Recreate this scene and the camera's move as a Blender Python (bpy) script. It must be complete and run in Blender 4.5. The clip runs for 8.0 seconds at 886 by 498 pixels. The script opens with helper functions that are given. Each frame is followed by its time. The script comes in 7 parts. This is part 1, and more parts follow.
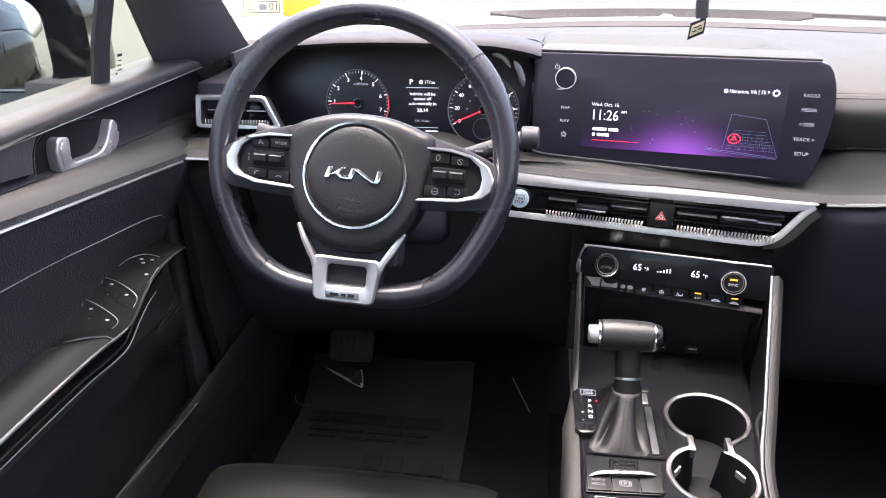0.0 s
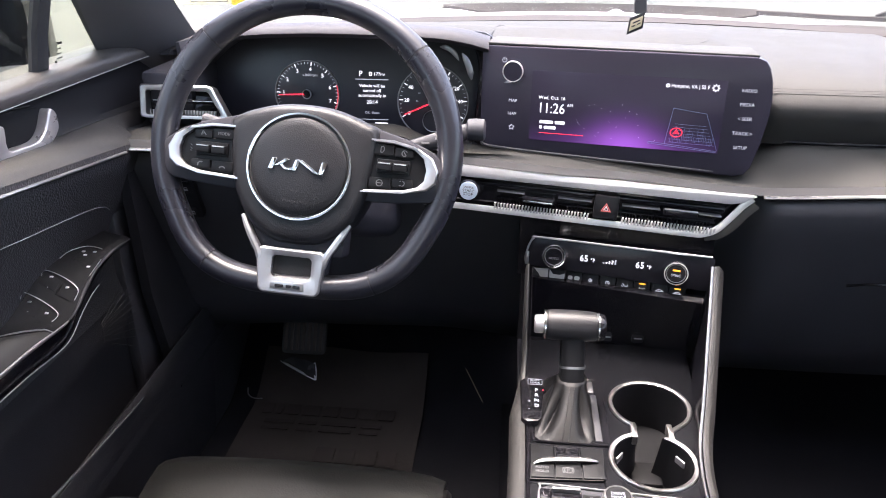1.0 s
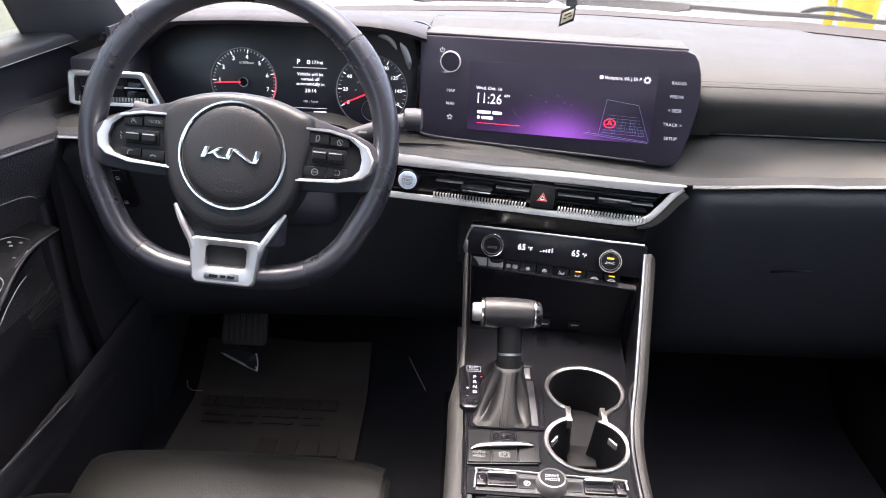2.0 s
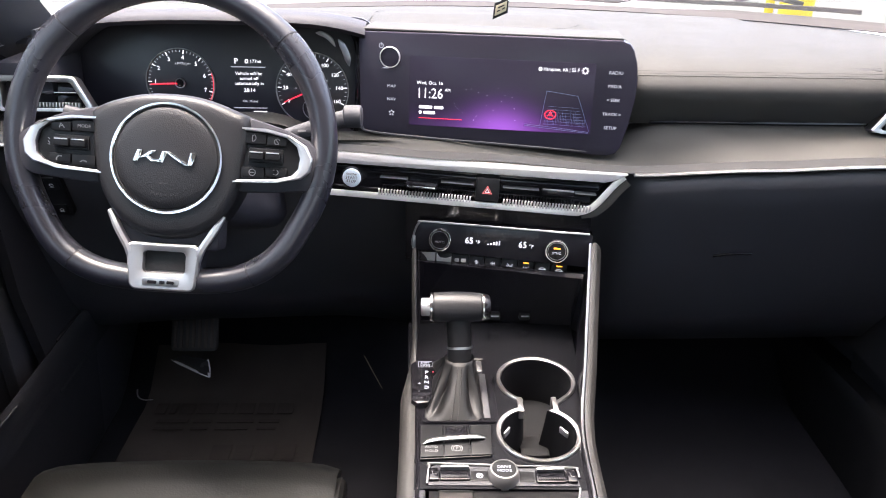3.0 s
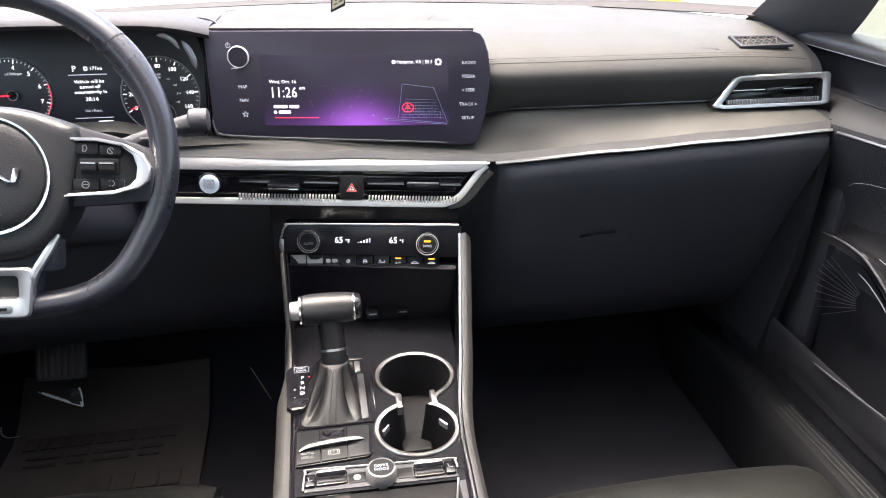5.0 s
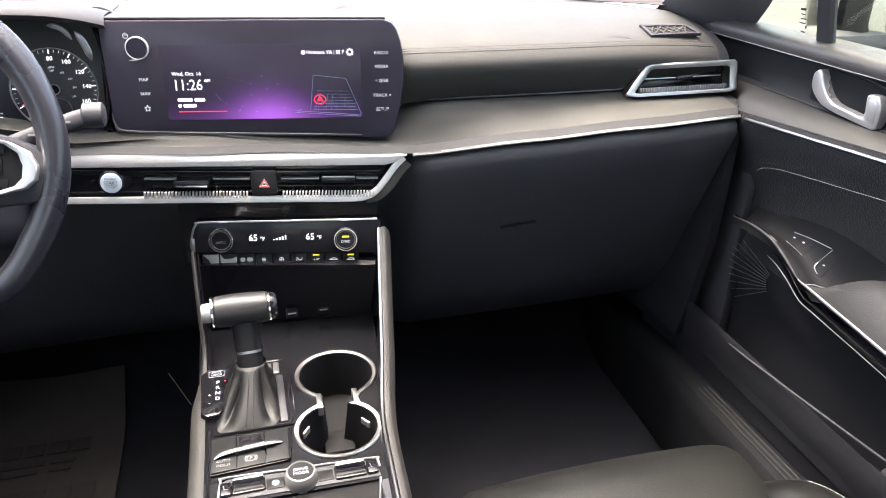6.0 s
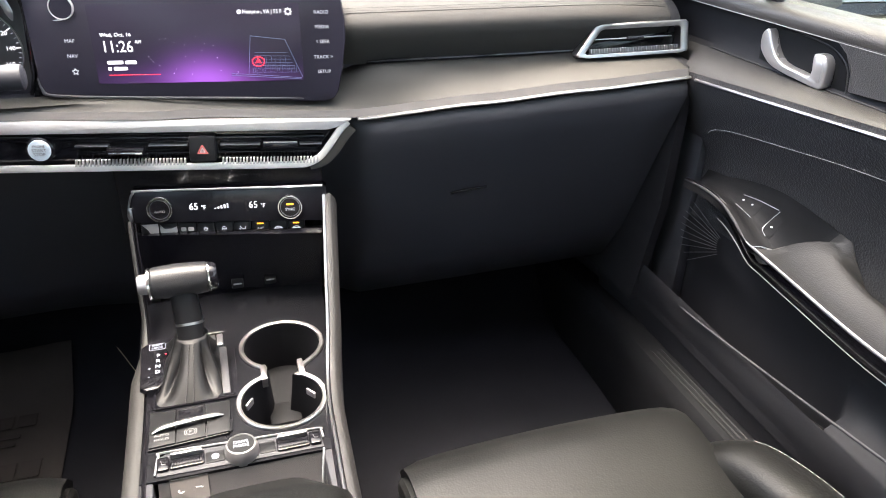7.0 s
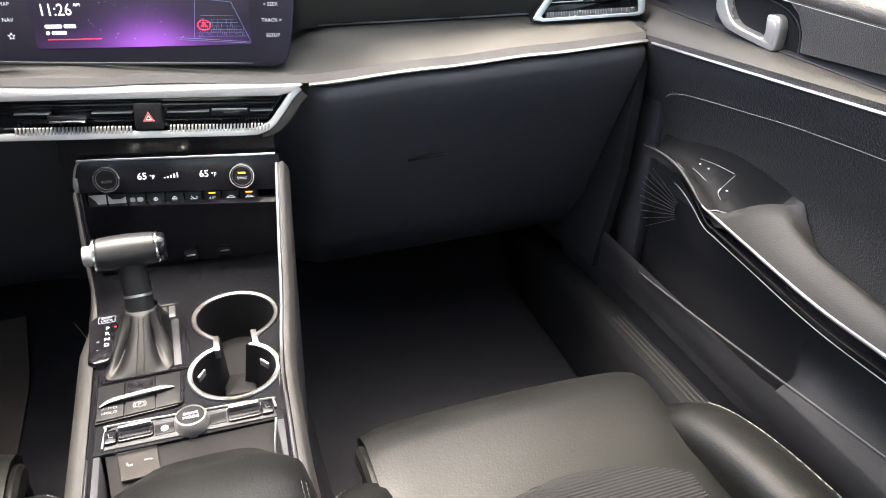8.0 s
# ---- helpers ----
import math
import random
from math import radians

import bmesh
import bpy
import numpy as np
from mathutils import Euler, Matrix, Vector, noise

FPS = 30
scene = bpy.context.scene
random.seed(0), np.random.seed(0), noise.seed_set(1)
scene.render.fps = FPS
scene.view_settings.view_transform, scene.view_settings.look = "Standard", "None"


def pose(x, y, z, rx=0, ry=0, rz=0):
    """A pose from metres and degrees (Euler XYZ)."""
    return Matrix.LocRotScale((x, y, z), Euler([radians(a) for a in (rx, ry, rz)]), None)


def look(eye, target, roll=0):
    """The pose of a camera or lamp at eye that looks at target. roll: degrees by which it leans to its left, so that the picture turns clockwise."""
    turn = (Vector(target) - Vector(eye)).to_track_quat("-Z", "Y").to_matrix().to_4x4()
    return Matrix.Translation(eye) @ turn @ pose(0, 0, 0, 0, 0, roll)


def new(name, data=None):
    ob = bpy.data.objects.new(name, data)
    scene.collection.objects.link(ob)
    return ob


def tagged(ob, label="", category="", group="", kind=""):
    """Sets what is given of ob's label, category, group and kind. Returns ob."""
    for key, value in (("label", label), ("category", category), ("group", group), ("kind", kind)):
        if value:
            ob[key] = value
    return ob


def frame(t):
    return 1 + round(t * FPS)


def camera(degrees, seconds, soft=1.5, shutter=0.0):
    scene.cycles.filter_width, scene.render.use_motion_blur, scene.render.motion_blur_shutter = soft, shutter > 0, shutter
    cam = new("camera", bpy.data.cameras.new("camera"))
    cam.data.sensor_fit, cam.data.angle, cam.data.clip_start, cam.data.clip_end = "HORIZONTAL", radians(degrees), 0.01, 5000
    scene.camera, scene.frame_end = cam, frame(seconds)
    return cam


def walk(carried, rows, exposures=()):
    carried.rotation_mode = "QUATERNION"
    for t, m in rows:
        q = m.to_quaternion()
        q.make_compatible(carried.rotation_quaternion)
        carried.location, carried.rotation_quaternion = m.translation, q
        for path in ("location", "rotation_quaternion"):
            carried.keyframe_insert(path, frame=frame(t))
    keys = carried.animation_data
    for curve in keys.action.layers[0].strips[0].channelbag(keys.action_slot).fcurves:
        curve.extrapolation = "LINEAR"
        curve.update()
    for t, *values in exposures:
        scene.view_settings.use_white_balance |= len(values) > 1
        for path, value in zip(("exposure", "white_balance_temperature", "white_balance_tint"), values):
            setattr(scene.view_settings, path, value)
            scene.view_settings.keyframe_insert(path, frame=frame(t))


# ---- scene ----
cam = camera(63.0, 8.0, soft=0.95)
PATH = [
    (0, (0.011, 0.003, 0.882), (-0.263, 1.805, 0.058), -0.8),
    (0.5, (0.024, 0.002, 0.88), (-0.211, 1.806, 0.05), -0.4),
    (1, (0.034, 0.0, 0.882), (-0.142, 1.806, 0.041), 0.4),
    (1.5, (0.041, 0.003, 0.88), (-0.076, 1.809, 0.03), 1.2),
    (2, (0.05, -0.005, 0.884), (0.013, 1.799, 0.02), 2.0),
    (3.5, (0.083, -0.003, 0.881), (0.197, 1.794, 0.011), 0.7),
    (4, (0.099, -0.007, 0.88), (0.267, 1.785, 0.01), 0.6),
    (5.5, (0.139, 0.004, 0.87), (0.55, 1.758, 0.0), 0.4),
    (6, (0.151, 0.009, 0.866), (0.647, 1.735, -0.014), 1.0),
    (6.5, (0.168, 0.011, 0.861), (0.708, 1.708, -0.05), 1.3),
    (7, (0.188, 0.014, 0.854), (0.748, 1.68, -0.099), 1.4),
    (7.5, (0.207, 0.009, 0.849), (0.781, 1.65, -0.14), 1.2),
    (8, (0.217, 0.009, 0.842), (0.827, 1.622, -0.173), 1.7),
]
walk(cam, [(t, look(eye, target, roll)) for t, eye, target, roll in PATH], [(0, 3.64, 6500, 22), (4, 3.76, 6700, 18), (8, 4.04, 6800, 15)])

# ---- daylight: overcast sky and a broad soft sun from ahead ----
world = bpy.data.worlds.new("sky_world")
world.use_nodes = True
scene.world = world
wn = world.node_tree.nodes
sky = wn.new("ShaderNodeTexSky")
sky.sky_type, sky.sun_disc = "NISHITA", False
sky.sun_elevation, sky.sun_rotation = radians(80), radians(0)
sky.air_density, sky.dust_density, sky.ozone_density = 0.6, 5.0, 0.5
wn["Background"].inputs[1].default_value = 0.15
world.node_tree.links.new(sky.outputs[0], wn["Background"].inputs[0])
sun = new("sun", bpy.data.lights.new("sun", "SUN"))
sun.data.energy, sun.data.angle, sun.data.color = 0.6, radians(25), (1.0, 0.97, 0.93)
sun.matrix_world = look((-2.6, 2.0, 9.2), (0, 0, 0))
scene.view_settings.exposure = 0.0


# ---- materials ----
def nodes_of(name):
    m = bpy.data.materials.new(name)
    m.use_nodes = True
    nt = m.node_tree
    return m, nt, nt.nodes["Principled BSDF"]


def mat(name, col, rough=0.5, metal=0.0, spec=0.5, grain=0.0, bump=0.0, vary=0.12, coat=0.0, kind="noise", fine=None, rvar=0.1):
    """A surface with two scales of variation: fine grain (size in 1/m) with relief, and broad uneven wear."""
    m, nt, b = nodes_of(name)
    n, l = nt.nodes, nt.links
    b.inputs["Base Color"].default_value = (*col, 1)
    b.inputs["Roughness"].default_value = rough
    b.inputs["Metallic"].default_value = metal
    b.inputs["Specular IOR Level"].default_value = spec
    b.inputs["Coat Weight"].default_value = coat
    co = n.new("ShaderNodeTexCoord")
    big = n.new("ShaderNodeTexNoise")
    big.inputs["Scale"].default_value, big.inputs["Detail"].default_value = 14, 5
    l.new(co.outputs["Object"], big.inputs["Vector"])
    if vary:
        mx = n.new("ShaderNodeMix")
        mx.data_type = "RGBA"
        mx.inputs[6].default_value = (*[c * (1 - vary) for c in col], 1)
        mx.inputs[7].default_value = (*[min(1, c * (1 + vary) + 0.002) for c in col], 1)
        l.new(big.outputs[0], mx.inputs[0])
        l.new(mx.outputs[2], b.inputs["Base Color"])
    if rvar:
        mr = n.new("ShaderNodeMapRange")
        mr.inputs[3].default_value, mr.inputs[4].default_value = max(0.02, rough - rvar), min(1, rough + rvar)
        l.new(big.outputs[0], mr.inputs[0])
        l.new(mr.outputs[0], b.inputs["Roughness"])
    if bump:
        if kind == "cells":
            t = n.new("ShaderNodeTexVoronoi")
            t.inputs["Scale"].default_value = grain
            t.feature = "SMOOTH_F1"
        elif kind == "weave":
            t = n.new("ShaderNodeTexWave")
            t.inputs["Scale"].default_value, t.inputs["Distortion"].default_value = grain, 0.25
            t.bands_direction = "Y"
        else:
            t = n.new("ShaderNodeTexNoise")
            t.inputs["Scale"].default_value, t.inputs["Detail"].default_value = grain, 4
        l.new(co.outputs["Object"], t.inputs["Vector"])
        bp = n.new("ShaderNodeBump")
        bp.inputs["Strength"].default_value, bp.inputs["Distance"].default_value = bump, 0.001
        l.new(t.outputs[0], bp.inputs["Height"])
        l.new(bp.outputs[0], b.inputs["Normal"])
    return m


def glow(name, col, strength):
    m, nt, b = nodes_of(name)
    b.inputs["Base Color"].default_value = (*[c * 0.3 for c in col], 1)
    b.inputs["Roughness"].default_value = 0.4
    b.inputs["Emission Color"].default_value = (*col, 1)
    b.inputs["Emission Strength"].default_value = strength
    return m


def pane(name, tint, gloss=0.04):
    """Thin window glass: lets light straight through with a tint, and mirrors a little, more at a slant."""
    m, nt, b = nodes_of(name)
    n, l = nt.nodes, nt.links
    n.remove(b)
    tr, gl, mx, fr = n.new("ShaderNodeBsdfTransparent"), n.new("ShaderNodeBsdfGlossy"), n.new("ShaderNodeMixShader"), n.new("ShaderNodeLayerWeight")
    tr.inputs[0].default_value = (*tint, 1)
    gl.inputs["Roughness"].default_value = 0.02
    fr.inputs[0].default_value = 0.5
    pw, ad = n.new("ShaderNodeMath"), n.new("ShaderNodeMath")
    pw.operation, ad.operation = "POWER", "MULTIPLY_ADD"
    pw.inputs[1].default_value = 4.5
    ad.inputs[1].default_value, ad.inputs[2].default_value = 0.5, gloss
    l.new(fr.outputs["Facing"], pw.inputs[0])
    l.new(pw.outputs[0], ad.inputs[0])
    l.new(ad.outputs[0], mx.inputs[0])
    l.new(tr.outputs[0], mx.inputs[1])
    l.new(gl.outputs[0], mx.inputs[2])
    l.new(mx.outputs[0], n["Material Output"].inputs[0])
    return m


M = {
    "pad": mat("soft_touch_pad", (0.035, 0.0335, 0.0295), 0.58, spec=0.30, grain=1400, bump=0.35, kind="cells"),
    "shelf": mat("grained_shelf", (0.044, 0.042, 0.0365), 0.58, spec=0.28, grain=1500, bump=0.3, kind="cells"),
    "perf": mat("perforated_trim", (0.12, 0.114, 0.105), 0.5, grain=1000, bump=0.5, kind="cells"),
    "black": mat("grained_black_plastic", (0.036, 0.0368, 0.041), 0.52, spec=0.4, grain=1300, bump=0.4, kind="cells"),
    "door": mat("door_grain", (0.041, 0.0412, 0.0418), 0.46, spec=0.45, grain=430, bump=1.0, kind="cells"),
    "leather": mat("black_leather", (0.018, 0.0182, 0.0192), 0.38, spec=0.35, grain=800, bump=0.25, kind="cells", vary=0.2),
    # bluish base colour includes the cool glare on the rim
    "wheel_leather": mat("wheel_leather", (0.0165, 0.0172, 0.0220), 0.28, spec=0.6, grain=900, bump=0.08, kind="cells", vary=0.06, rvar=0.04),
    "seat": mat("seat_leather", (0.0062, 0.0066, 0.0063), 0.42, spec=0.21, grain=420, bump=0.18, kind="cells", vary=0.25, rvar=0.12),
    "cloth": mat("ribbed_cloth", (0.013, 0.0132, 0.0142), 0.85, spec=0.3, grain=73, bump=0.9, kind="weave"),
    "gloss": mat("gloss_black", (0.0085, 0.0083, 0.0098), 0.12, spec=0.36, grain=300, bump=0.02, rvar=0.05, vary=0),
    "glassblack": mat("display_glass", (0.034, 0.031, 0.041), 0.2, spec=0.2, rvar=0.03, vary=0),
    # violet-grey glare over the dials is mixed into this base colour
    "cluster": mat("cluster_face", (0.022, 0.021, 0.027), 0.35, rvar=0.05, vary=0),
    "satin": mat("satin_silver", (0.5, 0.492, 0.478), 0.32, metal=1.0, grain=900, bump=0.05, vary=0.08),
    "chrome": mat("chrome", (0.86, 0.86, 0.85), 0.14, metal=1.0, rvar=0.06, vary=0.05),
    "wornsilver": mat("worn_key_plastic", (0.34, 0.33, 0.31), 0.4, grain=260, bump=0.4, vary=0.5),
    "steel": mat("dark_steel", (0.3, 0.3, 0.3), 0.35, metal=0.9, rvar=0.1),
    "deck": mat("piano_black", (0.0062, 0.0064, 0.0076), 0.24, spec=0.17, rvar=0.06, vary=0.1),
    "grip": mat("silver_handle", (0.50, 0.49, 0.475), 0.28, metal=0.7, vary=0.08),
    "faded": mat("sun_faded_plastic", (0.055, 0.051, 0.050), 0.8, spec=0.12, grain=500, bump=0.3, vary=0.2),
    "doorpad": mat("door_top_leather", (0.050, 0.0455, 0.0415), 0.44, spec=0.5, grain=600, bump=0.5, kind="cells"),
    "rail": mat("rail_grain", (0.023, 0.0225, 0.0212), 0.5, spec=0.4, grain=1400, bump=0.4, kind="cells"),
    "doorshelf": mat("door_shelf_grain", (0.033, 0.0318, 0.0302), 0.55, spec=0.35, grain=1500, bump=0.3, kind="cells"),
    "band": mat("satin_silver_paint", (0.86, 0.845, 0.80), 0.42, metal=0.75, grain=900, bump=0.05, vary=0.06),
    "coarse": mat("coarse_door_leather", (0.060, 0.0585, 0.0565), 0.48, spec=0.45, grain=700, bump=0.7, kind="cells"),
    "panelblack": mat("climate_glass", (0.012, 0.012, 0.0145), 0.2, spec=0.25, rvar=0.04, vary=0),
    "matte": mat("matte_switch_panel", (0.008, 0.0082, 0.009), 0.6, spec=0.14, grain=1300, bump=0.3),
    # near-white colour stands in for the glint on clear torn film
    "film": mat("film_glint", (0.88, 0.89, 0.90), 0.25, grain=300, bump=0.4, vary=0.1),
    "recess": mat("door_recess_grain", (0.011, 0.011, 0.0125), 0.6, spec=0.22, grain=1300, bump=0.3, kind="cells"),
    "pocket": mat("pocket_plastic", (0.018, 0.0182, 0.02), 0.55, spec=0.3, grain=1300, bump=0.4, kind="cells"),
    "veil": mat("clear_film_veil", (0.05, 0.05, 0.052), 0.25, grain=300, bump=0.4, vary=0.3),
    "knobsilver": mat("satin_knob_paint", (0.19, 0.188, 0.183), 0.36, metal=0.35, vary=0.06),
    "armpad": mat("arm_pad_vinyl", (0.021, 0.0203, 0.0183), 0.58, spec=0.4, grain=700, bump=0.25, kind="cells"),
    "bay": mat("bay_grain", (0.034, 0.0335, 0.0335), 0.5, grain=1400, bump=0.3, kind="cells"),
    # lit copy of the bay grain: light on the flap is in the colour
    "flap": mat("bay_grain_lit", (0.085, 0.078, 0.073), 0.5, grain=1400, bump=0.3, kind="cells"),
    "glove": mat("glovebox_grain", (0.042, 0.0423, 0.0465), 0.5, spec=0.35, grain=1300, bump=0.4, kind="cells"),
    "gaiter": mat("gaiter_leather", (0.0062, 0.0063, 0.0063), 0.42, spec=0.26, grain=800, bump=0.3, kind="cells", vary=0.2),
    "rubber": mat("rubber", (0.02, 0.02, 0.02), 0.75, grain=600, bump=0.4),
    "carpet": mat("carpet", (0.015, 0.015, 0.0185), 0.95, spec=0.1, grain=900, bump=1.0, vary=0.35),
    # paler than the carpet so the shaded bulkhead reads lighter under the dashboard
    "pale_bulkhead": mat("bulkhead_lift", (0.13, 0.13, 0.14), 0.95, spec=0.1, grain=700, bump=0.8, vary=0.3),
    "paper": mat("paper_mat", (0.056, 0.048, 0.044), 0.8, spec=0.1, grain=120, bump=0.3, vary=0.2),
    "print": mat("mat_print", (0.044, 0.037, 0.034), 0.8, spec=0.1, vary=0.3),
    # raised, slightly violet base colour takes in the glare round the cluster
    "hood": mat("binnacle_plastic", (0.030, 0.0295, 0.036), 0.58, spec=0.28, grain=1400, bump=0.3, kind="cells"),
    "lining": mat("headliner", (0.74, 0.73, 0.7), 0.95, grain=700, bump=0.4),
    "pillar": mat("pillar_trim", (0.075, 0.075, 0.078), 0.7, grain=900, bump=0.3),
    "thread": mat("pale_thread", (0.42, 0.405, 0.38), 0.8, vary=0.1),
    "darkthread": mat("dark_thread", (0.055, 0.055, 0.055), 0.8, vary=0.1),
    "rimsilver": mat("silver_plastic", (0.56, 0.56, 0.56), 0.35, metal=0.85, vary=0.08),
    "button": mat("button_black", (0.010, 0.0103, 0.011), 0.36, spec=0.18, grain=900, bump=0.15),
    "white": mat("white_print", (0.7, 0.7, 0.7), 0.5, vary=0.05),
    "grey_print": mat("grey_print", (0.18, 0.18, 0.18), 0.5, vary=0.05),
    "yellow": mat("yellow_paper", (0.55, 0.40, 0.012), 0.6, vary=0.08),
    "pale": mat("pale_paper", (0.7, 0.62, 0.4), 0.6, vary=0.15),
    "startblue": mat("start_button_face", (0.6, 0.7, 0.76), 0.4, metal=0.3, vary=0.1),
    "lit": glow("lit_white", (0.9, 0.95, 1.0), 0.15),
    "dim": glow("dim_white", (0.85, 0.9, 1.0), 0.05),
    "amber": glow("lit_amber", (1.0, 0.40, 0.03), 0.17),
    "red": glow("lit_red", (1.0, 0.03, 0.06), 0.16),
    "dimred": glow("dim_red", (1.0, 0.22, 0.2), 0.06),
    "mapline": glow("map_line", (0.22, 0.32, 0.55), 0.020),
    "window": pane("window_glass", (0.80, 0.84, 0.75)),
    "screenglass": pane("windshield_glass", (0.9, 0.93, 0.9)),
    "mirror": mat("mirror_glass", (0.85, 0.86, 0.86), 0.02, metal=1.0, rvar=0, vary=0),
    "carpaint": mat("black_car_paint", (0.008, 0.008, 0.0095), 0.15, spec=0.3, coat=0.25, rvar=0.05),
    "wall": mat("painted_wall", (0.62, 0.64, 0.58), 0.9, grain=40, bump=0.2, vary=0.06),
    "whitepaint": mat("pale_car_paint", (0.7, 0.7, 0.7), 0.6, spec=0.2, rvar=0.05),
    "red_lens": mat("red_lens", (0.35, 0.01, 0.01), 0.15, vary=0),
    "silverpaint": mat("silver_paint", (0.53, 0.525, 0.515), 0.36, metal=0.9, grain=900, bump=0.05, vary=0.06),
    "concrete": mat("asphalt", (0.062, 0.065, 0.057), 0.9, grain=60, bump=0.5, vary=0.2),
}


def display_material():
    """The lit display: near black, with a violet bloom low in the middle and a faint violet veil."""
    m, nt, b = nodes_of("display_image")
    n, l = nt.nodes, nt.links
    b.inputs["Base Color"].default_value = (0.031, 0.028, 0.039, 1)
    b.inputs["Roughness"].default_value = 0.2
    b.inputs["Specular IOR Level"].default_value = 0.12
    co, sep = n.new("ShaderNodeTexCoord"), n.new("ShaderNodeSeparateXYZ")
    l.new(co.outputs["Object"], sep.inputs[0])

    def op(kind, a, bb):
        q = n.new("ShaderNodeMath")
        q.operation = kind
        for i, v in enumerate((a, bb)):
            if isinstance(v, (int, float)):
                q.inputs[i].default_value = v
            elif v is not None:
                l.new(v, q.inputs[i])
        return q.outputs[0]
    dx = op("DIVIDE", op("SUBTRACT", sep.outputs[0], -0.002), 0.044)
    dz = op("DIVIDE", op("SUBTRACT", sep.outputs[2], -0.047), 0.030)
    r2 = op("ADD", op("MULTIPLY", dx, dx), op("MULTIPLY", dz, dz))
    bloom = op("POWER", 2.718, op("MULTIPLY", r2, -1.0))
    dx2 = op("DIVIDE", op("SUBTRACT", sep.outputs[0], 0.0), 0.11)
    dz2 = op("DIVIDE", op("SUBTRACT", sep.outputs[2], -0.047), 0.016)
    low = op("POWER", 2.718, op("MULTIPLY", op("ADD", op("MULTIPLY", dx2, dx2), op("MULTIPLY", dz2, dz2)), -1.0))
    tot = op("ADD", op("MULTIPLY", bloom, 0.062), op("ADD", op("MULTIPLY", low, 0.020), 0.0006))
    b.inputs["Emission Color"].default_value = (0.42, 0.12, 0.75, 1)
    l.new(tot, b.inputs["Emission Strength"])
    return m


M["display"] = display_material()


# ---- building helpers ----
WORLD = {}


def thing(name, m, label, category, group="", kind=""):
    ob = new(name)
    ob.empty_display_size = 0.05
    ob.matrix_basis = m
    WORLD[ob] = m.copy()
    return tagged(ob, label, category, group, kind)


def finish(bm, name, material, sharp=35):
    bmesh.ops.recalc_face_normals(bm, faces=bm.faces)
    me = bpy.data.meshes.new(name)
    bm.to_mesh(me)
    bm.free()
    me.materials.append(M[material] if isinstance(material, str) else material)
    me.shade_smooth()
    me.set_sharp_from_angle(angle=radians(sharp))
    return me


def part(name, bm, material, parent, label="", glob=False, sharp=35):
    """Links a bmesh as one mesh object under a thing or a part. glob: its points are in the place's own metres."""
    me = finish(bm, name, material, sharp) if not isinstance(bm, bpy.types.Mesh) else bm
    if glob:
        me.transform(WORLD[parent].inverted())
    ob = new(name, me)
    ob.parent = parent
    WORLD[ob] = WORLD[parent]
    if label:
        ob["label"] = label
    return ob


def solo(name, bm, material, label, category, group="", kind="", sharp=35):
    """A thing or a piece of the setting that is one mesh, in the place's own metres."""
    ob = new(name, finish(bm, name, material, sharp))
    WORLD[ob] = Matrix.Identity(4)
    return tagged(ob, label, category, group, kind)


def rrect(w, h, r, n=5, cx=0.0, cz=0.0):
    out = []
    for sx, sz, a0 in ((1, 1, 0), (-1, 1, 90), (-1, -1, 180), (1, -1, 270)):
        for i in range(n + 1):
            a = radians(a0 + 90 * i / n)
            out.append((cx + sx * (w / 2 - r) + r * math.cos(a), cz + sz * (h / 2 - r) + r * math.sin(a)))
    return out


def circle(r, n=32, cx=0.0, cz=0.0):
    return [(cx + r * math.cos(2 * math.pi * i / n), cz + r * math.sin(2 * math.pi * i / n)) for i in range(n)]


def inset(poly, d):
    """The outline drawn in by d (counter-clockwise polygon)."""
    n, out = len(poly), []
    for i in range(n):
        a, b, c = Vector(poly[i - 1]), Vector(poly[i]), Vector(poly[(i + 1) % n])
        e1, e2 = b - a, c - b
        if e1.length < 1e-9 or e2.length < 1e-9:
            e1 = e2 = c - a
        n1, n2 = Vector((-e1.y, e1.x)).normalized(), Vector((-e2.y, e2.x)).normalized()
        nn = n1 + n2
        nn = nn.normalized() if nn.length > 1e-6 else n1
        out.append(tuple(b + nn * min(d / max(0.3, nn.dot(n1)), 2.5 * d)))
    return out


def area2(poly):
    return sum(poly[i - 1][0] * poly[i][1] - poly[i][0] * poly[i - 1][1] for i in range(len(poly)))


def rings(bm, loops, close=True, cap0=True, cap1=True):
    """Skins a run of point loops; caps the ends."""
    vs = [[bm.verts.new(p) for p in lp] for lp in loops]
    for a, b in zip(vs, vs[1:]):
        n = len(a)
        for i in range(n if close else n - 1):
            j = (i + 1) % n
            bm.faces.new((a[i], a[j], b[j], b[i]))
    if close and cap0:
        bm.faces.new(vs[0])
    if close and cap1:
        bm.faces.new(list(reversed(vs[-1])))
    return bm


def plate(poly, front, back, bevel=0.001, bm=None, steps=2):
    """An outline in x and z with depth along y, its front edge (towards -y) rounded."""
    bm = bm or bmesh.new()
    poly = list(poly) if area2(poly) > 0 else list(reversed(poly))
    loops = [[(x, back, z) for x, z in poly]]
    for i in range(steps + 1):
        a = math.pi / 2 * i / steps
        loops.append([(x, front + bevel * (1 - math.sin(a)), z) for x, z in inset(poly, bevel * (1 - math.cos(a)))])
    return rings(bm, loops)


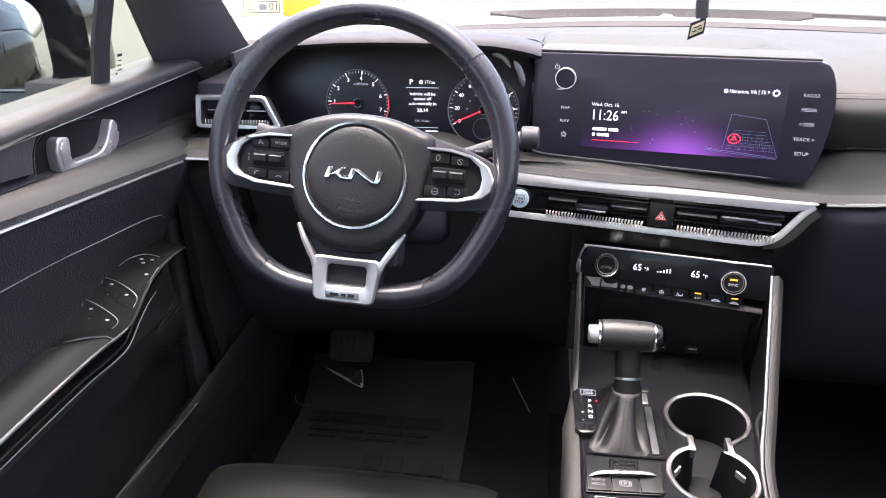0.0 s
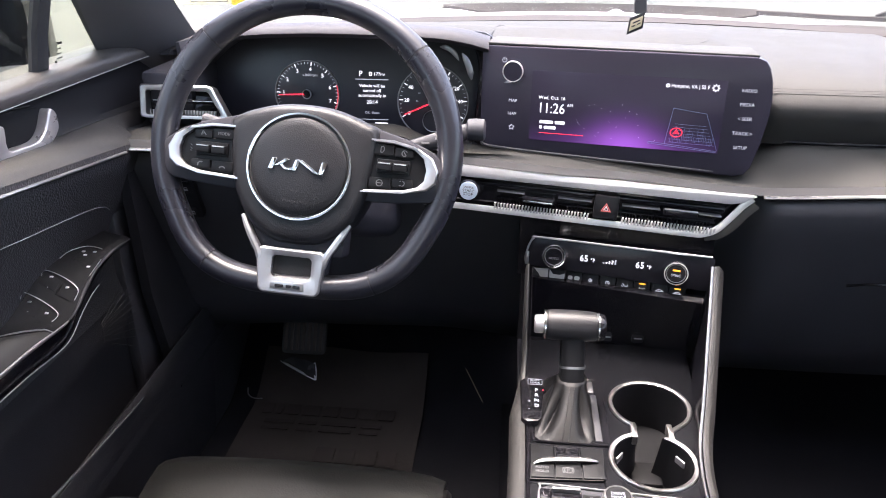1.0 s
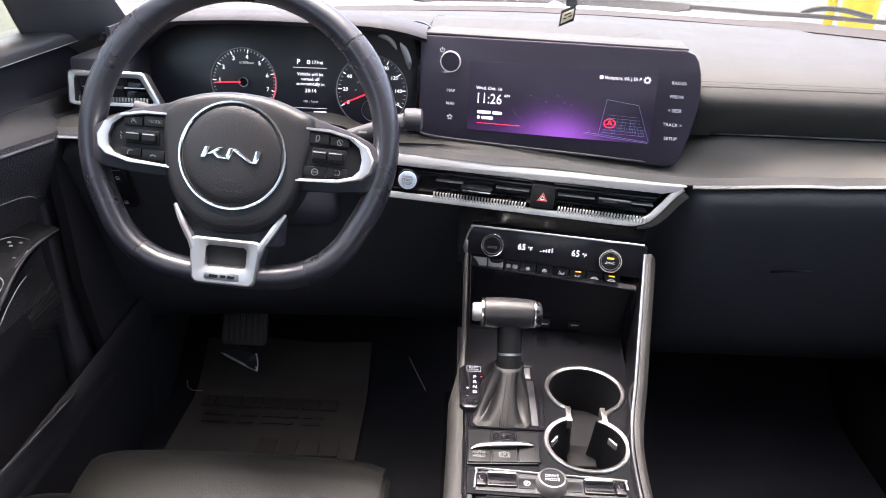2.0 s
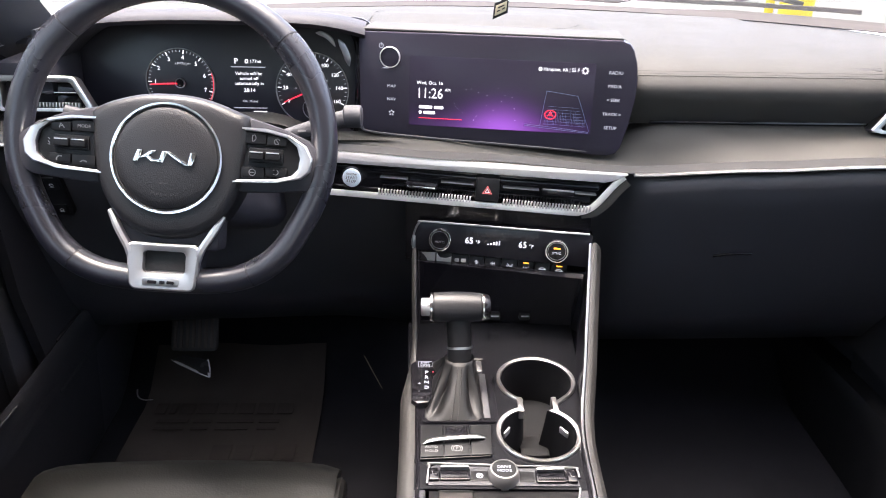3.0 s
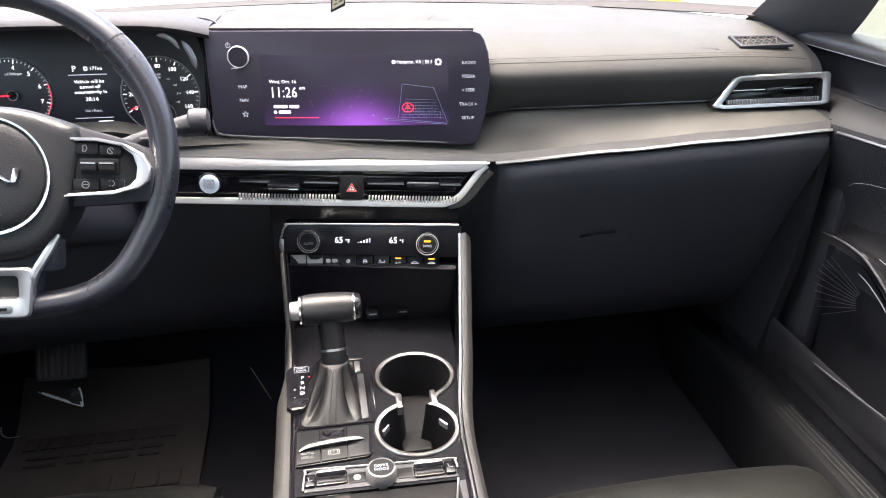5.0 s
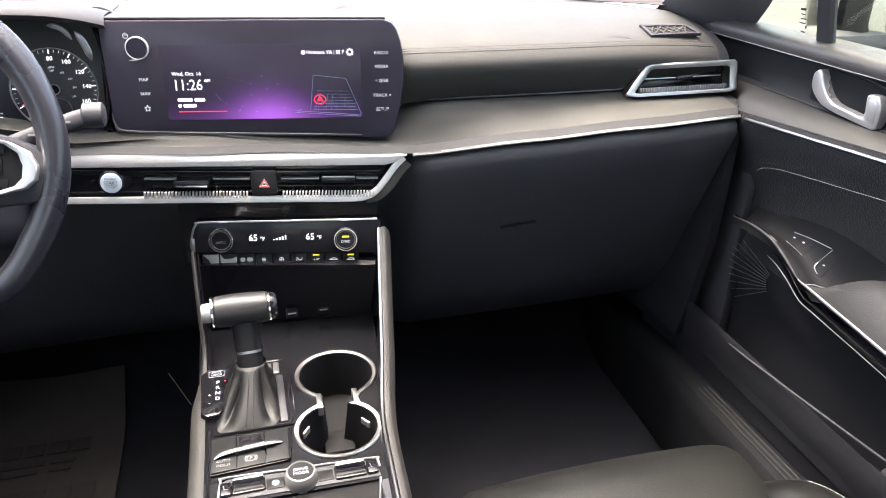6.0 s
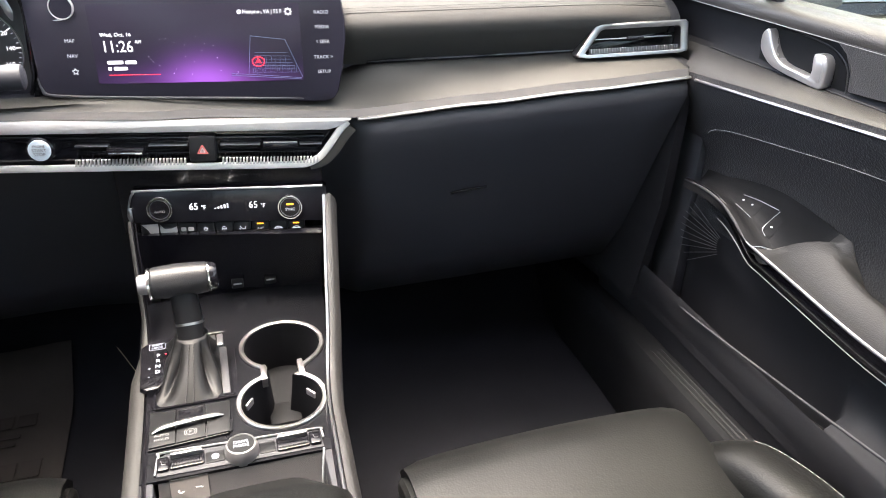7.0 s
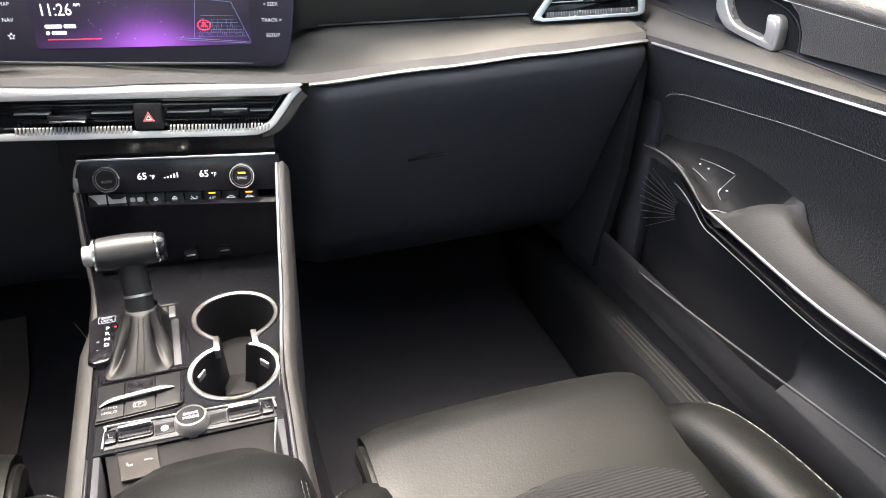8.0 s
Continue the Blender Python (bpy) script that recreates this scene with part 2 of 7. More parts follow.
def frame_plate(outer, inner, front, back, bevel=0.001):
    """A frame: outline with an opening of as many points, depth along y, edges broken."""
    bm = bmesh.new()
    o2, i2 = inset(outer, bevel), inset(inner, -bevel)
    loops = [[(x, back, z) for x, z in outer], [(x, front + bevel, z) for x, z in outer], [(x, front, z) for x, z in o2],
             [(x, front, z) for x, z in i2], [(x, front + bevel, z) for x, z in inner], [(x, back, z) for x, z in inner]]
    loops.append(loops[0])
    vs = [[bm.verts.new(p) for p in lp] for lp in loops[:-1]]
    vs.append(vs[0])
    for a, b in zip(vs, vs[1:]):
        for i in range(len(a)):
            j = (i + 1) % len(a)
            bm.faces.new((a[i], a[j], b[j], b[i]))
    return bm


def box(x0, x1, y0, y1, z0, z1, bevel=0.002, seg=2, bm=None):
    own = bmesh.new()
    bmesh.ops.create_cube(own, size=1)
    for v in own.verts:
        v.co = (x0 + (v.co.x + 0.5) * (x1 - x0), y0 + (v.co.y + 0.5) * (y1 - y0), z0 + (v.co.z + 0.5) * (z1 - z0))
    if bevel:
        bmesh.ops.bevel(own, geom=own.edges[:], offset=bevel, segments=seg, profile=0.5, affect="EDGES")
    if bm is None:
        return own
    me = bpy.data.meshes.new("tmp")
    own.to_mesh(me)
    own.free()
    bm.from_mesh(me)
    bpy.data.meshes.remove(me)
    return bm


def smooth_path(pts, n=8):
    """A Catmull-Rom run through points."""
    pts = [Vector(p) for p in pts]
    out = []
    for i in range(len(pts) - 1):
        p0, p1, p2, p3 = pts[max(0, i - 1)], pts[i], pts[i + 1], pts[min(len(pts) - 1, i + 2)]
        for k in range(n):
            t = k / n
            out.append(0.5 * ((2 * p1) + (p2 - p0) * t + (2 * p0 - 5 * p1 + 4 * p2 - p3) * t * t + (3 * p1 - p0 - 3 * p2 + p3) * t ** 3))
    return out + [pts[-1]]


def sweep(path, w, h, up=(0, 0, 1), n=10, closed=False, flat=2.0, bm=None, ends=1.0):
    """A bar of rounded section w by h along a path; ends: how much the section keeps at its two ends."""
    bm = bm or bmesh.new()
    path, up = [Vector(p) for p in path], Vector(up)
    loops, m = [], len(path)
    for i, p in enumerate(path):
        a, b = path[(i - 1) % m if closed else max(0, i - 1)], path[(i + 1) % m if closed else min(m - 1, i + 1)]
        t = (b - a).normalized()
        s = t.cross(up).normalized()
        u = s.cross(t)
        k = 1.0 if closed or ends == 1 else ends + (1 - ends) * min(1, 4 * i / (m - 1), 4 * (m - 1 - i) / (m - 1))
        lp = []
        for j in range(n):
            c, d = math.cos(2 * math.pi * j / n), math.sin(2 * math.pi * j / n)
            e = 2 / flat
            lp.append(p + s * (k * w / 2 * math.copysign(abs(c) ** e, c)) + u * (k * h / 2 * math.copysign(abs(d) ** e, d)))
        loops.append(lp)
    if closed:
        vs = [[bm.verts.new(p) for p in lp] for lp in loops]
        for a, b in zip(vs, vs[1:] + vs[:1]):
            for i in range(n):
                j = (i + 1) % n
                bm.faces.new((a[i], a[j], b[j], b[i]))
        return bm
    return rings(bm, loops)


def lathe(prof, n=32, bm=None, cx=0.0, cz=0.0):
    """Turned about the y axis: prof is a run of (radius, y); closed at both ends."""
    bm = bm or bmesh.new()
    loops = [[(cx + r * math.cos(2 * math.pi * i / n), y, cz + r * math.sin(2 * math.pi * i / n)) for i in range(n)] for r, y in prof]
    return rings(bm, loops)


def sheet(fn, us, vs, thick=0.004, bm=None):
    """A curved panel fn(u, v) -> point, given thickness away from its seen side by offset normals."""
    bm = bm or bmesh.new()
    P = [[Vector(fn(u, v)) for v in vs] for u in us]
    nu, nv = len(us), len(vs)

    def nrm(i, j):
        a = P[min(i + 1, nu - 1)][j] - P[max(i - 1, 0)][j]
        b = P[i][min(j + 1, nv - 1)] - P[i][max(j - 1, 0)]
        return a.cross(b).normalized()
    A = [[bm.verts.new(P[i][j]) for j in range(nv)] for i in range(nu)]
    B = [[bm.verts.new(P[i][j] - nrm(i, j) * thick) for j in range(nv)] for i in range(nu)]
    for i in range(nu - 1):
        for j in range(nv - 1):
            bm.faces.new((A[i][j], A[i + 1][j], A[i + 1][j + 1], A[i][j + 1]))
            bm.faces.new((B[i][j], B[i][j + 1], B[i + 1][j + 1], B[i + 1][j]))
    for i in range(nu - 1):
        bm.faces.new((A[i][0], B[i][0], B[i + 1][0], A[i + 1][0]))
        bm.faces.new((A[i][-1], A[i + 1][-1], B[i + 1][-1], B[i][-1]))
    for j in range(nv - 1):
        bm.faces.new((A[0][j], A[0][j + 1], B[0][j + 1], B[0][j]))
        bm.faces.new((A[-1][j], B[-1][j], B[-1][j + 1], A[-1][j + 1]))
    return bm


def lin(a, b, n):
    return [a + (b - a) * i / (n - 1) for i in range(n)]


def interp(x, pts):
    """Smooth value at x between (x, value) pairs."""
    if x <= pts[0][0]:
        return pts[0][1]
    for (x0, y0), (x1, y1) in zip(pts, pts[1:]):
        if x <= x1:
            t = (x - x0) / (x1 - x0)
            t = t * t * (3 - 2 * t) if len(pts) > 2 else t
            return y0 + (y1 - y0) * t
    return pts[-1][1]


def words(body, size, material, parent, x, z, y=-0.001, align="CENTER", name="lettering", turn=None, label="", shear=0.0, deep=0.0002, wide=1.0):
    """Raised print in the parent's x-z plane, facing -y."""
    cu = bpy.data.curves.new(name, "FONT")
    cu.body, cu.size, cu.align_x, cu.align_y, cu.extrude, cu.resolution_u, cu.shear = body, size, align, "CENTER", deep, 2, shear
    tmp = bpy.data.objects.new("tmp", cu)
    me = bpy.data.meshes.new_from_object(tmp)
    me.name = name
    bpy.data.objects.remove(tmp)
    m = pose(x, y, z, 90, 0, 0) if turn is None else turn
    me.transform(m @ Matrix.Diagonal((wide, 1, 1, 1)))
    me.materials.clear()
    me.materials.append(M[material])
    return part(name, me, material, parent, label)


def bars(parent, x, z, runs, h, material, y=-0.0012, name="print_bar", bm=None):
    """Plain bars in place of print that cannot be read: runs of (start, width)."""
    bm = bm or bmesh.new()
    for a, w in runs:
        plate(rrect(w, h, h * 0.2, 1, x + a + w / 2, z), y, y + 0.0006, 0.0001, bm, 1)
    return part(name, bm, material, parent)


# ---- the cabin's shell; the car's middle line lies at x = XC ----
XC = 0.19
FLOOR = -0.05


def glass_base(x):
    """Where the windshield meets the dashboard."""
    return 1.46 - 0.33 * ((x - XC) / 0.73) ** 2


bm = bmesh.new()
sheet(lambda u, v: (u, v, FLOOR + (0.0 if v < 1.2 else 0.75 * (v - 1.2)) + 0.1 * max(0, 1 - abs(u - XC) / 0.14) ** 0.5 * (v < 1.2)), lin(-0.56, 0.94, 41), lin(1.62, -1.3, 60), -0.02, bm)
solo("floor", bm, "carpet", "black carpeted floor of the car's footwells", "floor", kind="structure")

def roof(u, v):
    return (XC + u, v, 1.13 - 0.10 * abs(u / 0.62) ** 2.5 - 0.10 * max(0, (v - 0.3) / 0.4) ** 2)


bm = bmesh.new()
sheet(roof, lin(-0.62, 0.62, 17), lin(0.56, -1.25, 20), -0.03, bm)
solo("ceiling", bm, "lining", "pale grey fabric headliner over the cabin", "ceiling", kind="structure")

bm = bmesh.new()
sheet(lambda u, v: (XC + u * (0.73 - 0.13 * v), glass_base(XC + u * 0.73) * (1 - v) + v * (0.56 - 0.05 * u * u), 0.70 + 0.34 * v + 0.10 * v * (1 - 0.4 * v) - 0.09 * v * u * u), lin(-1, 1, 25), lin(0, 1, 12), 0.005, bm)
ws = solo("windshield", bm, "screenglass", "clear raked windshield glass", "windshield", kind="structure")
ws.visible_shadow = False

bm = bmesh.new()
sheet(lambda u, v: (XC + u * 0.6, -1.25 - 0.32 * v, 1.09 - 0.42 * v), lin(-1, 1, 9), lin(0, 1, 4), 0.005, bm)
rg = solo("rear_window", bm, "window", "raked rear window glass", "window", kind="structure")
rg.visible_shadow = False
bm = box(XC - 0.72, XC + 0.72, -1.6, -1.56, FLOOR, 0.68, 0.01)
solo("wall_rear", bm, "lining", "pale trim wall closing the cabin behind", "wall", kind="structure")
bm = box(XC - 0.76, XC + 0.76, 1.6, 1.64, FLOOR, 0.66, 0.01)
solo("wall_front", bm, "pale_bulkhead", "bulkhead ahead of the footwells, coloured paler to lift its shade", "wall", kind="structure")


def side_trim(s, X):
    """Pillars, roof rail and glass of one side; s = 1 passenger side, -1 driver side; X: the door's inner face."""
    def P(d, y, z):
        return (X + s * d, y, z)
    nm = "right" if s > 0 else "left"
    e1 = smooth_path([P(-0.030, 1.25, 0.655), P(-0.052, 1.13, 0.715), P(-0.078, 0.95, 0.835), P(-0.110, 0.72, 0.955), P(-0.145, 0.5, 1.045), P(-0.16, 0.3, 1.075)], 6)
    e2 = smooth_path([P(0.045, 1.05, 0.655), P(0.030, 0.985, 0.710), P(0.005, 0.900, 0.80), P(-0.04, 0.77, 0.905), P(-0.10, 0.58, 1.005), P(-0.13, 0.30, 1.055)], 6)
    bm = bmesh.new()
    sheet(lambda i, v: e1[i].lerp(e2[i], v) + Vector((-s * 0.016, -0.010, 0.004)) * math.sin(math.pi * v), range(len(e1)), lin(0, 1, 7), -0.022 * s, bm)
    solo("pillar_front_" + nm, bm, "pillar", "dark grey windshield pillar trim beside the glass", "pillar", kind="structure")
    path = smooth_path([P(-0.15, 0.34, 1.07), P(-0.155, -0.2, 1.085), P(-0.15, -0.8, 1.06), P(-0.12, -1.3, 0.98)], 6)
    solo("roof_rail_" + nm, sweep(path, 0.07, 0.06, (0, 0, 1), 10), "lining", "grey fabric-covered roof rail above the doors", "roof rail", kind="structure")
    solo("pillar_centre_" + nm, sweep([P(0.03, -0.20, 0.60), P(-0.03, -0.24, 0.85), P(-0.14, -0.28, 1.07)], 0.14, 0.05, (s, 0, 0), 10, flat=3), "pillar", "dark grey centre pillar trim between the doors", "pillar", kind="structure")
    solo("pillar_rear_" + nm, sweep([P(0.0, -1.35, 0.55), P(-0.06, -1.2, 0.85), P(-0.13, -1.05, 1.05)], 0.26, 0.05, (s, 0, 0), 10, flat=3), "pillar", "dark grey rear pillar trim", "pillar", kind="structure")
    # small fixed window ahead of the slim upright bar, then the door's window
    def face(y, z):
        return P(0.035 - 0.30 * max(0, z - 0.70), y, z)
    bm = bmesh.new()
    sheet(lambda u, v: face(u, 0.66 + v * max(0.02, min(0.4, 0.05 + (1.03 - u) * 1.0))), lin(1.02, 0.875, 8), lin(0, 1, 5), 0.004, bm)
    quarter = solo("window_quarter_" + nm, bm, "window", "small fixed corner window with a printed maker's mark", "window", kind="structure")
    bm = bmesh.new()
    sheet(lambda u, v: face(u, 0.66 + v * max(0.02, min(0.42, 0.05 + (1.03 - u) * 1.0))), lin(0.845, -0.16, 10), lin(0, 1, 5), 0.004, bm)
    w1 = solo("window_door_" + nm, bm, "window", "clear front door window, closed", "window", kind="structure")
    bm = bmesh.new()
    sheet(lambda u, v: face(u, 0.66 + v * 0.40), lin(-0.30, -1.15, 8), lin(0, 1, 5), 0.004, bm)
    w2 = solo("window_back_" + nm, bm, "window", "clear rear door window, closed", "window", kind="structure")
    for w in (quarter, w1, w2):
        w.visible_shadow = False
    # maker's mark on the corner glass, as bars
    bm = bmesh.new()
    for i, (wd, hh) in enumerate(((0.010, 0.0028), (0.007, 0.0013), (0.010, 0.0013), (0.011, 0.0013), (0.003, 0.004), (0.008, 0.0018))):
        z = 0.728 - 0.0062 * i
        y = 0.890 + 0.002 * (i % 2)
        c = Vector(face(y, z)) - Vector((s * 0.004, 0, 0))
        box(c.x - 0.0004, c.x + 0.0004, c.y, c.y + wd, z, z + hh, 0, bm=bm)
    part("maker_mark", bm, "rubber", quarter)
    solo("window_bar_" + nm, sweep([P(0.032, 0.842, 0.66), P(0.015, 0.846, 0.75), P(-0.030, 0.852, 0.90)], 0.014, 0.027, (0, 1, 0), 8, flat=4), "rubber", "black upright bar between corner window and door window", "window bar", kind="structure")
    # rear door card and sill, plain
    bm = box(min(X, X + s * 0.05), max(X, X + s * 0.05), -1.5, -0.21, FLOOR, 0.67, 0.01)
    solo("wall_" + nm, bm, "door", "dark trim closing the side behind the front door", "wall", kind="structure")
    low = 0.0 if s > 0 else -0.16
    path = [P(-0.016, 1.30, -0.03), P(-0.022, 1.0, 0.0), P(-0.028, 0.84, 0.0), P(-0.032, 0.4, 0.0), P(-0.030, -0.3, 0.0)]
    solo("sill_" + nm, sweep(smooth_path([(x - s * low * 0.4, y, z + low) for x, y, z in path], 5), 0.09, 0.225, (0, 0, 1), 16, flat=5), "matte", "black plastic door sill with ribbed tread strips", "sill", kind="structure")
    bm = bmesh.new()
    for k in range(3 if s > 0 else 0):
        sweep([P(-0.048 + 0.009 * k, 0.86, 0.1125), P(-0.050 + 0.009 * k, 0.3, 0.1125)], 0.0025, 0.003, (0, 0, 1), 6, bm=bm)
    if s > 0:
        solo("trim_sill_" + nm, bm, "rubber", "thin ribs along the door sill", "trim", kind="structure")


for nm, x0 in (("right", 0.905), ("left", -0.545)):
    bm = box(x0, x0 + 0.02, 0.9, 1.62, FLOOR, 0.555, 0.004)
    solo("wall_kick_" + nm, bm, "black", "black kick panel at the side of the footwell", "kick panel", kind="structure")
side_trim(1, 0.905)
side_trim(-1, -0.525)

# ---- outside: paved ground, a parked dark car ----
bm = bmesh.new()
sheet(lambda u, v: (u, v, -0.32), lin(-300, 300, 24), lin(300, -300, 24), -0.1, bm)
solo("ground", bm, "concrete", "grey concrete paving round the car", "ground", kind="structure")


# ---- dashboard ----
def line_c(x):
    """The bright strip that runs across the dashboard: y and z at x."""
    y = interp(x, [(-0.52, 0.90), (-0.3, 0.95), (-0.08, 1.0), (0.15, 0.978), (0.373, 0.955), (0.55, 0.931), (0.70, 0.915), (0.88, 0.902)])
    z = interp(x, [(-0.52, 0.590), (-0.3, 0.575), (-0.08, 0.552), (0.15, 0.546), (0.373, 0.537), (0.55, 0.5535), (0.70, 0.566), (0.88, 0.578)])
    return y, z


DX = [-0.50 + 0.02 * i for i in range(int(1.365 / 0.02) + 1)]
dash = thing("dashboard", pose(XC, 1.2, 0.5), "charcoal soft-touch dashboard with silver trim and stitched pad", "dashboard")


def top_row(x):
    """Section of the padded top, from the glass to its front roll and under it."""
    k = interp(x, [(-0.475, 0.0), (-0.42, 1.0), (0.31, 1.0), (0.37, 0.0), (2, 0.0)])
    e = max(0, abs(x - XC) - 0.5) / 0.2
    dr = 0.010 * e * e
    b = glass_base(x) - 0.01
    f = 0.082 * k + 0.012 * max(0, (0.6 - x)) * (1 - k) + 0.075 * interp(x, [(-0.475, 1.5), (-0.42, 1.3), (-0.38, 1), (-0.022, 1), (0.0, 0)])
    rows = [(b, 0.702), (1.30, 0.706) if b > 1.33 else (b - 0.02, 0.7025), (min(max(1.15, 1.10 + f), b - 0.05), 0.704), (min(1.07 + f, b - 0.06), 0.697), (1.02 + f, 0.688), (0.995 + f, 0.679), (0.982 + f, 0.671),
            (0.972 + f, 0.661), (0.968 + f, 0.652), (0.973 + f, 0.638), (0.985 + f, 0.615), (0.995 + f, 0.600)]
    out = []
    for y, z in rows:
        lift = 0.024 * k * max(0, min(1, (1.32 - y) / 0.2)) if y < 1.32 else 0
        out.append((x, y, z + lift - dr))
    return out


bm = bmesh.new()
P = [top_row(x) for x in DX]
sheet(lambda i, j: P[i][j], range(len(DX)), range(len(P[0])), -0.006, bm)
part("top_pad", bm, "pad", dash, "charcoal soft-touch pad, pale where daylight falls on it", glob=True, sharp=60)

# two rows of stitching along the pad's front roll, passenger side, and the seam between them
for dy, dz in ((0.0, 0.0), (0.008, 0.0045)):
    bm = bmesh.new()
    x = 0.365
    while x < 0.85:
        a, b = top_row(x)[6], top_row(x + 0.0062)[6]
        sweep([(a[0], a[1] + dy, a[2] + dz + 0.0001), (b[0], b[1] + dy, b[2] + dz + 0.0001)], 0.0012, 0.0010, (0, 0, 1), 5, bm=bm)
        x += 0.0068
    st = part("stitching", bm, "rubber", dash, "row of dark stitches along the pad", glob=True)
    st["kind"] = "stuff"
bm = bmesh.new()
sweep([(x, top_row(x)[6][1] + 0.004, top_row(x)[6][2] + 0.0022) for x in lin(0.365, 0.86, 30)], 0.0014, 0.0008, (0, 0, 1), 6, bm=bm)
part("seam", bm, "rubber", dash, "dark seam between the stitch rows", glob=True)


def on_pad(x, y):
    """A point on the padded top at x and y."""
    row = [(p[1], p[2]) for p in reversed(top_row(x)[:7])]
    return (x, y, interp(y, row) + 0.0002)


# joint round the raised lid behind the display
joint = smooth_path([on_pad(x, y) for x, y in ((0.014, 1.290), (0.003, 1.22), (-0.004, 1.15), (-0.006, 1.116), (0.03, 1.114), (0.10, 1.112), (0.20, 1.109), (0.27, 1.106), (0.295, 1.113), (0.315, 1.130))], 5)
part("lid_joint", sweep(joint, 0.0016, 0.0012, (0, 0, 1), 6, ends=0.3), "matte", dash, "thin dark joint round the pad's raised lid", glob=True)

# the shelf below the pad
def shelf_row(x):
    y, z = line_c(x)
    k = interp(x, [(0.33, 1.0), (0.42, 0.0), (2, 0)]) * interp(x, [(-0.14, 0.0), (-0.06, 1.0), (2, 1)])
    t = 0.602 - 0.03 * k
    yb = 0.998 + 0.02 * k + 0.012 * max(0, 0.6 - x) * (1 - k)
    return [(x, yb + 0.02, t), (x, yb, t), (x, yb - 0.018, t - 0.004 + 0.002 * k), (x, (yb + y) / 2 - 0.004, t * 0.45 + (z + 0.014) * 0.55), (x, y + 0.004, z + 0.0125)]


bm = bmesh.new()
P2 = [shelf_row(x) for x in DX]
sheet(lambda i, j: P2[i][j], range(len(DX)), range(len(P2[0])), -0.005, bm)
part("shelf", bm, "shelf", dash, "grained grey shelf across the dashboard", glob=True, sharp=60)
bm = bmesh.new()
sheet(lambda u, v: (u, line_c(u)[0] + 0.004 - 0.004 * v, line_c(u)[1] + 0.0125 - 0.010 * v), DX, lin(0, 1, 3), -0.004, bm)
part("perforated_strip", bm, "perf", dash, "finely dotted grey trim strip", glob=True, sharp=60)
bm = bmesh.new()
sweep([(x, 0.993 + 0.012 * max(0, 0.6 - x), 0.6035) for x in lin(0.40, 0.715, 20)], 0.008, 0.006, (0, 0, 1), 8, bm=bm)
part("groove_trim", bm, "gloss", dash, "gloss black trim line in the groove", glob=True)
# bright strip: passenger side, and its short run by the driver's door
for xs in (lin(0.376, 0.862, 30), lin(-0.495, -0.09, 24)):
    bm = bmesh.new()
    sweep([(x, line_c(x)[0] - 0.001, line_c(x)[1]) for x in xs], 0.008, 0.0052, (0, 0, 1), 8, bm=bm)
    part("bright_strip", bm, "satin", dash, "polished metal strip", glob=True)

# lower faces: glovebox side, and behind the wheel
def low_row(x):
    y, z = line_c(x)
    z -= 0.006
    y += 0.04 * (1 - interp(x, [(0.35, 0.0), (0.40, 1.0), (2, 1.0)])) if x > 0.2 else 0
    return [(x, y + 0.004, z), (x, y - 0.003, z - 0.006), (x, y - 0.004, z - 0.022), (x, y + 0.012, z - 0.06), (x, y + 0.038, z - 0.12), (x, y + 0.072, z - 0.20), (x, y + 0.110, z - 0.29), (x, y + 0.165, z - 0.375), (x, 1.58, z - 0.40)]


for nm, xs, lb in (("glovebox_face", [x for x in DX if x > 0.27] , "black grained glovebox and lower dashboard"), ("knee_panel", [x for x in DX if x < 0.07], "black grained knee panel under the steering column")):
    bm = bmesh.new()
    R = [low_row(x) for x in xs]
    if nm == "knee_panel":
        R = [[(a, b + 0.03, c - 0.01) for a, b, c in r] for r in R]
    sheet(lambda i, j: R[i][j], range(len(xs)), range(9), -0.005, bm)
    part(nm, bm, "glove", dash, lb, glob=True, sharp=60)
bm = bmesh.new()
sweep(smooth_path([(0.520, 0.9715, 0.402), (0.545, 0.966, 0.408), (0.575, 0.962, 0.411)], 4), 0.003, 0.004, (0, 0, 1), 6, bm=bm)
part("glovebox_latch", bm, "gloss", dash, "black glovebox latch edge", glob=True)
# cheeks at the dashboard's ends
for xs in ((0.862, 0.878), (-0.512, -0.497)):
    bm = bmesh.new()
    xm = xs[0]
    sec = [(p[1], p[2] - 0.004) for p in top_row(xm)] + [(p[1] + 0.006, p[2]) for p in shelf_row(xm)[1:]] + [(low_row(xm)[0][1] + 0.004, low_row(xm)[0][2]), (low_row(xm)[0][1] + 0.010, 0.36), (low_row(xm)[0][1] + 0.050, 0.16), (1.58, 0.16)]
    rings(bm, [[(x, y, z) for y, z in sec] for x in xs])
    part("end_cheek", bm, "pocket", dash, "black end panel beside the door", glob=True)

bm = box(-0.500, -0.425, 0.992, 1.13, 0.598, 0.676, 0.008)
part("vent_surround", bm, "hood", dash, "dark panel round the driver's side vent", glob=True)

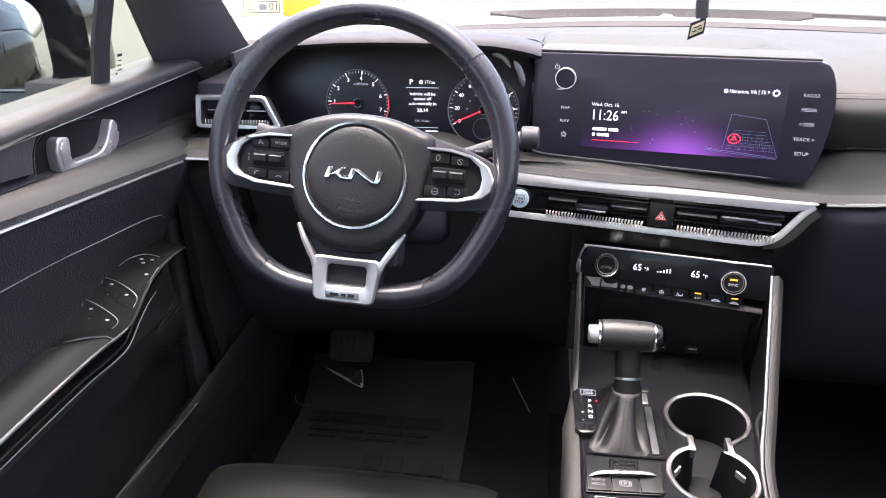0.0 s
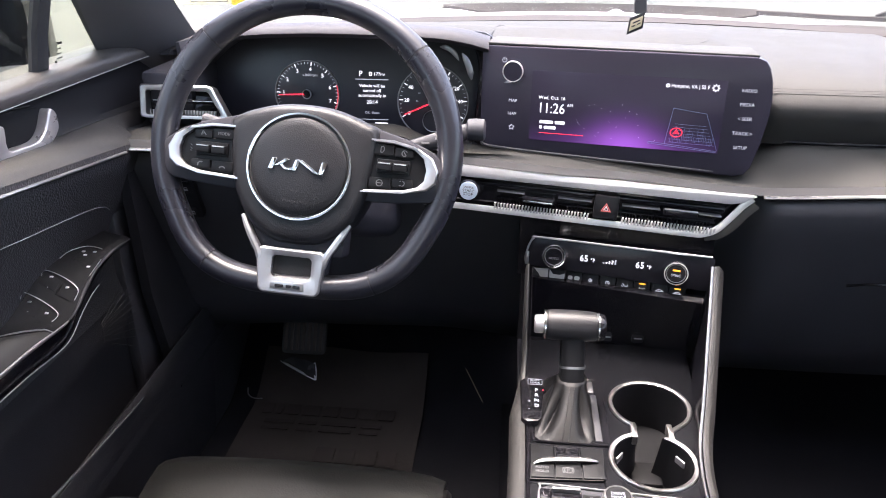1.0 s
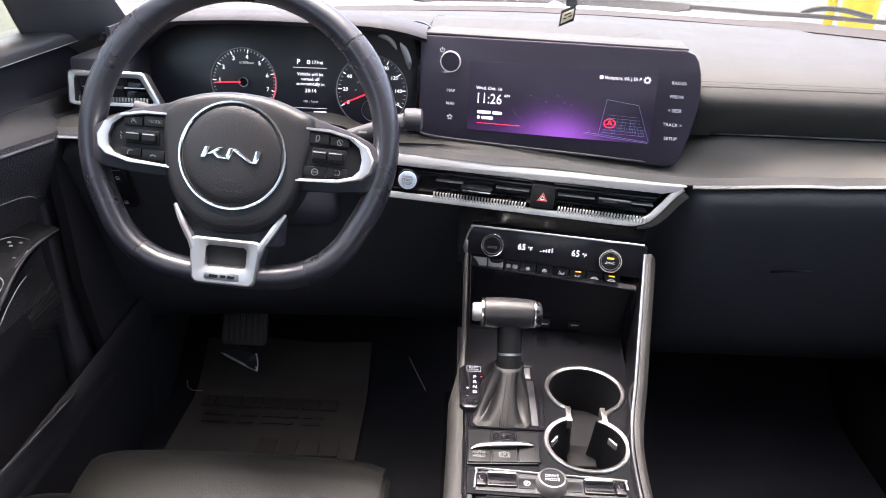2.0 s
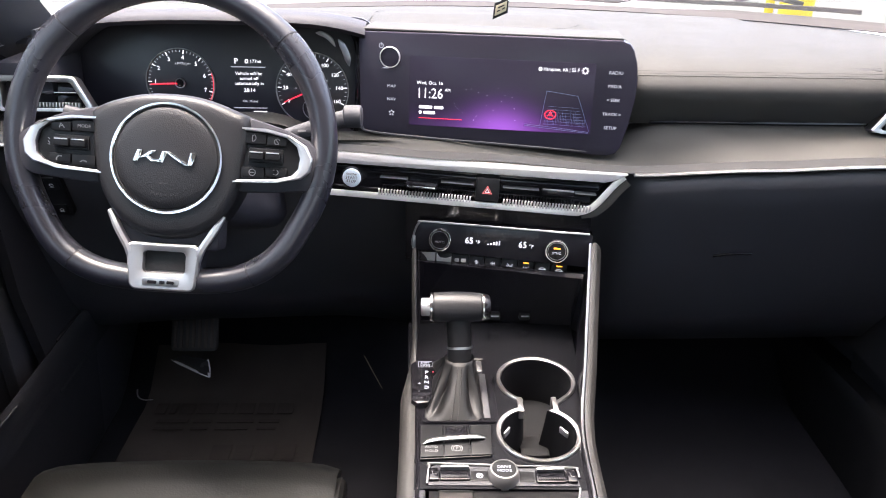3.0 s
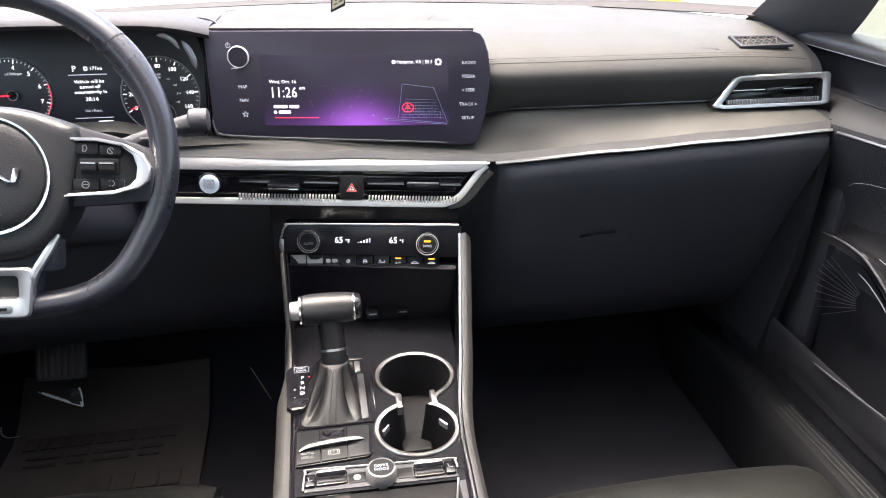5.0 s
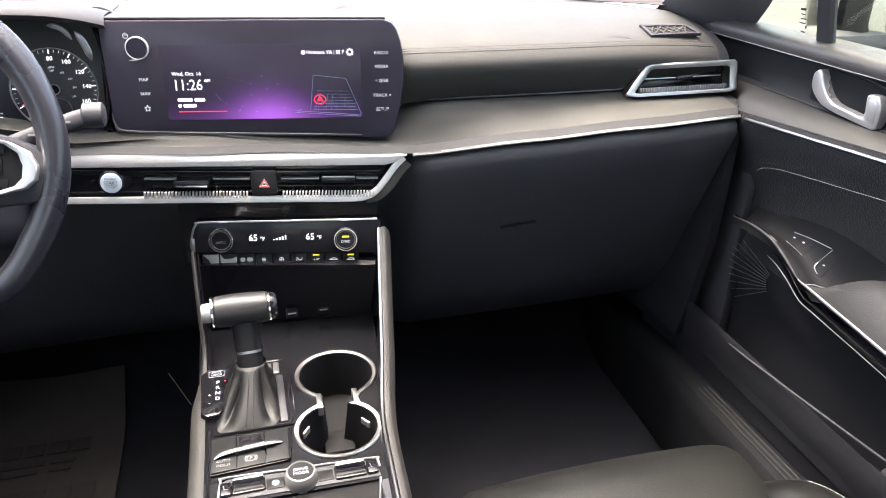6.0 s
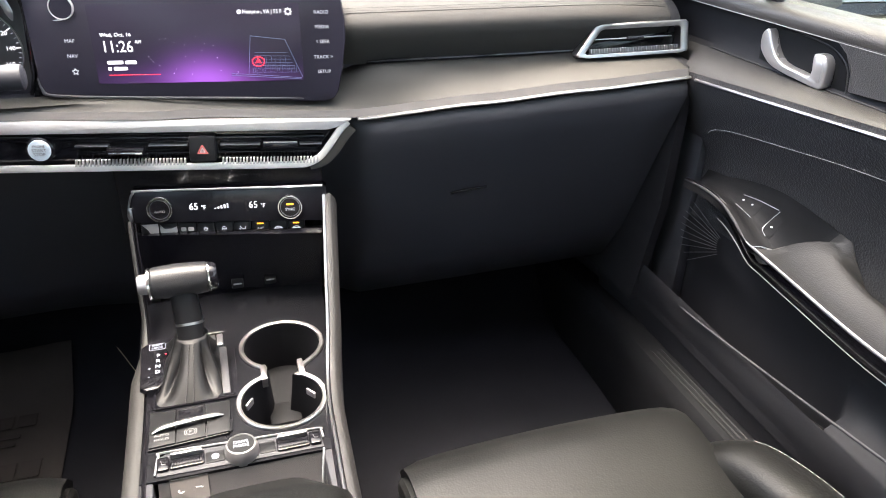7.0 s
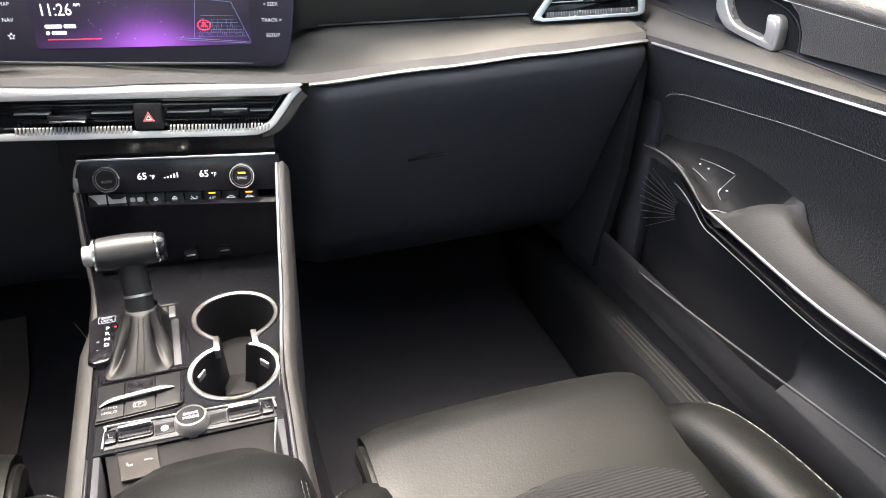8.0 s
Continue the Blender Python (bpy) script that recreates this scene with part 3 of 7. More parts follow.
# side air vents: the passenger's, and the driver's as its mirror image
def side_vent(s, m):
    v = thing("side_air_vent", m, "silver-framed black side air vent with one slat and ribbed edge", "air vent", "side air vents")
    out = [(-0.088, -0.022), (0.084, -0.022), (0.086, -0.018), (0.086, 0.020), (0.082, 0.024), (-0.052, 0.024), (-0.060, 0.021), (-0.090, -0.018)]
    inn = [(-0.074, -0.0188), (0.072, -0.0188), (0.074, -0.016), (0.074, 0.013), (0.070, 0.016), (-0.046, 0.016), (-0.052, 0.014), (-0.0765, -0.016)]
    k = 1.0 if s > 0 else 0.70
    if s < 0:
        out, inn = [(-x * k, z) for x, z in reversed(out)], [(-x * k, z) for x, z in reversed(inn)]
    part("frame", frame_plate(out, inn, -0.008, 0.02, 0.002), "satin", v, "satin silver frame with one slanted end")
    part("duct", plate([(x * 0.99, z * 0.99) for x, z in inn], 0.014, 0.03, 0.001), "gloss", v, "black duct")
    part("slat", box(-0.062 * k, 0.060 * k, -0.004, 0.012, 0.0, 0.0035, 0.001), "gloss", v)
    part("slat_edge", box(-0.060 * k, 0.060 * k, -0.0055, -0.003, 0.0012, 0.0028, 0.0004), "satin", v, "bright slat edge")
    part("tab", box(-0.012, 0.014, -0.009, 0.004, -0.001, 0.0045, 0.001), "gloss", v, "black vane tab")
    rib = plate(rrect(0.0016, 0.007, 0.0005, 1), -0.0045, 0.004, 0.0004, steps=1)
    me = finish(rib, "rib", "satin")
    for i in range(34 if s > 0 else 23):
        o = part("rib", me, "satin", v)
        o.location = (-0.066 * k + 0.0041 * i, 0, -0.0145)
    return v


side_vent(1, pose(0.797, 0.966, 0.622, -14, -2, -7))
side_vent(-1, pose(-0.436, 0.985, 0.635, -14, 2, 7))

# demister outlet and embossed word on the pad, passenger side
dm = thing("demister_outlet", pose(0.792, 1.010, 0.6868, -71, 0, -3), "dark lattice demister outlet set in the pad", "air outlet")
out, inn = [(-0.038, -0.0165), (0.047, -0.0135), (0.033, 0.0165), (-0.043, 0.0165)], [(-0.034, -0.0125), (0.0405, -0.010), (0.030, 0.0125), (-0.038, 0.0125)]
bm = frame_plate(out, inn, -0.0012, 0.004, 0.0006)
part("frame", bm, "hood", dm, "dark flush frame")
part("well", plate(inn, 0.0022, 0.004, 0.0003), "rubber", dm, "black well")
for k in range(6):
    for sgn in (1, -1):
        bm = bmesh.new()
        c = -0.032 + 0.0125 * k
        a, b = (c - sgn * 0.010, -0.0118), (c + sgn * 0.010, 0.0118)
        a, b = (max(-0.035, min(0.039, a[0])), a[1]), (max(-0.036, min(0.031, b[0])), b[1])
        sweep([(a[0], -0.0002 if sgn > 0 else 0.0005, a[1]), (b[0], -0.0002 if sgn > 0 else 0.0005, b[1])], 0.0019, 0.0016, (0, 1, 0), 6, bm=bm)
        part("lattice_bar", bm, "pad", dm)
ab = thing("embossed_airbag_word", pose(0.700, 0.9985, 0.6795, -66, 0, -2), "word pressed into the dashboard pad", "lettering")
words("AIRBAG", 0.011, "hood", ab, 0, 0, -0.0008)

# ---- middle air vent bar ----
vent = thing("middle_air_vents", pose(0.171, 0.974, 0.5075, -8, 2.2, -6.5), "long black air vent bar with silver surround", "air vent")
body = [(-0.30, -0.030), (0.130, -0.030), (0.150, -0.024), (0.163, -0.010), (0.176, 0.012), (0.19, 0.030), (-0.30, 0.030)]
part("housing", plate(body, 0.010, 0.045, 0.001), "gloss", vent, "gloss black housing")
part("upper_blade", box(-0.298, 0.160, 0.004, 0.03, 0.0085, 0.016, 0.002), "gloss", vent)
# wide bright band over the slots, tapering out to the right
band = [(-0.30, 0.0195), (0.165, 0.0235), (0.180, 0.0275), (0.197, 0.0375), (0.190, 0.0395), (-0.30, 0.0375)]
part("silver_band", plate(band, -0.006, 0.03, 0.003), "band", vent, "broad satin silver band")
path = smooth_path([(-0.30, -0.0, -0.0245), (0.0, -0.0, -0.0248), (0.115, -0.0, -0.0248), (0.138, -0.0, -0.0225), (0.154, -0.0, -0.0135), (0.167, 0.0, 0.003), (0.180, 0.0, 0.0215), (0.192, 0.0, 0.034)], 6)
part("lower_strip", sweep(path, 0.010, 0.0055, (0, 1, 0), 8, flat=3), "band", vent, "bright strip curving up at its end")
path = smooth_path([(0.125, 0.006, -0.0225), (0.142, 0.006, -0.018), (0.158, 0.006, -0.004), (0.172, 0.006, 0.016), (0.184, 0.006, 0.030)], 6)
part("end_trim", sweep([Vector(p) + Vector((0.014, 0.002, -0.004)) for p in path], 0.016, 0.018, (0, 1, 0), 8, flat=3), "shelf", vent, "grey end trim")
for a, b in ((-0.157, -0.117), (-0.068, -0.020), (0.022, 0.074), (0.126, 0.156)):
    part("slat", box(a, b, -0.002, 0.016, 0.0030, 0.0052, 0.0006), "steel", vent, "thin grey slat")
part("slat_rear", box(-0.157, 0.150, 0.004, 0.02, -0.008, -0.006, 0.0006), "gloss", vent)
tb = part("tab", box(-0.1185, -0.0725, -0.009, 0.012, -0.0062, 0.0028, 0.0018), "gloss", vent, "black vane tab with bright lip")
part("lip", box(-0.1165, -0.0745, -0.0105, -0.0075, -0.0058, -0.0028, 0.0008), "chrome", tb, "bright lip")
tb = part("tab", box(0.0775, 0.124, -0.009, 0.012, -0.0010, 0.0085, 0.0018), "gloss", vent, "black vane tab with bright lip")
part("lip", box(0.0785, 0.123, -0.0100, -0.0075, 0.0068, 0.0092, 0.0008), "satin", tb, "bright lip")
me = finish(plate([(-0.0012, -0.0045), (0.0012, -0.0045), (0.0020, 0.0045), (-0.0004, 0.0045)], -0.004, 0.004, 0.0004, steps=1), "rib", "grip")
for i in range(70):
    x = -0.158 + 0.00445 * i
    if abs(x) < 0.021:
        continue
    o = part("rib", me, "grip", vent)
    o.location = (x, 0.0, -0.0175)
hz = part("hazard_button", plate(rrect(0.034, 0.034, 0.003), -0.008, 0.02, 0.0015), "button", vent, "square black hazard light button")
for rr, y in ((0.0082, -0.0086),):
    tri_o = [(rr * math.cos(radians(a)), rr * math.sin(radians(a)) - 0.002) for a in (210, 330, 90)]
    tri_i = [(x * 0.72, (z + 0.002) * 0.72 - 0.002) for x, z in tri_o]
    part("triangle_sign", frame_plate(tri_o, tri_i, -0.0087, -0.0078, 0.0001), "dimred", hz, "lit red triangle")
    t2 = [(x * 0.5, (z + 0.002) * 0.5 - 0.002) for x, z in tri_o]
    t3 = [(x * 0.32, (z + 0.002) * 0.32 - 0.002) for x, z in tri_o]
    part("triangle_sign", frame_plate(t2, t3, -0.0087, -0.0078, 0.0001), "white", hz)
sb = part("start_button", lathe([(0.0165, 0.012), (0.0165, -0.003), (0.0150, -0.004), (0.0145, -0.003)], 40, cx=-0.198), "gloss", vent, "round engine start button in a black ring")
part("button_face", lathe([(0.0136, 0.004), (0.0136, -0.0042), (0.0125, -0.0052), (0.004, -0.0056), (0.001, -0.0056)], 40, cx=-0.198), "startblue", sb, "pale blue-silver face")
for k, (w, s2) in enumerate((("ENGINE", 0.0042), ("START", 0.0060), ("STOP", 0.0060))):
    words(w, s2, "black", sb, -0.198, 0.0055 - 0.0052 * k, -0.0062)


# ---- steering wheel: x across, z up the rim's plane, y down the column ----
wheel = thing("steering_wheel", pose(-0.202, 0.756, 0.623, -21.4, 0, 0) @ pose(0, 0, 0, 0, 3.5, 0), "flat-bottomed black leather steering wheel with silver spokes", "steering wheel")
RC, RR = 0.020, 0.169


def rim_point(a):
    """Round the rim's middle line; 0 is at the right, a in degrees counter-clockwise; the foot is flattened."""
    x, z = RR * math.cos(radians(a)), RR * math.sin(radians(a))
    zmin = -0.156
    if z < -0.085:
        f = (-0.085 - z) / (RR - 0.085)
        z = -0.085 - (-0.085 - zmin) * (1 - (1 - f) ** 1.6)
    return Vector((x - 0.003, 0.024, z + RC))


def rim_part(a0, a1, w, h, name, material, label=""):
    n = max(6, int((a1 - a0) / 4))
    pts, loops = [rim_point(a) for a in lin(a0, a1, n)], []
    c = Vector((0, 0.024, RC))
    bm = bmesh.new()
    for i, p in enumerate(pts):
        a = a0 + (a1 - a0) * i / (n - 1)
        t = (rim_point(a + 1) - rim_point(a - 1)).normalized()
        out = t.cross(Vector((0, -1, 0))).normalized()
        out = out if out.dot(p - c) > 0 else -out
        fat = 1 + 0.12 * math.exp(-((a % 360 - 38) / 12) ** 2) + 0.12 * math.exp(-((a % 360 - 142) / 12) ** 2)
        lp = []
        for j in range(16):
            b = 2 * math.pi * j / 16
            lp.append(p + out * (w / 2 * fat * math.cos(b)) + Vector((0, 1, 0)) * (h / 2 * math.sin(b)))
        loops.append(lp)
    rings(bm, loops)
    return part(name, bm, material, wheel, label, sharp=70)


# four leather segments with joints, and the lower grips
segs = [(45, 135), (135.7, 232), (232.7, 303.3), (304, 404.3)]
for k, (a0, a1) in enumerate(segs):
    rim_part(a0, a1, 0.0295, 0.033, "rim", "wheel_leather", "black leather rim segment" if k == 0 else "")
for a in (45 - 0.35, 135.35, 232.35, 303.65):
    rim_part(a - 0.3, a + 0.3, 0.0285, 0.032, "rim_joint", "rubber")
# stitches round the inner side of the rim
bm = bmesh.new()
for i in range(210):
    a = i * 360 / 210 + 0.4
    if 236 < a < 304:
        continue
    p = rim_point(a)
    inw = (Vector((0, 0.024, RC)) - p).normalized()
    t = (rim_point(a + 1) - rim_point(a - 1)).normalized()
    q = p + inw * 0.0143 + Vector((0, -0.0035, 0))
    sweep([q - t * 0.0014 + Vector((0, -0.001, 0)), q + t * 0.0014 + Vector((0, 0.001, 0))], 0.0012, 0.0012, (0, 1, 0), 4, bm=bm)
st = part("rim_stitching", bm, "darkthread", wheel, "dark stitches along the rim's inner side")
st["kind"] = "stuff"

# hub: rounded pad, wider at the top, with a round airbag cover in a bright ring
def hub_outline(k):
    pts = [(-0.086, 0.046), (-0.070, 0.057), (-0.035, 0.068), (0.0, 0.071), (0.035, 0.068), (0.070, 0.057), (0.086, 0.046), (0.082, 0.0), (0.074, -0.035), (0.056, -0.066), (0.030, -0.084), (0.0, -0.088), (-0.030, -0.084), (-0.056, -0.066), (-0.074, -0.035), (-0.082, 0.0)]
    pts = [p.xy for p in smooth_path([(x, z, 0) for x, z in pts + pts[:1]], 4)][:-1]
    return [(x * k, z * k) for x, z in pts]


bm = bmesh.new()
loops = []
for k, y in ((1.0, 0.055), (1.0, 0.012), (0.985, 0.006), (0.94, 0.001), (0.88, -0.001), (0.78, -0.002)):
    loops.append([(x, y, z) for x, z in hub_outline(k)])
rings(bm, loops)
part("hub_pad", bm, "leather", wheel, "black grained hub pad", sharp=60)
part("bright_ring", frame_plate(circle(0.0592, 64), circle(0.0570, 64), -0.0055, 0.004, 0.0012), "chrome", wheel, "thin polished ring")
part("inner_ring", frame_plate(circle(0.0570, 64), circle(0.0550, 64), -0.0035, 0.004, 0.0004), "rubber", wheel)
cover = part("airbag_cover", lathe([(0.0550, 0.004), (0.0550, -0.004), (0.0535, -0.0052), (0.045, -0.0072), (0.03, -0.0090), (0.015, -0.0098), (0.002, -0.0100)], 64), "leather", wheel, "round grained airbag cover", sharp=70)
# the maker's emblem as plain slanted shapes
em = [[(-0.0295, -0.0045), (-0.0245, -0.0045), (-0.0205, 0.0065), (-0.0255, 0.0065)],
      [(-0.0235, -0.001), (-0.0125, 0.0065), (-0.0070, 0.0065), (-0.0175, -0.0005)],
      [(-0.0185, 0.001), (-0.0125, -0.0045), (-0.0030, -0.0045), (-0.0012, -0.0010), (-0.0105, -0.0012), (-0.0155, 0.003)],
      [(-0.0060, -0.0045), (-0.0010, -0.0045), (0.0030, 0.0065), (-0.0020, 0.0065)],
      [(-0.0005, 0.0065), (0.0050, 0.0065), (0.0240, -0.0060), (0.0180, -0.0060)],
      [(0.0215, -0.0060), (0.0262, -0.0060), (0.0300, 0.0050), (0.0275, 0.0065), (0.0245, 0.0065)]]
for p in em:
    part("emblem_stroke", plate([(x * 1.13, z * 1.15 + 0.0) for x, z in p], -0.0112, -0.006, 0.0006), "chrome", cover)
words("AIRBAG", 0.0085, "rubber", cover, 0.0, -0.0375, -0.0078, label="dark pressed word")
bars(cover, -0.004, -0.026, [(-0.003, 0.006), (0.004, 0.004)], 0.0045, "rubber", -0.0092, "print_bar")

# left and right spokes with their switch pods
def pod(s):
    n = "spoke"
    o = [(0.060, 0.052), (0.090, 0.044), (0.120, 0.036), (0.146, 0.026), (0.170, 0.008), (0.170, -0.022), (0.150, -0.032), (0.110, -0.036), (0.070, -0.038)]
    o = [(s * x, z) for x, z in o]
    sp = part(n, plate(o, 0.010, 0.040, 0.004), "hood", wheel, "black side spoke")
    bz = [(0.062, 0.0335), (0.105, 0.0325), (0.132, 0.027), (0.148, 0.018), (0.1555, 0.004), (0.1535, -0.010), (0.144, -0.0185), (0.120, -0.0235), (0.062, -0.0270)]
    bi = [(0.0622, 0.0310), (0.104, 0.0300), (0.127, 0.0252), (0.1385, 0.0165), (0.1425, 0.004), (0.1410, -0.008), (0.134, -0.0155), (0.118, -0.0205), (0.0622, -0.0245)]
    bz, bi = [(s * x, z) for x, z in bz], [(s * x, z) for x, z in bi]
    if s > 0:
        bz, bi = list(reversed(bz)), list(reversed(bi))
    part("silver_bezel", frame_plate(bz, bi, 0.000, 0.02, 0.0015), "rimsilver", sp, "satin silver bezel round the switches")
    inner = [(x * 0.998, z * 0.99) for x, z in bi]
    part("switch_plate", plate(inner, 0.006, 0.02, 0.001), "button", sp, "black switch plate")
    def sw(x0, x1, z0, z1, f, nm="switch"):
        a, b = sorted((s * x0, s * x1))
        return part(nm, box(a, b, f, 0.012, z0, z1, 0.0014), "button", sp)
    sw(0.0785, 0.1045, 0.0165, 0.0285, 0.003)
    sw(0.1055, 0.127, 0.0160, 0.0260, 0.003)
    sw(0.0785, 0.104, -0.0205, -0.0085, 0.003)
    sw(0.105, 0.1285, -0.0180, -0.0080, 0.003)
    sw(0.086, 0.124, -0.0035, 0.0125, 0.004, "rocker_base")
    for a, b in ((0.0875, 0.1035), (0.1055, 0.1215)):
        r = sw(a, b, -0.0005, 0.0090, -0.003, "roller")
        x0, x1 = sorted((s * a, s * b))
        part("roller_edge", box(x0 + 0.001, x1 - 0.001, -0.0036, -0.0024, 0.0068, 0.0080, 0.0003), "rimsilver", sp, "bright roller edge")
    sp.location = (0, 0, 0.006)
    return sp


pl, pr = pod(-1), pod(1)
words("MODE", 0.0050, "grey_print", pl, -0.0915, 0.0225, 0.0026)


def strokes(parent, segs, y, material, w=0.0009, name="symbol"):
    """A small printed sign drawn as thin raised strokes."""
    bm = bmesh.new()
    for a, b in segs:
        d = Vector((b[0] - a[0], b[1] - a[1]))
        if d.length < 1e-6:
            continue
        nrm = Vector((-d.y, d.x)).normalized() * w / 2
        q = [(a[0] - nrm.x, a[1] - nrm.y), (b[0] - nrm.x, b[1] - nrm.y), (b[0] + nrm.x, b[1] + nrm.y), (a[0] + nrm.x, a[1] + nrm.y)]
        plate(q, y, y + 0.0005, 0.00005, bm, 1)
    return part(name, bm, material, parent)


def ring_segs(cx, cz, r, a0=0, a1=360, n=12, sq=1.0):
    pts = [(cx + r * math.cos(radians(a)), cz + sq * r * math.sin(radians(a))) for a in lin(a0, a1, n + 1)]
    return list(zip(pts, pts[1:]))


def chain(*pts):
    return list(zip(pts, pts[1:]))


strokes(pl, chain((-0.118, 0.0195), (-0.1165, 0.0245), (-0.1140, 0.0215), (-0.1125, 0.0195)) + chain((-0.1165, 0.0215), (-0.1140, 0.0215)), 0.0026, "grey_print")
strokes(pl, ring_segs(-0.1165, -0.0145, 0.0035, 90, 200, 6) + chain((-0.1165, -0.0110), (-0.1145, -0.0112)), 0.0026, "grey_print", 0.0013)
strokes(pl, ring_segs(-0.091, -0.0165, 0.0034, 10, 170, 6, 0.6), 0.0026, "grey_print", 0.0014)
strokes(pl, chain((-0.131, 0.008), (-0.129, 0.0065)) + chain((-0.131, 0.0045), (-0.129, 0.0025)) + chain((-0.131, 0.001), (-0.129, 0.001)), 0.0055, "grey_print")
strokes(pr, chain((0.0895, 0.0195), (0.0895, 0.0255), (0.0925, 0.0265), (0.0935, 0.0225), (0.0915, 0.0195), (0.0895, 0.0195)), 0.0026, "grey_print")
strokes(pr, ring_segs(0.1165, 0.0205, 0.0032, 20, 300, 8) + chain((0.1145, 0.0235), (0.1185, 0.0180)), 0.0026, "grey_print")
strokes(pr, ring_segs(0.0910, -0.0145, 0.0036, 0, 360, 10) + chain((0.0885, -0.0145), (0.0935, -0.0145)), 0.0026, "grey_print")
strokes(pr, ring_segs(0.1165, -0.0130, 0.0028, -90, 90, 6) + chain((0.1135, -0.0105), (0.1155, -0.0105)) + chain((0.1135, -0.0155), (0.1155, -0.0155)), 0.0026, "grey_print")

# lower spoke: a silver stirrup with an open window and a badge
lower = part("lower_spoke", plate([(-0.044, -0.098), (-0.042, -0.134), (-0.038, -0.1425), (-0.032, -0.1455), (0.022, -0.1455), (0.030, -0.1425), (0.034, -0.134), (0.040, -0.098)], 0.0150, 0.034, 0.002), "hood", wheel, "black core of the lower spoke")
win_o = rrect(0.078, 0.0525, 0.008, 5, -0.003, -0.11975)
win_i = rrect(0.047, 0.025, 0.005, 5, -0.0015, -0.1145)
wo = []
for x, z in win_o:
    t = (z + 0.146) / 0.047
    wo.append((x * (0.92 + 0.12 * t), z))
part("stirrup", frame_plate(wo, win_i, 0.004, 0.016, 0.002), "silverpaint", lower, "satin silver stirrup with open window")
for s in (1, -1):
    part("stirrup_arm", sweep(smooth_path([(s * 0.0625 - 0.002, 0.012, -0.060), (s * 0.050 - 0.002, 0.009, -0.082), (s * 0.0395 - 0.002, 0.0085, -0.100), (s * 0.0375 - 0.002, 0.0095, -0.112)], 5), 0.0085, 0.012, (0, 1, 0), 8, flat=3, ends=0.6), "rimsilver", lower)
part("window_back", plate(rrect(0.050, 0.029, 0.005, 4, -0.0015, -0.1135), 0.0142, 0.0160, 0.0004), "rubber", lower, "dark window behind the stirrup")
bd = part("badge", plate(rrect(0.040, 0.0088, 0.0022, 3, -0.004, -0.1365), 0.0034, 0.008, 0.0004), "satin", lower, "small silver badge")
bars(bd, -0.004, -0.1365, [(-0.014, 0.010), (-0.001, 0.006), (0.007, 0.008)], 0.0034, "gloss", 0.0028, "badge_bar")
part("spoke_core", box(-0.056, 0.056, 0.012, 0.05, -0.100, -0.060, 0.006), "hood", wheel, "black throat between hub and lower spoke")

# column shroud and stalks
col = thing("steering_column", pose(-0.203, 0.80, 0.60, -23, 0, 0), "black steering column shroud with two control stalks", "steering column")
bm = bmesh.new()
rings(bm, [[(x * k, y, z * k2 - 0.012) for x, z in rrect(0.13, 0.12, 0.03)] for y, k, k2 in ((0.03, 0.9, 0.85), (0.05, 1, 1), (0.30, 1.05, 1.1))])
part("shroud", bm, "hood", col, "black plastic shroud")
for s in (1, -1):
    e = 0.191 if s > 0 else 0.165
    pts = [(s * 0.05, 0.075, 0.020), (s * 0.11, 0.074, 0.042), (s * (e - 0.02), 0.073, 0.063), (s * e, 0.073, 0.068)]
    stk = part("stalk", sweep(pts, 0.021, 0.019, (0, 1, 0), 14, flat=2.6), "black", col, "black control stalk")
    tip = Vector((s * e, 0.073, 0.068))
    if s > 0:
        bm = lathe([(0.010, 0.012), (0.0138, 0.010), (0.0145, 0.0), (0.0138, -0.010), (0.010, -0.012)], 24)
        bmesh.ops.rotate(bm, verts=bm.verts, matrix=Matrix.Rotation(radians(90), 3, "Z"))
        bmesh.ops.translate(bm, verts=bm.verts, vec=tip)
        part("knob", bm, "black", stk, "round black stalk knob")
    for k in range(3):
        q = Vector(pts[1]).lerp(Vector(pts[2]), 0.30 + 0.28 * k)
        part("print_bar", box(q.x - 0.005, q.x + 0.005, q.y - 0.0112, q.y - 0.0102, q.z - 0.0012, q.z + 0.0012, 0), "grey_print", stk)


# ---- switches on the knee panel, left of the column ----
ks = thing("knee_switch_panel", pose(-0.4445, 0.956, 0.497, 20, 0, 0), "small black switch keys with pale signs under the vent", "switch panel")
part("key_plate", plate(rrect(0.046, 0.072, 0.005), 0.001, 0.010, 0.001), "button", ks, "black key plate")
for x, z in ((0.0095, 0.022), (-0.0105, 0.022), (0.0085, -0.024), (-0.0105, -0.024)):
    k = part("key", plate(rrect(0.0175, 0.018, 0.002, 2, x, z), -0.0006, 0.004, 0.0006), "button", ks)
    if x > 0 or z > 0:
        strokes(k, ring_segs(x, z, 0.0028, 20, 340, 8, 0.7) + chain((x - 0.003, z - 0.0035), (x + 0.003, z - 0.0035)), -0.0010, "white", 0.0008)
bars(ks, 0.0, 0.0345, [(-0.016, 0.032)], 0.0008, "grey_print", -0.0004, "key_line")

# ---- instrument cluster ----
clu = thing("instrument_cluster", pose(-0.2, 1.085, 0.63, -8, 0, 0), "dark instrument cluster with lit dials and message panel", "instrument cluster")
part("face", plate(rrect(0.44, 0.17, 0.03, 5, -0.012, 0.012), 0.0, 0.02, 0.002), "cluster", clu, "near-black dial face")


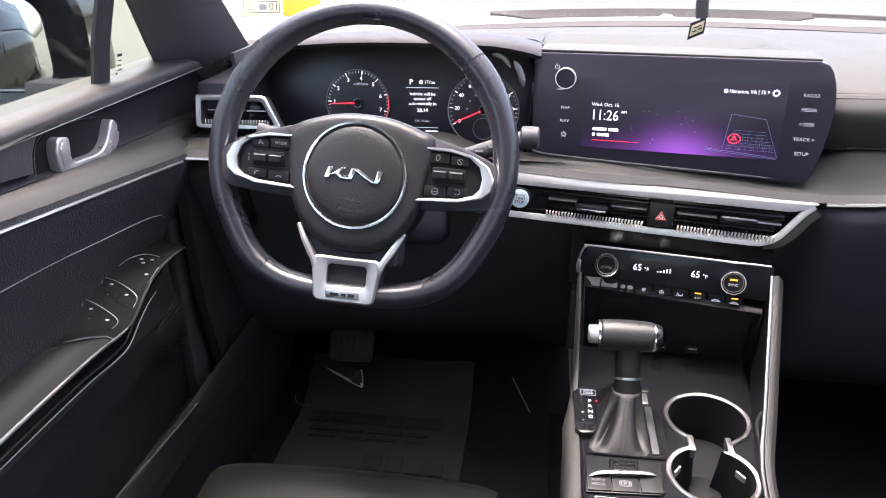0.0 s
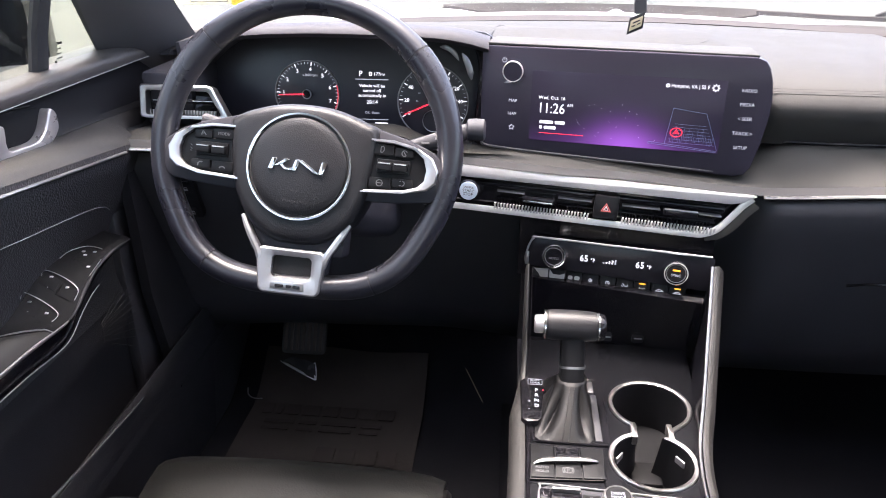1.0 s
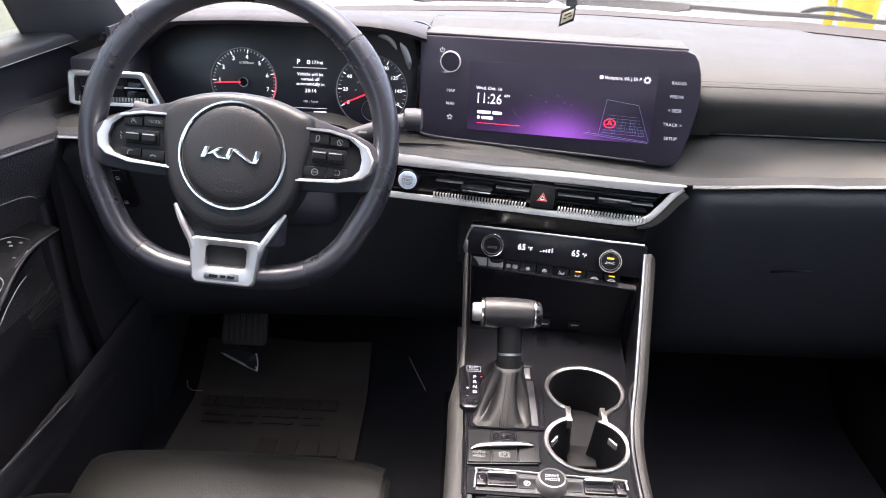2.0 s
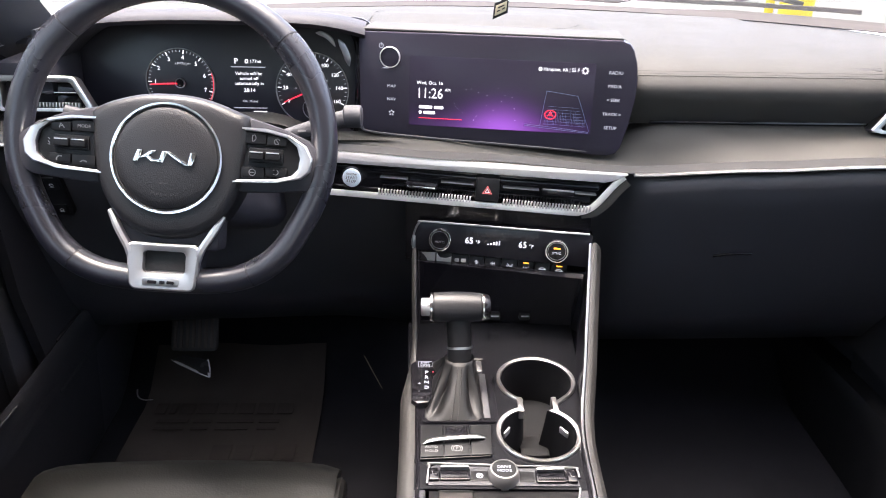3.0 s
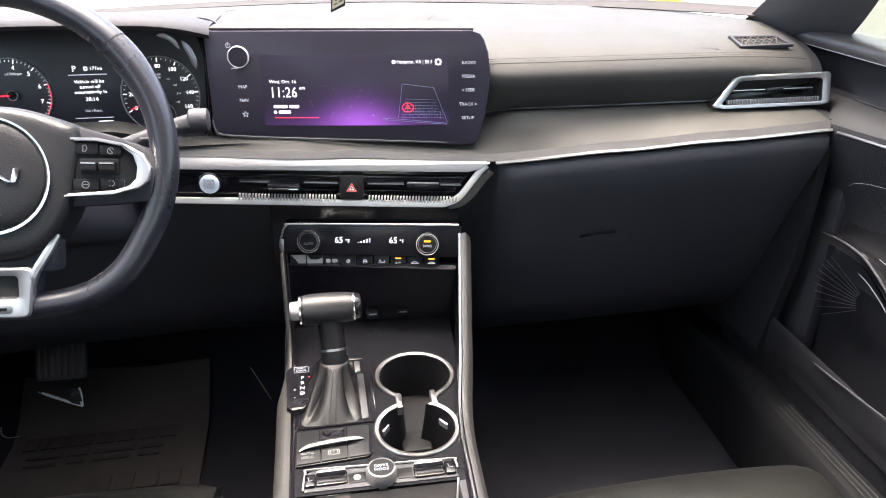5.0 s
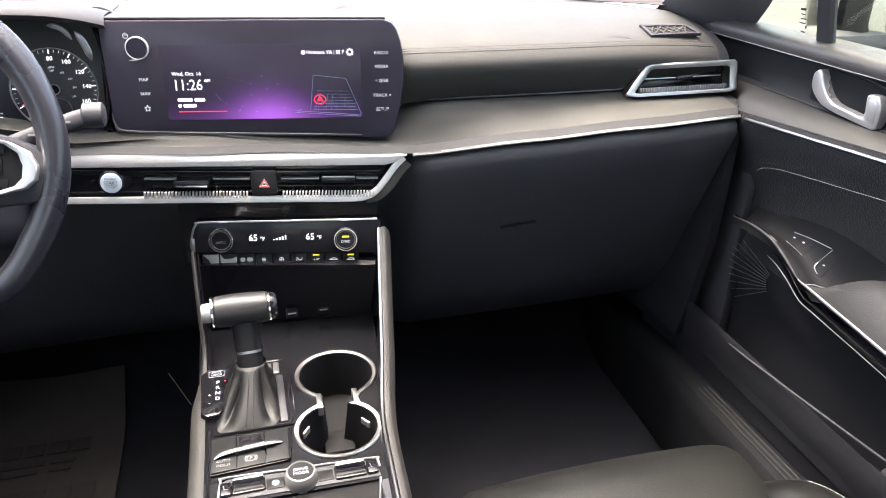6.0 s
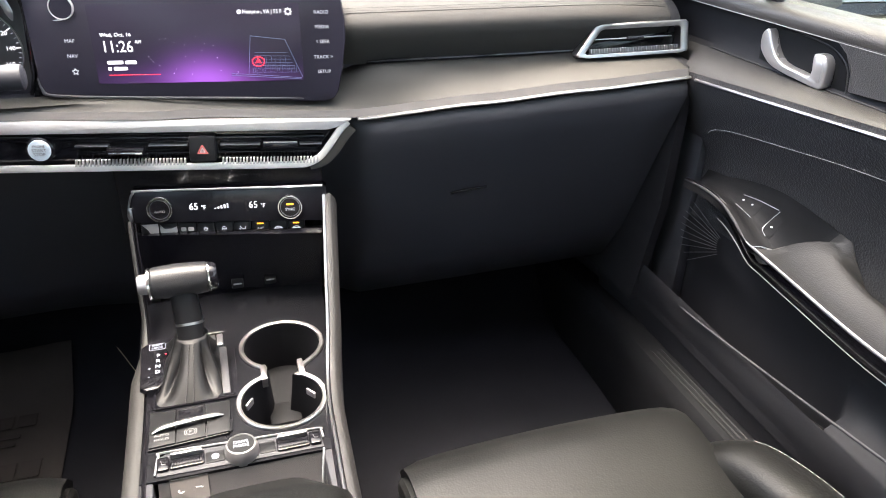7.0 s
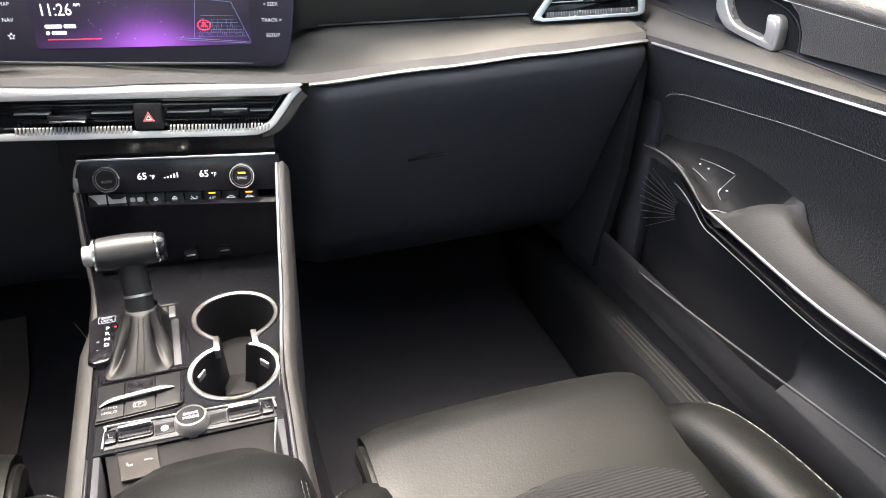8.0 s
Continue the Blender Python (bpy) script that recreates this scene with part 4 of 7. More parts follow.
def dial(cx, cz, r, marks, a0, a1, minor, size, needle, nm):
    d = part(nm, frame_plate(circle(r, 72, cx, cz), circle(r * 0.972, 72, cx, cz), -0.004, 0.001, 0.0005), "steel", clu, "round dial with thin metal rim")
    tick = finish(plate(rrect(0.0011, 0.0055, 0.0002, 1), -0.0012, 0.0, 0.0001, steps=1), "tick", "lit")
    small = finish(plate(rrect(0.0007, 0.0032, 0.0002, 1), -0.0012, 0.0, 0.0001, steps=1), "tick", "dim")
    n = (len(marks) - 1) * minor
    for i in range(n + 1):
        a = radians(a0 + (a1 - a0) * i / n)
        o = part("tick", tick if i % minor == 0 else small, "lit", d)
        rr = r * (0.90 if i % minor == 0 else 0.915)
        o.matrix_basis = pose(cx + rr * math.cos(a), 0, cz + rr * math.sin(a), 0, 90 - math.degrees(a), 0)
    for i, w in enumerate(marks):
        a = radians(a0 + (a1 - a0) * i / (len(marks) - 1))
        words(w, size, "lit", d, cx + r * 0.735 * math.cos(a), cz + r * 0.735 * math.sin(a), -0.001, name="numeral")
    a = radians(needle)
    tip = Vector((cx + r * 0.86 * math.cos(a), cz + r * 0.86 * math.sin(a)))
    base = Vector((cx + 0.004 * math.cos(a), cz + 0.004 * math.sin(a)))
    q = Vector((-math.sin(a), math.cos(a)))
    part("needle", plate([tuple(base - q * 0.0011), tuple(tip - q * 0.0006), tuple(tip + q * 0.0006), tuple(base + q * 0.0011)], -0.006, -0.004, 0.0002), "red", d, "lit red needle")
    part("needle_cap", frame_plate(circle(0.0072, 24, cx, cz), circle(0.0060, 24, cx, cz), -0.007, -0.003, 0.0003), "steel", d, "thin ring at the needle's root")
    part("needle_boss", lathe([(0.0060, -0.002), (0.0060, -0.0055), (0.001, -0.0055)], 24, cx=cx, cz=cz), "gloss", d)
    return d


tach = dial(-0.083, -0.001, 0.0505, ["", "1", "2", "3", "4", "5", "6", "7", "8"], 210, -48, 5, 0.0085, 182.5, "rev_counter")
words("x1000rpm", 0.0055, "dim", tach, -0.078, 0.0275, -0.001)
pts = [(0.0505 * 0.955 * math.cos(radians(a)), 0.0505 * 0.955 * math.sin(radians(a))) for a in lin(18, -34, 12)]
part("red_zone", sweep([(-0.083 + x, -0.0012, -0.001 + z) for x, z in pts], 0.0006, 0.0030, (0, -1, 0), 6), "red", tach, "lit red arc")
spd = dial(0.1115, -0.008, 0.0545, ["0", "20", "40", "60", "80", "100", "120", "140", "160"], 206, -26, 4, 0.0078, 204, "speedometer")
words("MPH", 0.004, "dim", spd, 0.1115, 0.0205, -0.001)
for i in range(9):
    a = radians(206 - 232 * i / 8)
    words(str(i * 30), 0.0036, "dim", spd, 0.1115 + 0.0245 * math.cos(a), -0.008 + 0.0245 * math.sin(a), -0.001, name="numeral")
part("fuel_gauge", frame_plate(circle(0.0165, 36, 0.1125, -0.036), circle(0.0158, 36, 0.1125, -0.036), -0.0045, 0.0, 0.0003), "steel", spd, "small gauge inset in the dial")
words("P", 0.0115, "lit", clu, 0.0005, 0.0315, -0.001)
words("177mi", 0.0068, "lit", clu, 0.0290, 0.0315, -0.001)
strokes(clu, chain((0.0140, 0.0295), (0.0140, 0.0340), (0.0175, 0.0340), (0.0175, 0.0295), (0.0140, 0.0295)), -0.001, "lit", 0.0012)
bars(clu, 0, 0.0235, [(-0.008, 0.051)], 0.0012, "dim", -0.001, "rule")
for k, w in enumerate(("Vehicle will be", "turned off", "automatically in")):
    words(w, 0.0068, "lit", clu, 0.0180, 0.0140 - 0.0072 * k, -0.001)
words("28:14", 0.0078, "lit", clu, 0.0180, -0.0105, -0.001)
words("OK : Reset", 0.0050, "dim", clu, 0.0180, -0.0265, -0.001)
bars(clu, 0, -0.0365, [(-0.008, 0.051)], 0.0010, "dim", -0.001, "rule")
bars(clu, 0, -0.0430, [(0.022, 0.020)], 0.0042, "lit", -0.001)
# hood over the cluster: rounded arch, and its inner walls


def arch(x):
    """Height of the hood's lip along x."""
    t = (x + 0.222) / 0.212
    return 0.742 - (0.016 if t < 0 else 0.008) * t * t - (0.026 if t < 0 else 0.006) * max(0, (abs(t) - 0.62) / 0.3) ** 2


bm = bmesh.new()
HX = lin(-0.438, -0.004, 36)
prof = [(1.22, -0.045), (1.14, -0.012), (1.06, -0.001), (1.022, 0.0), (1.008, -0.004), (1.004, -0.010), (1.010, -0.016), (1.04, -0.018), (1.10, -0.022)]
sheet(lambda u, j: (u, prof[j][0] + 0.02 * abs((u + 0.222) / 0.22) ** 3, arch(u) + prof[j][1]), HX, range(len(prof)), -0.003, bm)
part("cluster_hood", bm, "hood", dash, "black hood over the instrument cluster", glob=True, sharp=60)
for s, x0 in ((-1, -0.446), (1, -0.008)):
    bm = bmesh.new()
    sheet(lambda u, v: (x0 - s * (0.012 * (1 - v)), 1.005 + 0.095 * u + (0.035 if s > 0 else 0.0) * (1 - u), 0.565 + 0.15 * v), lin(0, 1, 5), lin(0, 1, 6), 0.006 * s, bm)
    part("hood_cheek", bm, "gloss" if s > 0 else "hood", dash, "dark inner cheek of the cluster hood", glob=True)
bm = box(-0.45, 0.0, 1.03, 1.12, 0.545, 0.567, 0.004)
part("cluster_ledge", bm, "hood", dash, "black ledge below the cluster", glob=True)
bm = bmesh.new()
sweep(smooth_path([(-0.050, 1.070, 0.716), (-0.022, 1.055, 0.708), (-0.014, 1.042, 0.670), (-0.016, 1.038, 0.615), (-0.028, 1.038, 0.575)], 6), 0.008, 0.010, (0, 1, 0), 10, bm=bm, ends=0.5)
part("trim_blade", sweep(smooth_path([(-0.0420, 1.0385, 0.704), (-0.0350, 1.0345, 0.6935), (-0.0300, 1.0325, 0.681), (-0.0275, 1.0325, 0.668)], 4), 0.009, 0.003, (0, 1, 0), 8, ends=0.15), "steel", dash, "slim curved facet that catches the light", glob=True)
part("trim_blade", sweep(smooth_path([(-0.0740, 1.044, 0.7110), (-0.0640, 1.041, 0.7105), (-0.0540, 1.039, 0.7050), (-0.0465, 1.037, 0.6940)], 4), 0.007, 0.003, (0, 1, 0), 8, ends=0.15), "steel", dash, "slim curved facet that catches the light", glob=True)
part("swirl_trim", bm, "gloss", dash, "gloss black trim curling between cluster and display", glob=True)

# ---- infotainment display: one gloss black glass with the lit picture in it ----
scr = thing("infotainment_display", pose(0.19, 0.993, 0.64, -3, 0, -9), "wide gloss black infotainment display, lit, violet picture", "display screen")
out = [(-0.206, -0.0500), (-0.200, -0.0600), (-0.190, -0.0645), (-0.10, -0.0690), (0.05, -0.0752), (0.128, -0.0790), (0.148, -0.0792), (0.160, -0.0755), (0.1665, -0.066), (0.1735, -0.035), (0.1785, 0.000), (0.1790, 0.025), (0.1755, 0.050), (0.170, 0.066), (0.164, 0.0745), (0.152, 0.0790), (0.0, 0.0790), (-0.200, 0.0778), (-0.206, 0.0720)]
part("bezel", plate(out, 0.0, 0.035, 0.0030, steps=2), "glassblack", scr, "gloss black glass bezel")
part("top_edge", box(-0.204, 0.155, 0.004, 0.095, 0.0785, 0.0815, 0.001), "shelf", scr, "pale edge over the glass")
path = smooth_path([(-0.206, 0.0, -0.040), (-0.203, -0.002, -0.054), (-0.190, -0.003, -0.0625), (-0.10, -0.003, -0.0672), (0.05, -0.003, -0.0715), (0.120, -0.003, -0.0735)], 6)
part("lower_rim", sweep(path, 0.004, 0.0028, (0, 1, 0), 6, ends=0.4), "black", scr, "thin grey rim under the glass")
disp = part("picture", plate(rrect(0.256, 0.097, 0.001, 2, -0.006, -0.001), -0.0006, 0.004, 0.0002), "display", scr, "lit picture with a violet bloom")
knob = part("volume_knob", lathe([(0.0145, 0.002), (0.0145, -0.0035), (0.0139, -0.0045), (0.0131, -0.0045), (0.0129, -0.002)], 40, cx=-0.1615, cz=0.0443), "band", scr, "round volume knob with bright ring")
part("knob_face", lathe([(0.0130, 0.0), (0.0130, -0.0034), (0.011, -0.0036), (0.001, -0.0037)], 40, cx=-0.1615, cz=0.0443), "glassblack", knob, "black knob face")
for w, z in (("RADIO", 0.0363), ("MEDIA", 0.0182), ("< SEEK", -0.0005), ("TRACK >", -0.0200), ("SETUP", -0.0390)):
    words(w, 0.0062, "dim", scr, 0.1490, z, -0.0004, name="key_word")
for w, z in (("MAP", 0.0040), ("NAV", -0.0143)):
    words(w, 0.0062, "dim", scr, -0.1597, z, -0.0004, name="key_word")
star = [(0.0042 * (1 if i % 2 == 0 else 0.45) * math.sin(i * math.pi / 5), 0.0042 * (1 if i % 2 == 0 else 0.45) * math.cos(i * math.pi / 5)) for i in range(11)]
strokes(scr, [((a[0] - 0.1597, a[1] - 0.0335), (b[0] - 0.1597, b[1] - 0.0335)) for a, b in zip(star, star[1:])], -0.0008, "dim", 0.0008, "star_sign")
strokes(scr, ring_segs(-0.1740, 0.0592, 0.0030, -240, 60, 10) + chain((-0.1740, 0.0592), (-0.1740, 0.0632)), -0.0008, "dim", 0.0008, "power_sign")
part("volume_sign", plate([(-0.1740, 0.0285), (-0.1640, 0.0285), (-0.1640, 0.0315)], -0.0006, 0.0004, 0.0001), "dim", scr)
words("Wed, Oct. 16", 0.0066, "lit", disp, -0.1235, 0.0110, -0.0009, "LEFT")
words("11:26", 0.0200, "lit", disp, -0.1240, -0.0040, -0.0009, "LEFT", name="clock", wide=0.86)
words("AM", 0.0056, "lit", disp, -0.0835, 0.0020, -0.0009, "LEFT")
bars(disp, -0.1200, -0.0228, [(0, 0.019), (0.0215, 0.0135)], 0.0042, "lit", -0.0012)
bars(disp, -0.1200, -0.0305, [(0, 0.004), (0.0065, 0.0165)], 0.0042, "lit", -0.0012)
bars(disp, 0, -0.0385, [(-0.1200, 0.062)], 0.0008, "red", -0.0010, "progress_line")
words("Hampton, VA | 55 F", 0.0068, "lit", disp, 0.0510, 0.0375, -0.0009, "LEFT", wide=0.88)
part("place_dot", frame_plate(circle(0.0026, 16, 0.0470, 0.0375), circle(0.0012, 16, 0.0470, 0.0375), -0.0012, 0.0, 0.0001), "lit", disp)
cog = []
for i in range(8):
    a = i * math.pi / 4
    cog += [((0.1075 + 0.0034 * math.cos(a), 0.0375 + 0.0034 * math.sin(a)), (0.1075 + 0.0052 * math.cos(a), 0.0375 + 0.0052 * math.sin(a)))]
strokes(disp, cog + ring_segs(0.1075, 0.0375, 0.0032), -0.0012, "lit", 0.0010, "gear_sign")
rd = chain((0.052, -0.0395), (0.058, 0.008), (0.101, 0.003)) + chain((0.101, 0.003), (0.1205, -0.0455)) + chain((0.030, -0.0392), (0.075, -0.0425), (0.1195, -0.0465)) + chain((0.030, -0.0415), (0.1195, -0.0480))
strokes(disp, rd, -0.0010, "mapline", 0.0006, "map_road")
random.seed(4)
mm = []
for i in range(26):
    x = 0.058 + 0.0022 * i
    z0 = -0.037 + random.uniform(-0.004, 0.004)
    h = random.uniform(0.005, 0.022) * (1 - 0.3 * (i / 26))
    mm += chain((x, z0), (x, z0 + h))
for i in range(7):
    z = -0.038 + 0.0042 * i
    mm += chain((0.056 + 0.001 * i, z), (0.116 - 0.0022 * i, z - 0.001))
strokes(disp, mm, -0.0009, "mapline", 0.00035, "map_street")
part("place_ring", frame_plate([(x, -0.0245 + (z + 0.0245) * 0.8) for x, z in circle(0.0082, 32, 0.0653, -0.0245)], [(x, -0.0245 + (z + 0.0245) * 0.8) for x, z in circle(0.0070, 32, 0.0653, -0.0245)], -0.0014, 0, 0.0001), "red", disp, "lit red ring on the map")
part("place_arrow", plate([(0.0610, -0.0270), (0.0653, -0.0255), (0.0696, -0.0270), (0.0653, -0.0195)], -0.0014, 0, 0.0001), "red", disp, "lit red arrow on the map")
random.seed(9)
bm = bmesh.new()
for i in range(22):
    x, z = random.uniform(-0.07, 0.05), random.uniform(-0.044, 0.012)
    plate(rrect(0.0007, 0.0007, 0.0001, 1, x, z), -0.0009, -0.0005, 0.00005, bm, 1)
o = part("spark", bm, "dim", disp)
o["kind"] = "stuff"

# ---- climate control panel ----
cl = thing("climate_panel", pose(0.195, 0.968, 0.42, -10, 0.4, -9.5), "gloss black climate panel with two ringed dials and lit figures", "climate panel")
outl = [(-0.1265, -0.018), (0.133, -0.024), (0.133, 0.0245), (0.127, 0.0275), (-0.118, 0.0275), (-0.1245, 0.0255), (-0.130, 0.0190), (-0.1345, -0.008), (-0.1325, -0.0150)]
part("face", plate(outl, 0.0, 0.03, 0.0015), "panelblack", cl, "gloss black face")
path = smooth_path([(0.128, -0.0015, 0.0272), (0.0, -0.0015, 0.0272), (-0.115, -0.0015, 0.0272), (-0.1245, -0.0015, 0.0245), (-0.1300, -0.0015, 0.0150), (-0.1345, -0.0015, -0.006), (-0.1315, -0.0015, -0.0155)], 6)
part("bright_edge", sweep(path, 0.003, 0.0014, (0, 1, 0), 6), "satin", cl, "thin polished edge line")
part("side_edge", box(-0.1345, -0.1290, -0.003, 0.012, -0.016, 0.004, 0.0012), "satin", cl, "bright end piece")
for cx, cz, w in ((-0.0915, 0.0022, "AUTO"), (0.0824, -0.0005, "SYNC")):
    kn = part("dial_knob", lathe([(0.0175, 0.002), (0.0175, -0.009), (0.0165, -0.0105), (0.0152, -0.0105), (0.0150, -0.004)], 48, cx=cx, cz=cz), "chrome", cl, "round dial with bright ring")
    part("knob_face", lathe([(0.0152, 0.0), (0.0152, -0.0085), (0.001, -0.0085)], 40, cx=cx, cz=cz), "gloss", kn, "black dial face")
    words(w, 0.0052, "grey_print" if w == "AUTO" else "dim", kn, cx, cz - 0.003, -0.0088)
    part("inner_ring", lathe([(0.0135, -0.0080), (0.0135, -0.0090), (0.0128, -0.0090), (0.0128, -0.0080)], 40, cx=cx, cz=cz), "steel", kn, "thin grey inner ring")
    if w == "SYNC":
        part("lamp", box(cx - 0.005, cx + 0.005, -0.0092, -0.0080, cz + 0.003, cz + 0.0056, 0.0003), "amber", kn, "lit amber lamp")
for x in (-0.0545, 0.0255):
    words("65", 0.0135, "lit", cl, x, 0.0025, -0.0004, "LEFT", name="temperature", wide=0.95)
    words("°F", 0.0080, "lit", cl, x + 0.0158, 0.0010, -0.0004, "LEFT")
for i in range(5):
    part("fan_bar", plate(rrect(0.0022, 0.0012 + 0.0014 * i, 0.0002, 1, -0.0195 + 0.0042 * i, -0.0005 + 0.0008 * i), -0.0005, 0.0004, 0.0001), "lit" if i < 4 else "dim", cl)
# row of keys under the face
xs = lin(-0.1225, 0.1010, 10)
for i in range(9):
    a, b = xs[i], xs[i + 1]
    zt, zb = -0.0200 - 0.006 * (i / 8) * 0.6, -0.0385 - 0.004 * (i / 8)
    key = part("key", box(a + 0.0005, b - 0.0005, 0.004, 0.02, zb, zt, 0.0015), "button", cl, "small black key")
    m = (a + b) / 2
    zc = (zt + zb) / 2
    if i == 0:
        part("worn_patch", plate([(a + 0.002, zt - 0.002), (a + 0.010, zt - 0.010), (a + 0.013, zb + 0.002), (b - 0.001, zb + 0.003), (b - 0.001, zt - 0.001)], 0.0034, 0.006, 0.0003), "wornsilver", key, "silvery worn key face")
    elif i == 1:
        part("worn_patch", plate([(a + 0.001, zt - 0.001), (a + 0.001, zb + 0.004), (b - 0.001, zb + 0.004), (b - 0.001, zt - 0.005), (m + 0.004, zt - 0.008), (m - 0.006, zt - 0.008)], 0.0034, 0.006, 0.0003), "wornsilver", key, "silvery worn key face")
    elif i == 2:
        for px, w in ((m - 0.005, 0.007), (m + 0.005, 0.008)):
            part("worn_patch", plate(rrect(w, 0.006, 0.002, 2, px, zc), 0.0034, 0.006, 0.0003), "wornsilver", key, "rubbed silvery spot")
    if i in (6, 8):
        part("lamp", box(m - 0.0045, m + 0.0045, 0.0032, 0.0045, zt - 0.004, zt - 0.0022, 0.0002), "amber", key, "lit amber lamp")
    if i == 6:
        words("A/C", 0.0060, "dim", key, m, zc - 0.0015, 0.0036)
    elif i in (7, 8):
        strokes(key, ring_segs(m, zc - 0.001, 0.0045, 0, 180, 6, 0.55) + chain((m - 0.006, zc - 0.001), (m + 0.006, zc - 0.001)), 0.0034, "dim", 0.0009)
    elif i == 5:
        strokes(key, chain((m - 0.003, zc + 0.003), (m, zc - 0.001), (m + 0.004, zc - 0.001), (m + 0.0045, zc + 0.002)) + chain((m - 0.004, zc), (m - 0.002, zc - 0.003), (m + 0.003, zc - 0.003)), 0.0034, "dim", 0.0011)
    elif i in (3, 4):
        strokes(key, ring_segs(m, zc, 0.0024 + 0.0006 * (i - 3), 0, 360, 8) + chain((m, zc - 0.003), (m, zc + 0.003)) + chain((m - 0.003, zc), (m + 0.003, zc)), 0.0034, "dim", 0.0006)


# ---- centre console: x across, z ahead, y down from the deck ----
con = thing("centre_console", pose(0.175, 0.75, 0.276, -90, 0, 0), "black centre console with chrome-lined cup holders", "centre console")


def plate_holes(outer, holes, front, back):
    """A plate with openings right through it."""
    bm = bmesh.new()
    loops = [outer] + holes
    top, edges = [], []
    for lp in loops:
        vs = [bm.verts.new((x, front, z)) for x, z in lp]
        top.append(vs)
        edges += [bm.edges.new((vs[i - 1], vs[i])) for i in range(len(vs))]
    bmesh.ops.triangle_fill(bm, use_beauty=True, use_dissolve=False, edges=edges)
    for vs in top:
        lo = [bm.verts.new((v.co.x, back, v.co.z)) for v in vs]
        for i in range(len(vs)):
            bm.faces.new((vs[i - 1], vs[i], lo[i], lo[i - 1]))
    return bm


def arc(cx, cz, r, a0, a1, n):
    return [(cx + r * math.cos(radians(a)), cz + r * math.sin(radians(a))) for a in lin(a0, a1, n)]


cups = arc(0.0620, 0.0770, 0.0495, -52, 240, 30) + [(0.0375, 0.027), (0.0350, 0.016)] + arc(0.0495, -0.0345, 0.0480, 112, 425, 32) + [(0.0755, 0.012), (0.0780, 0.024)]
cups = [p.xy for p in smooth_path([(x, z, 0) for x, z in cups + cups[:1]], 2)][:-1]
cups = [(p[0], p[1]) for p in cups]
deck = [(-0.118, 0.23), (-0.116, 0.0), (-0.114, -0.128), (0.098, -0.132), (0.1045, -0.053), (0.112, -0.005), (0.124, 0.06), (0.14, 0.23)]
part("deck", plate_holes(list(reversed(deck)), [cups], 0.0, 0.004), "deck", con, "gloss black deck", sharp=30)
ring_o = inset(cups, -0.0024)
rg = part("cup_ring", frame_plate(ring_o, cups, -0.0035, 0.004, 0.0012), "satin", con, "polished ring shaped like a figure of eight")
cl_in = inset(cups, 0.0012)
bm = bmesh.new()
loops = [[(x, y, z) for x, z in inset(cl_in, d)] for y, d in ((-0.001, 0), (0.02, 0.001), (0.068, 0.004))]
vs = [[bm.verts.new(p) for p in lp] for lp in loops]
for a, b in zip(vs, vs[1:]):
    for i in range(len(a)):
        bm.faces.new((a[i - 1], a[i], b[i], b[i - 1]))
bmesh.ops.triangle_fill(bm, use_beauty=True, use_dissolve=False, edges=[e for e in bm.edges if all(abs(v.co.y - 0.068) < 1e-6 for v in e.verts)])
part("cup_well", bm, "matte", con, "deep black double cup well")
part("cup_divider", box(0.034, 0.074, 0.056, 0.067, -0.012, 0.030, 0.004), "matte", con, "black divider between the cups")
for s in (1, -1):
    q = Vector((0.0485 + s * 0.037, 0.012, -0.020))
    bm = box(-0.0013, 0.0013, -0.006, 0.003, -0.0075, 0.0075, 0.0006)
    bmesh.ops.rotate(bm, verts=bm.verts, matrix=Matrix.Rotation(radians(-s * 34), 3, "Y"))
    bmesh.ops.translate(bm, verts=bm.verts, vec=q)
    part("cup_finger", bm, "rimsilver", con, "small sprung cup finger")
    # bright cheeks at the waist
    x = 0.0362 if s < 0 else 0.0768
    part("waist_cheek", box(x - 0.0036 + s * 0.0030, x + 0.0036 + s * 0.0030, -0.0038, 0.010, 0.006, 0.036, 0.0010), "satin", con, "bright upright cheek at the waist")

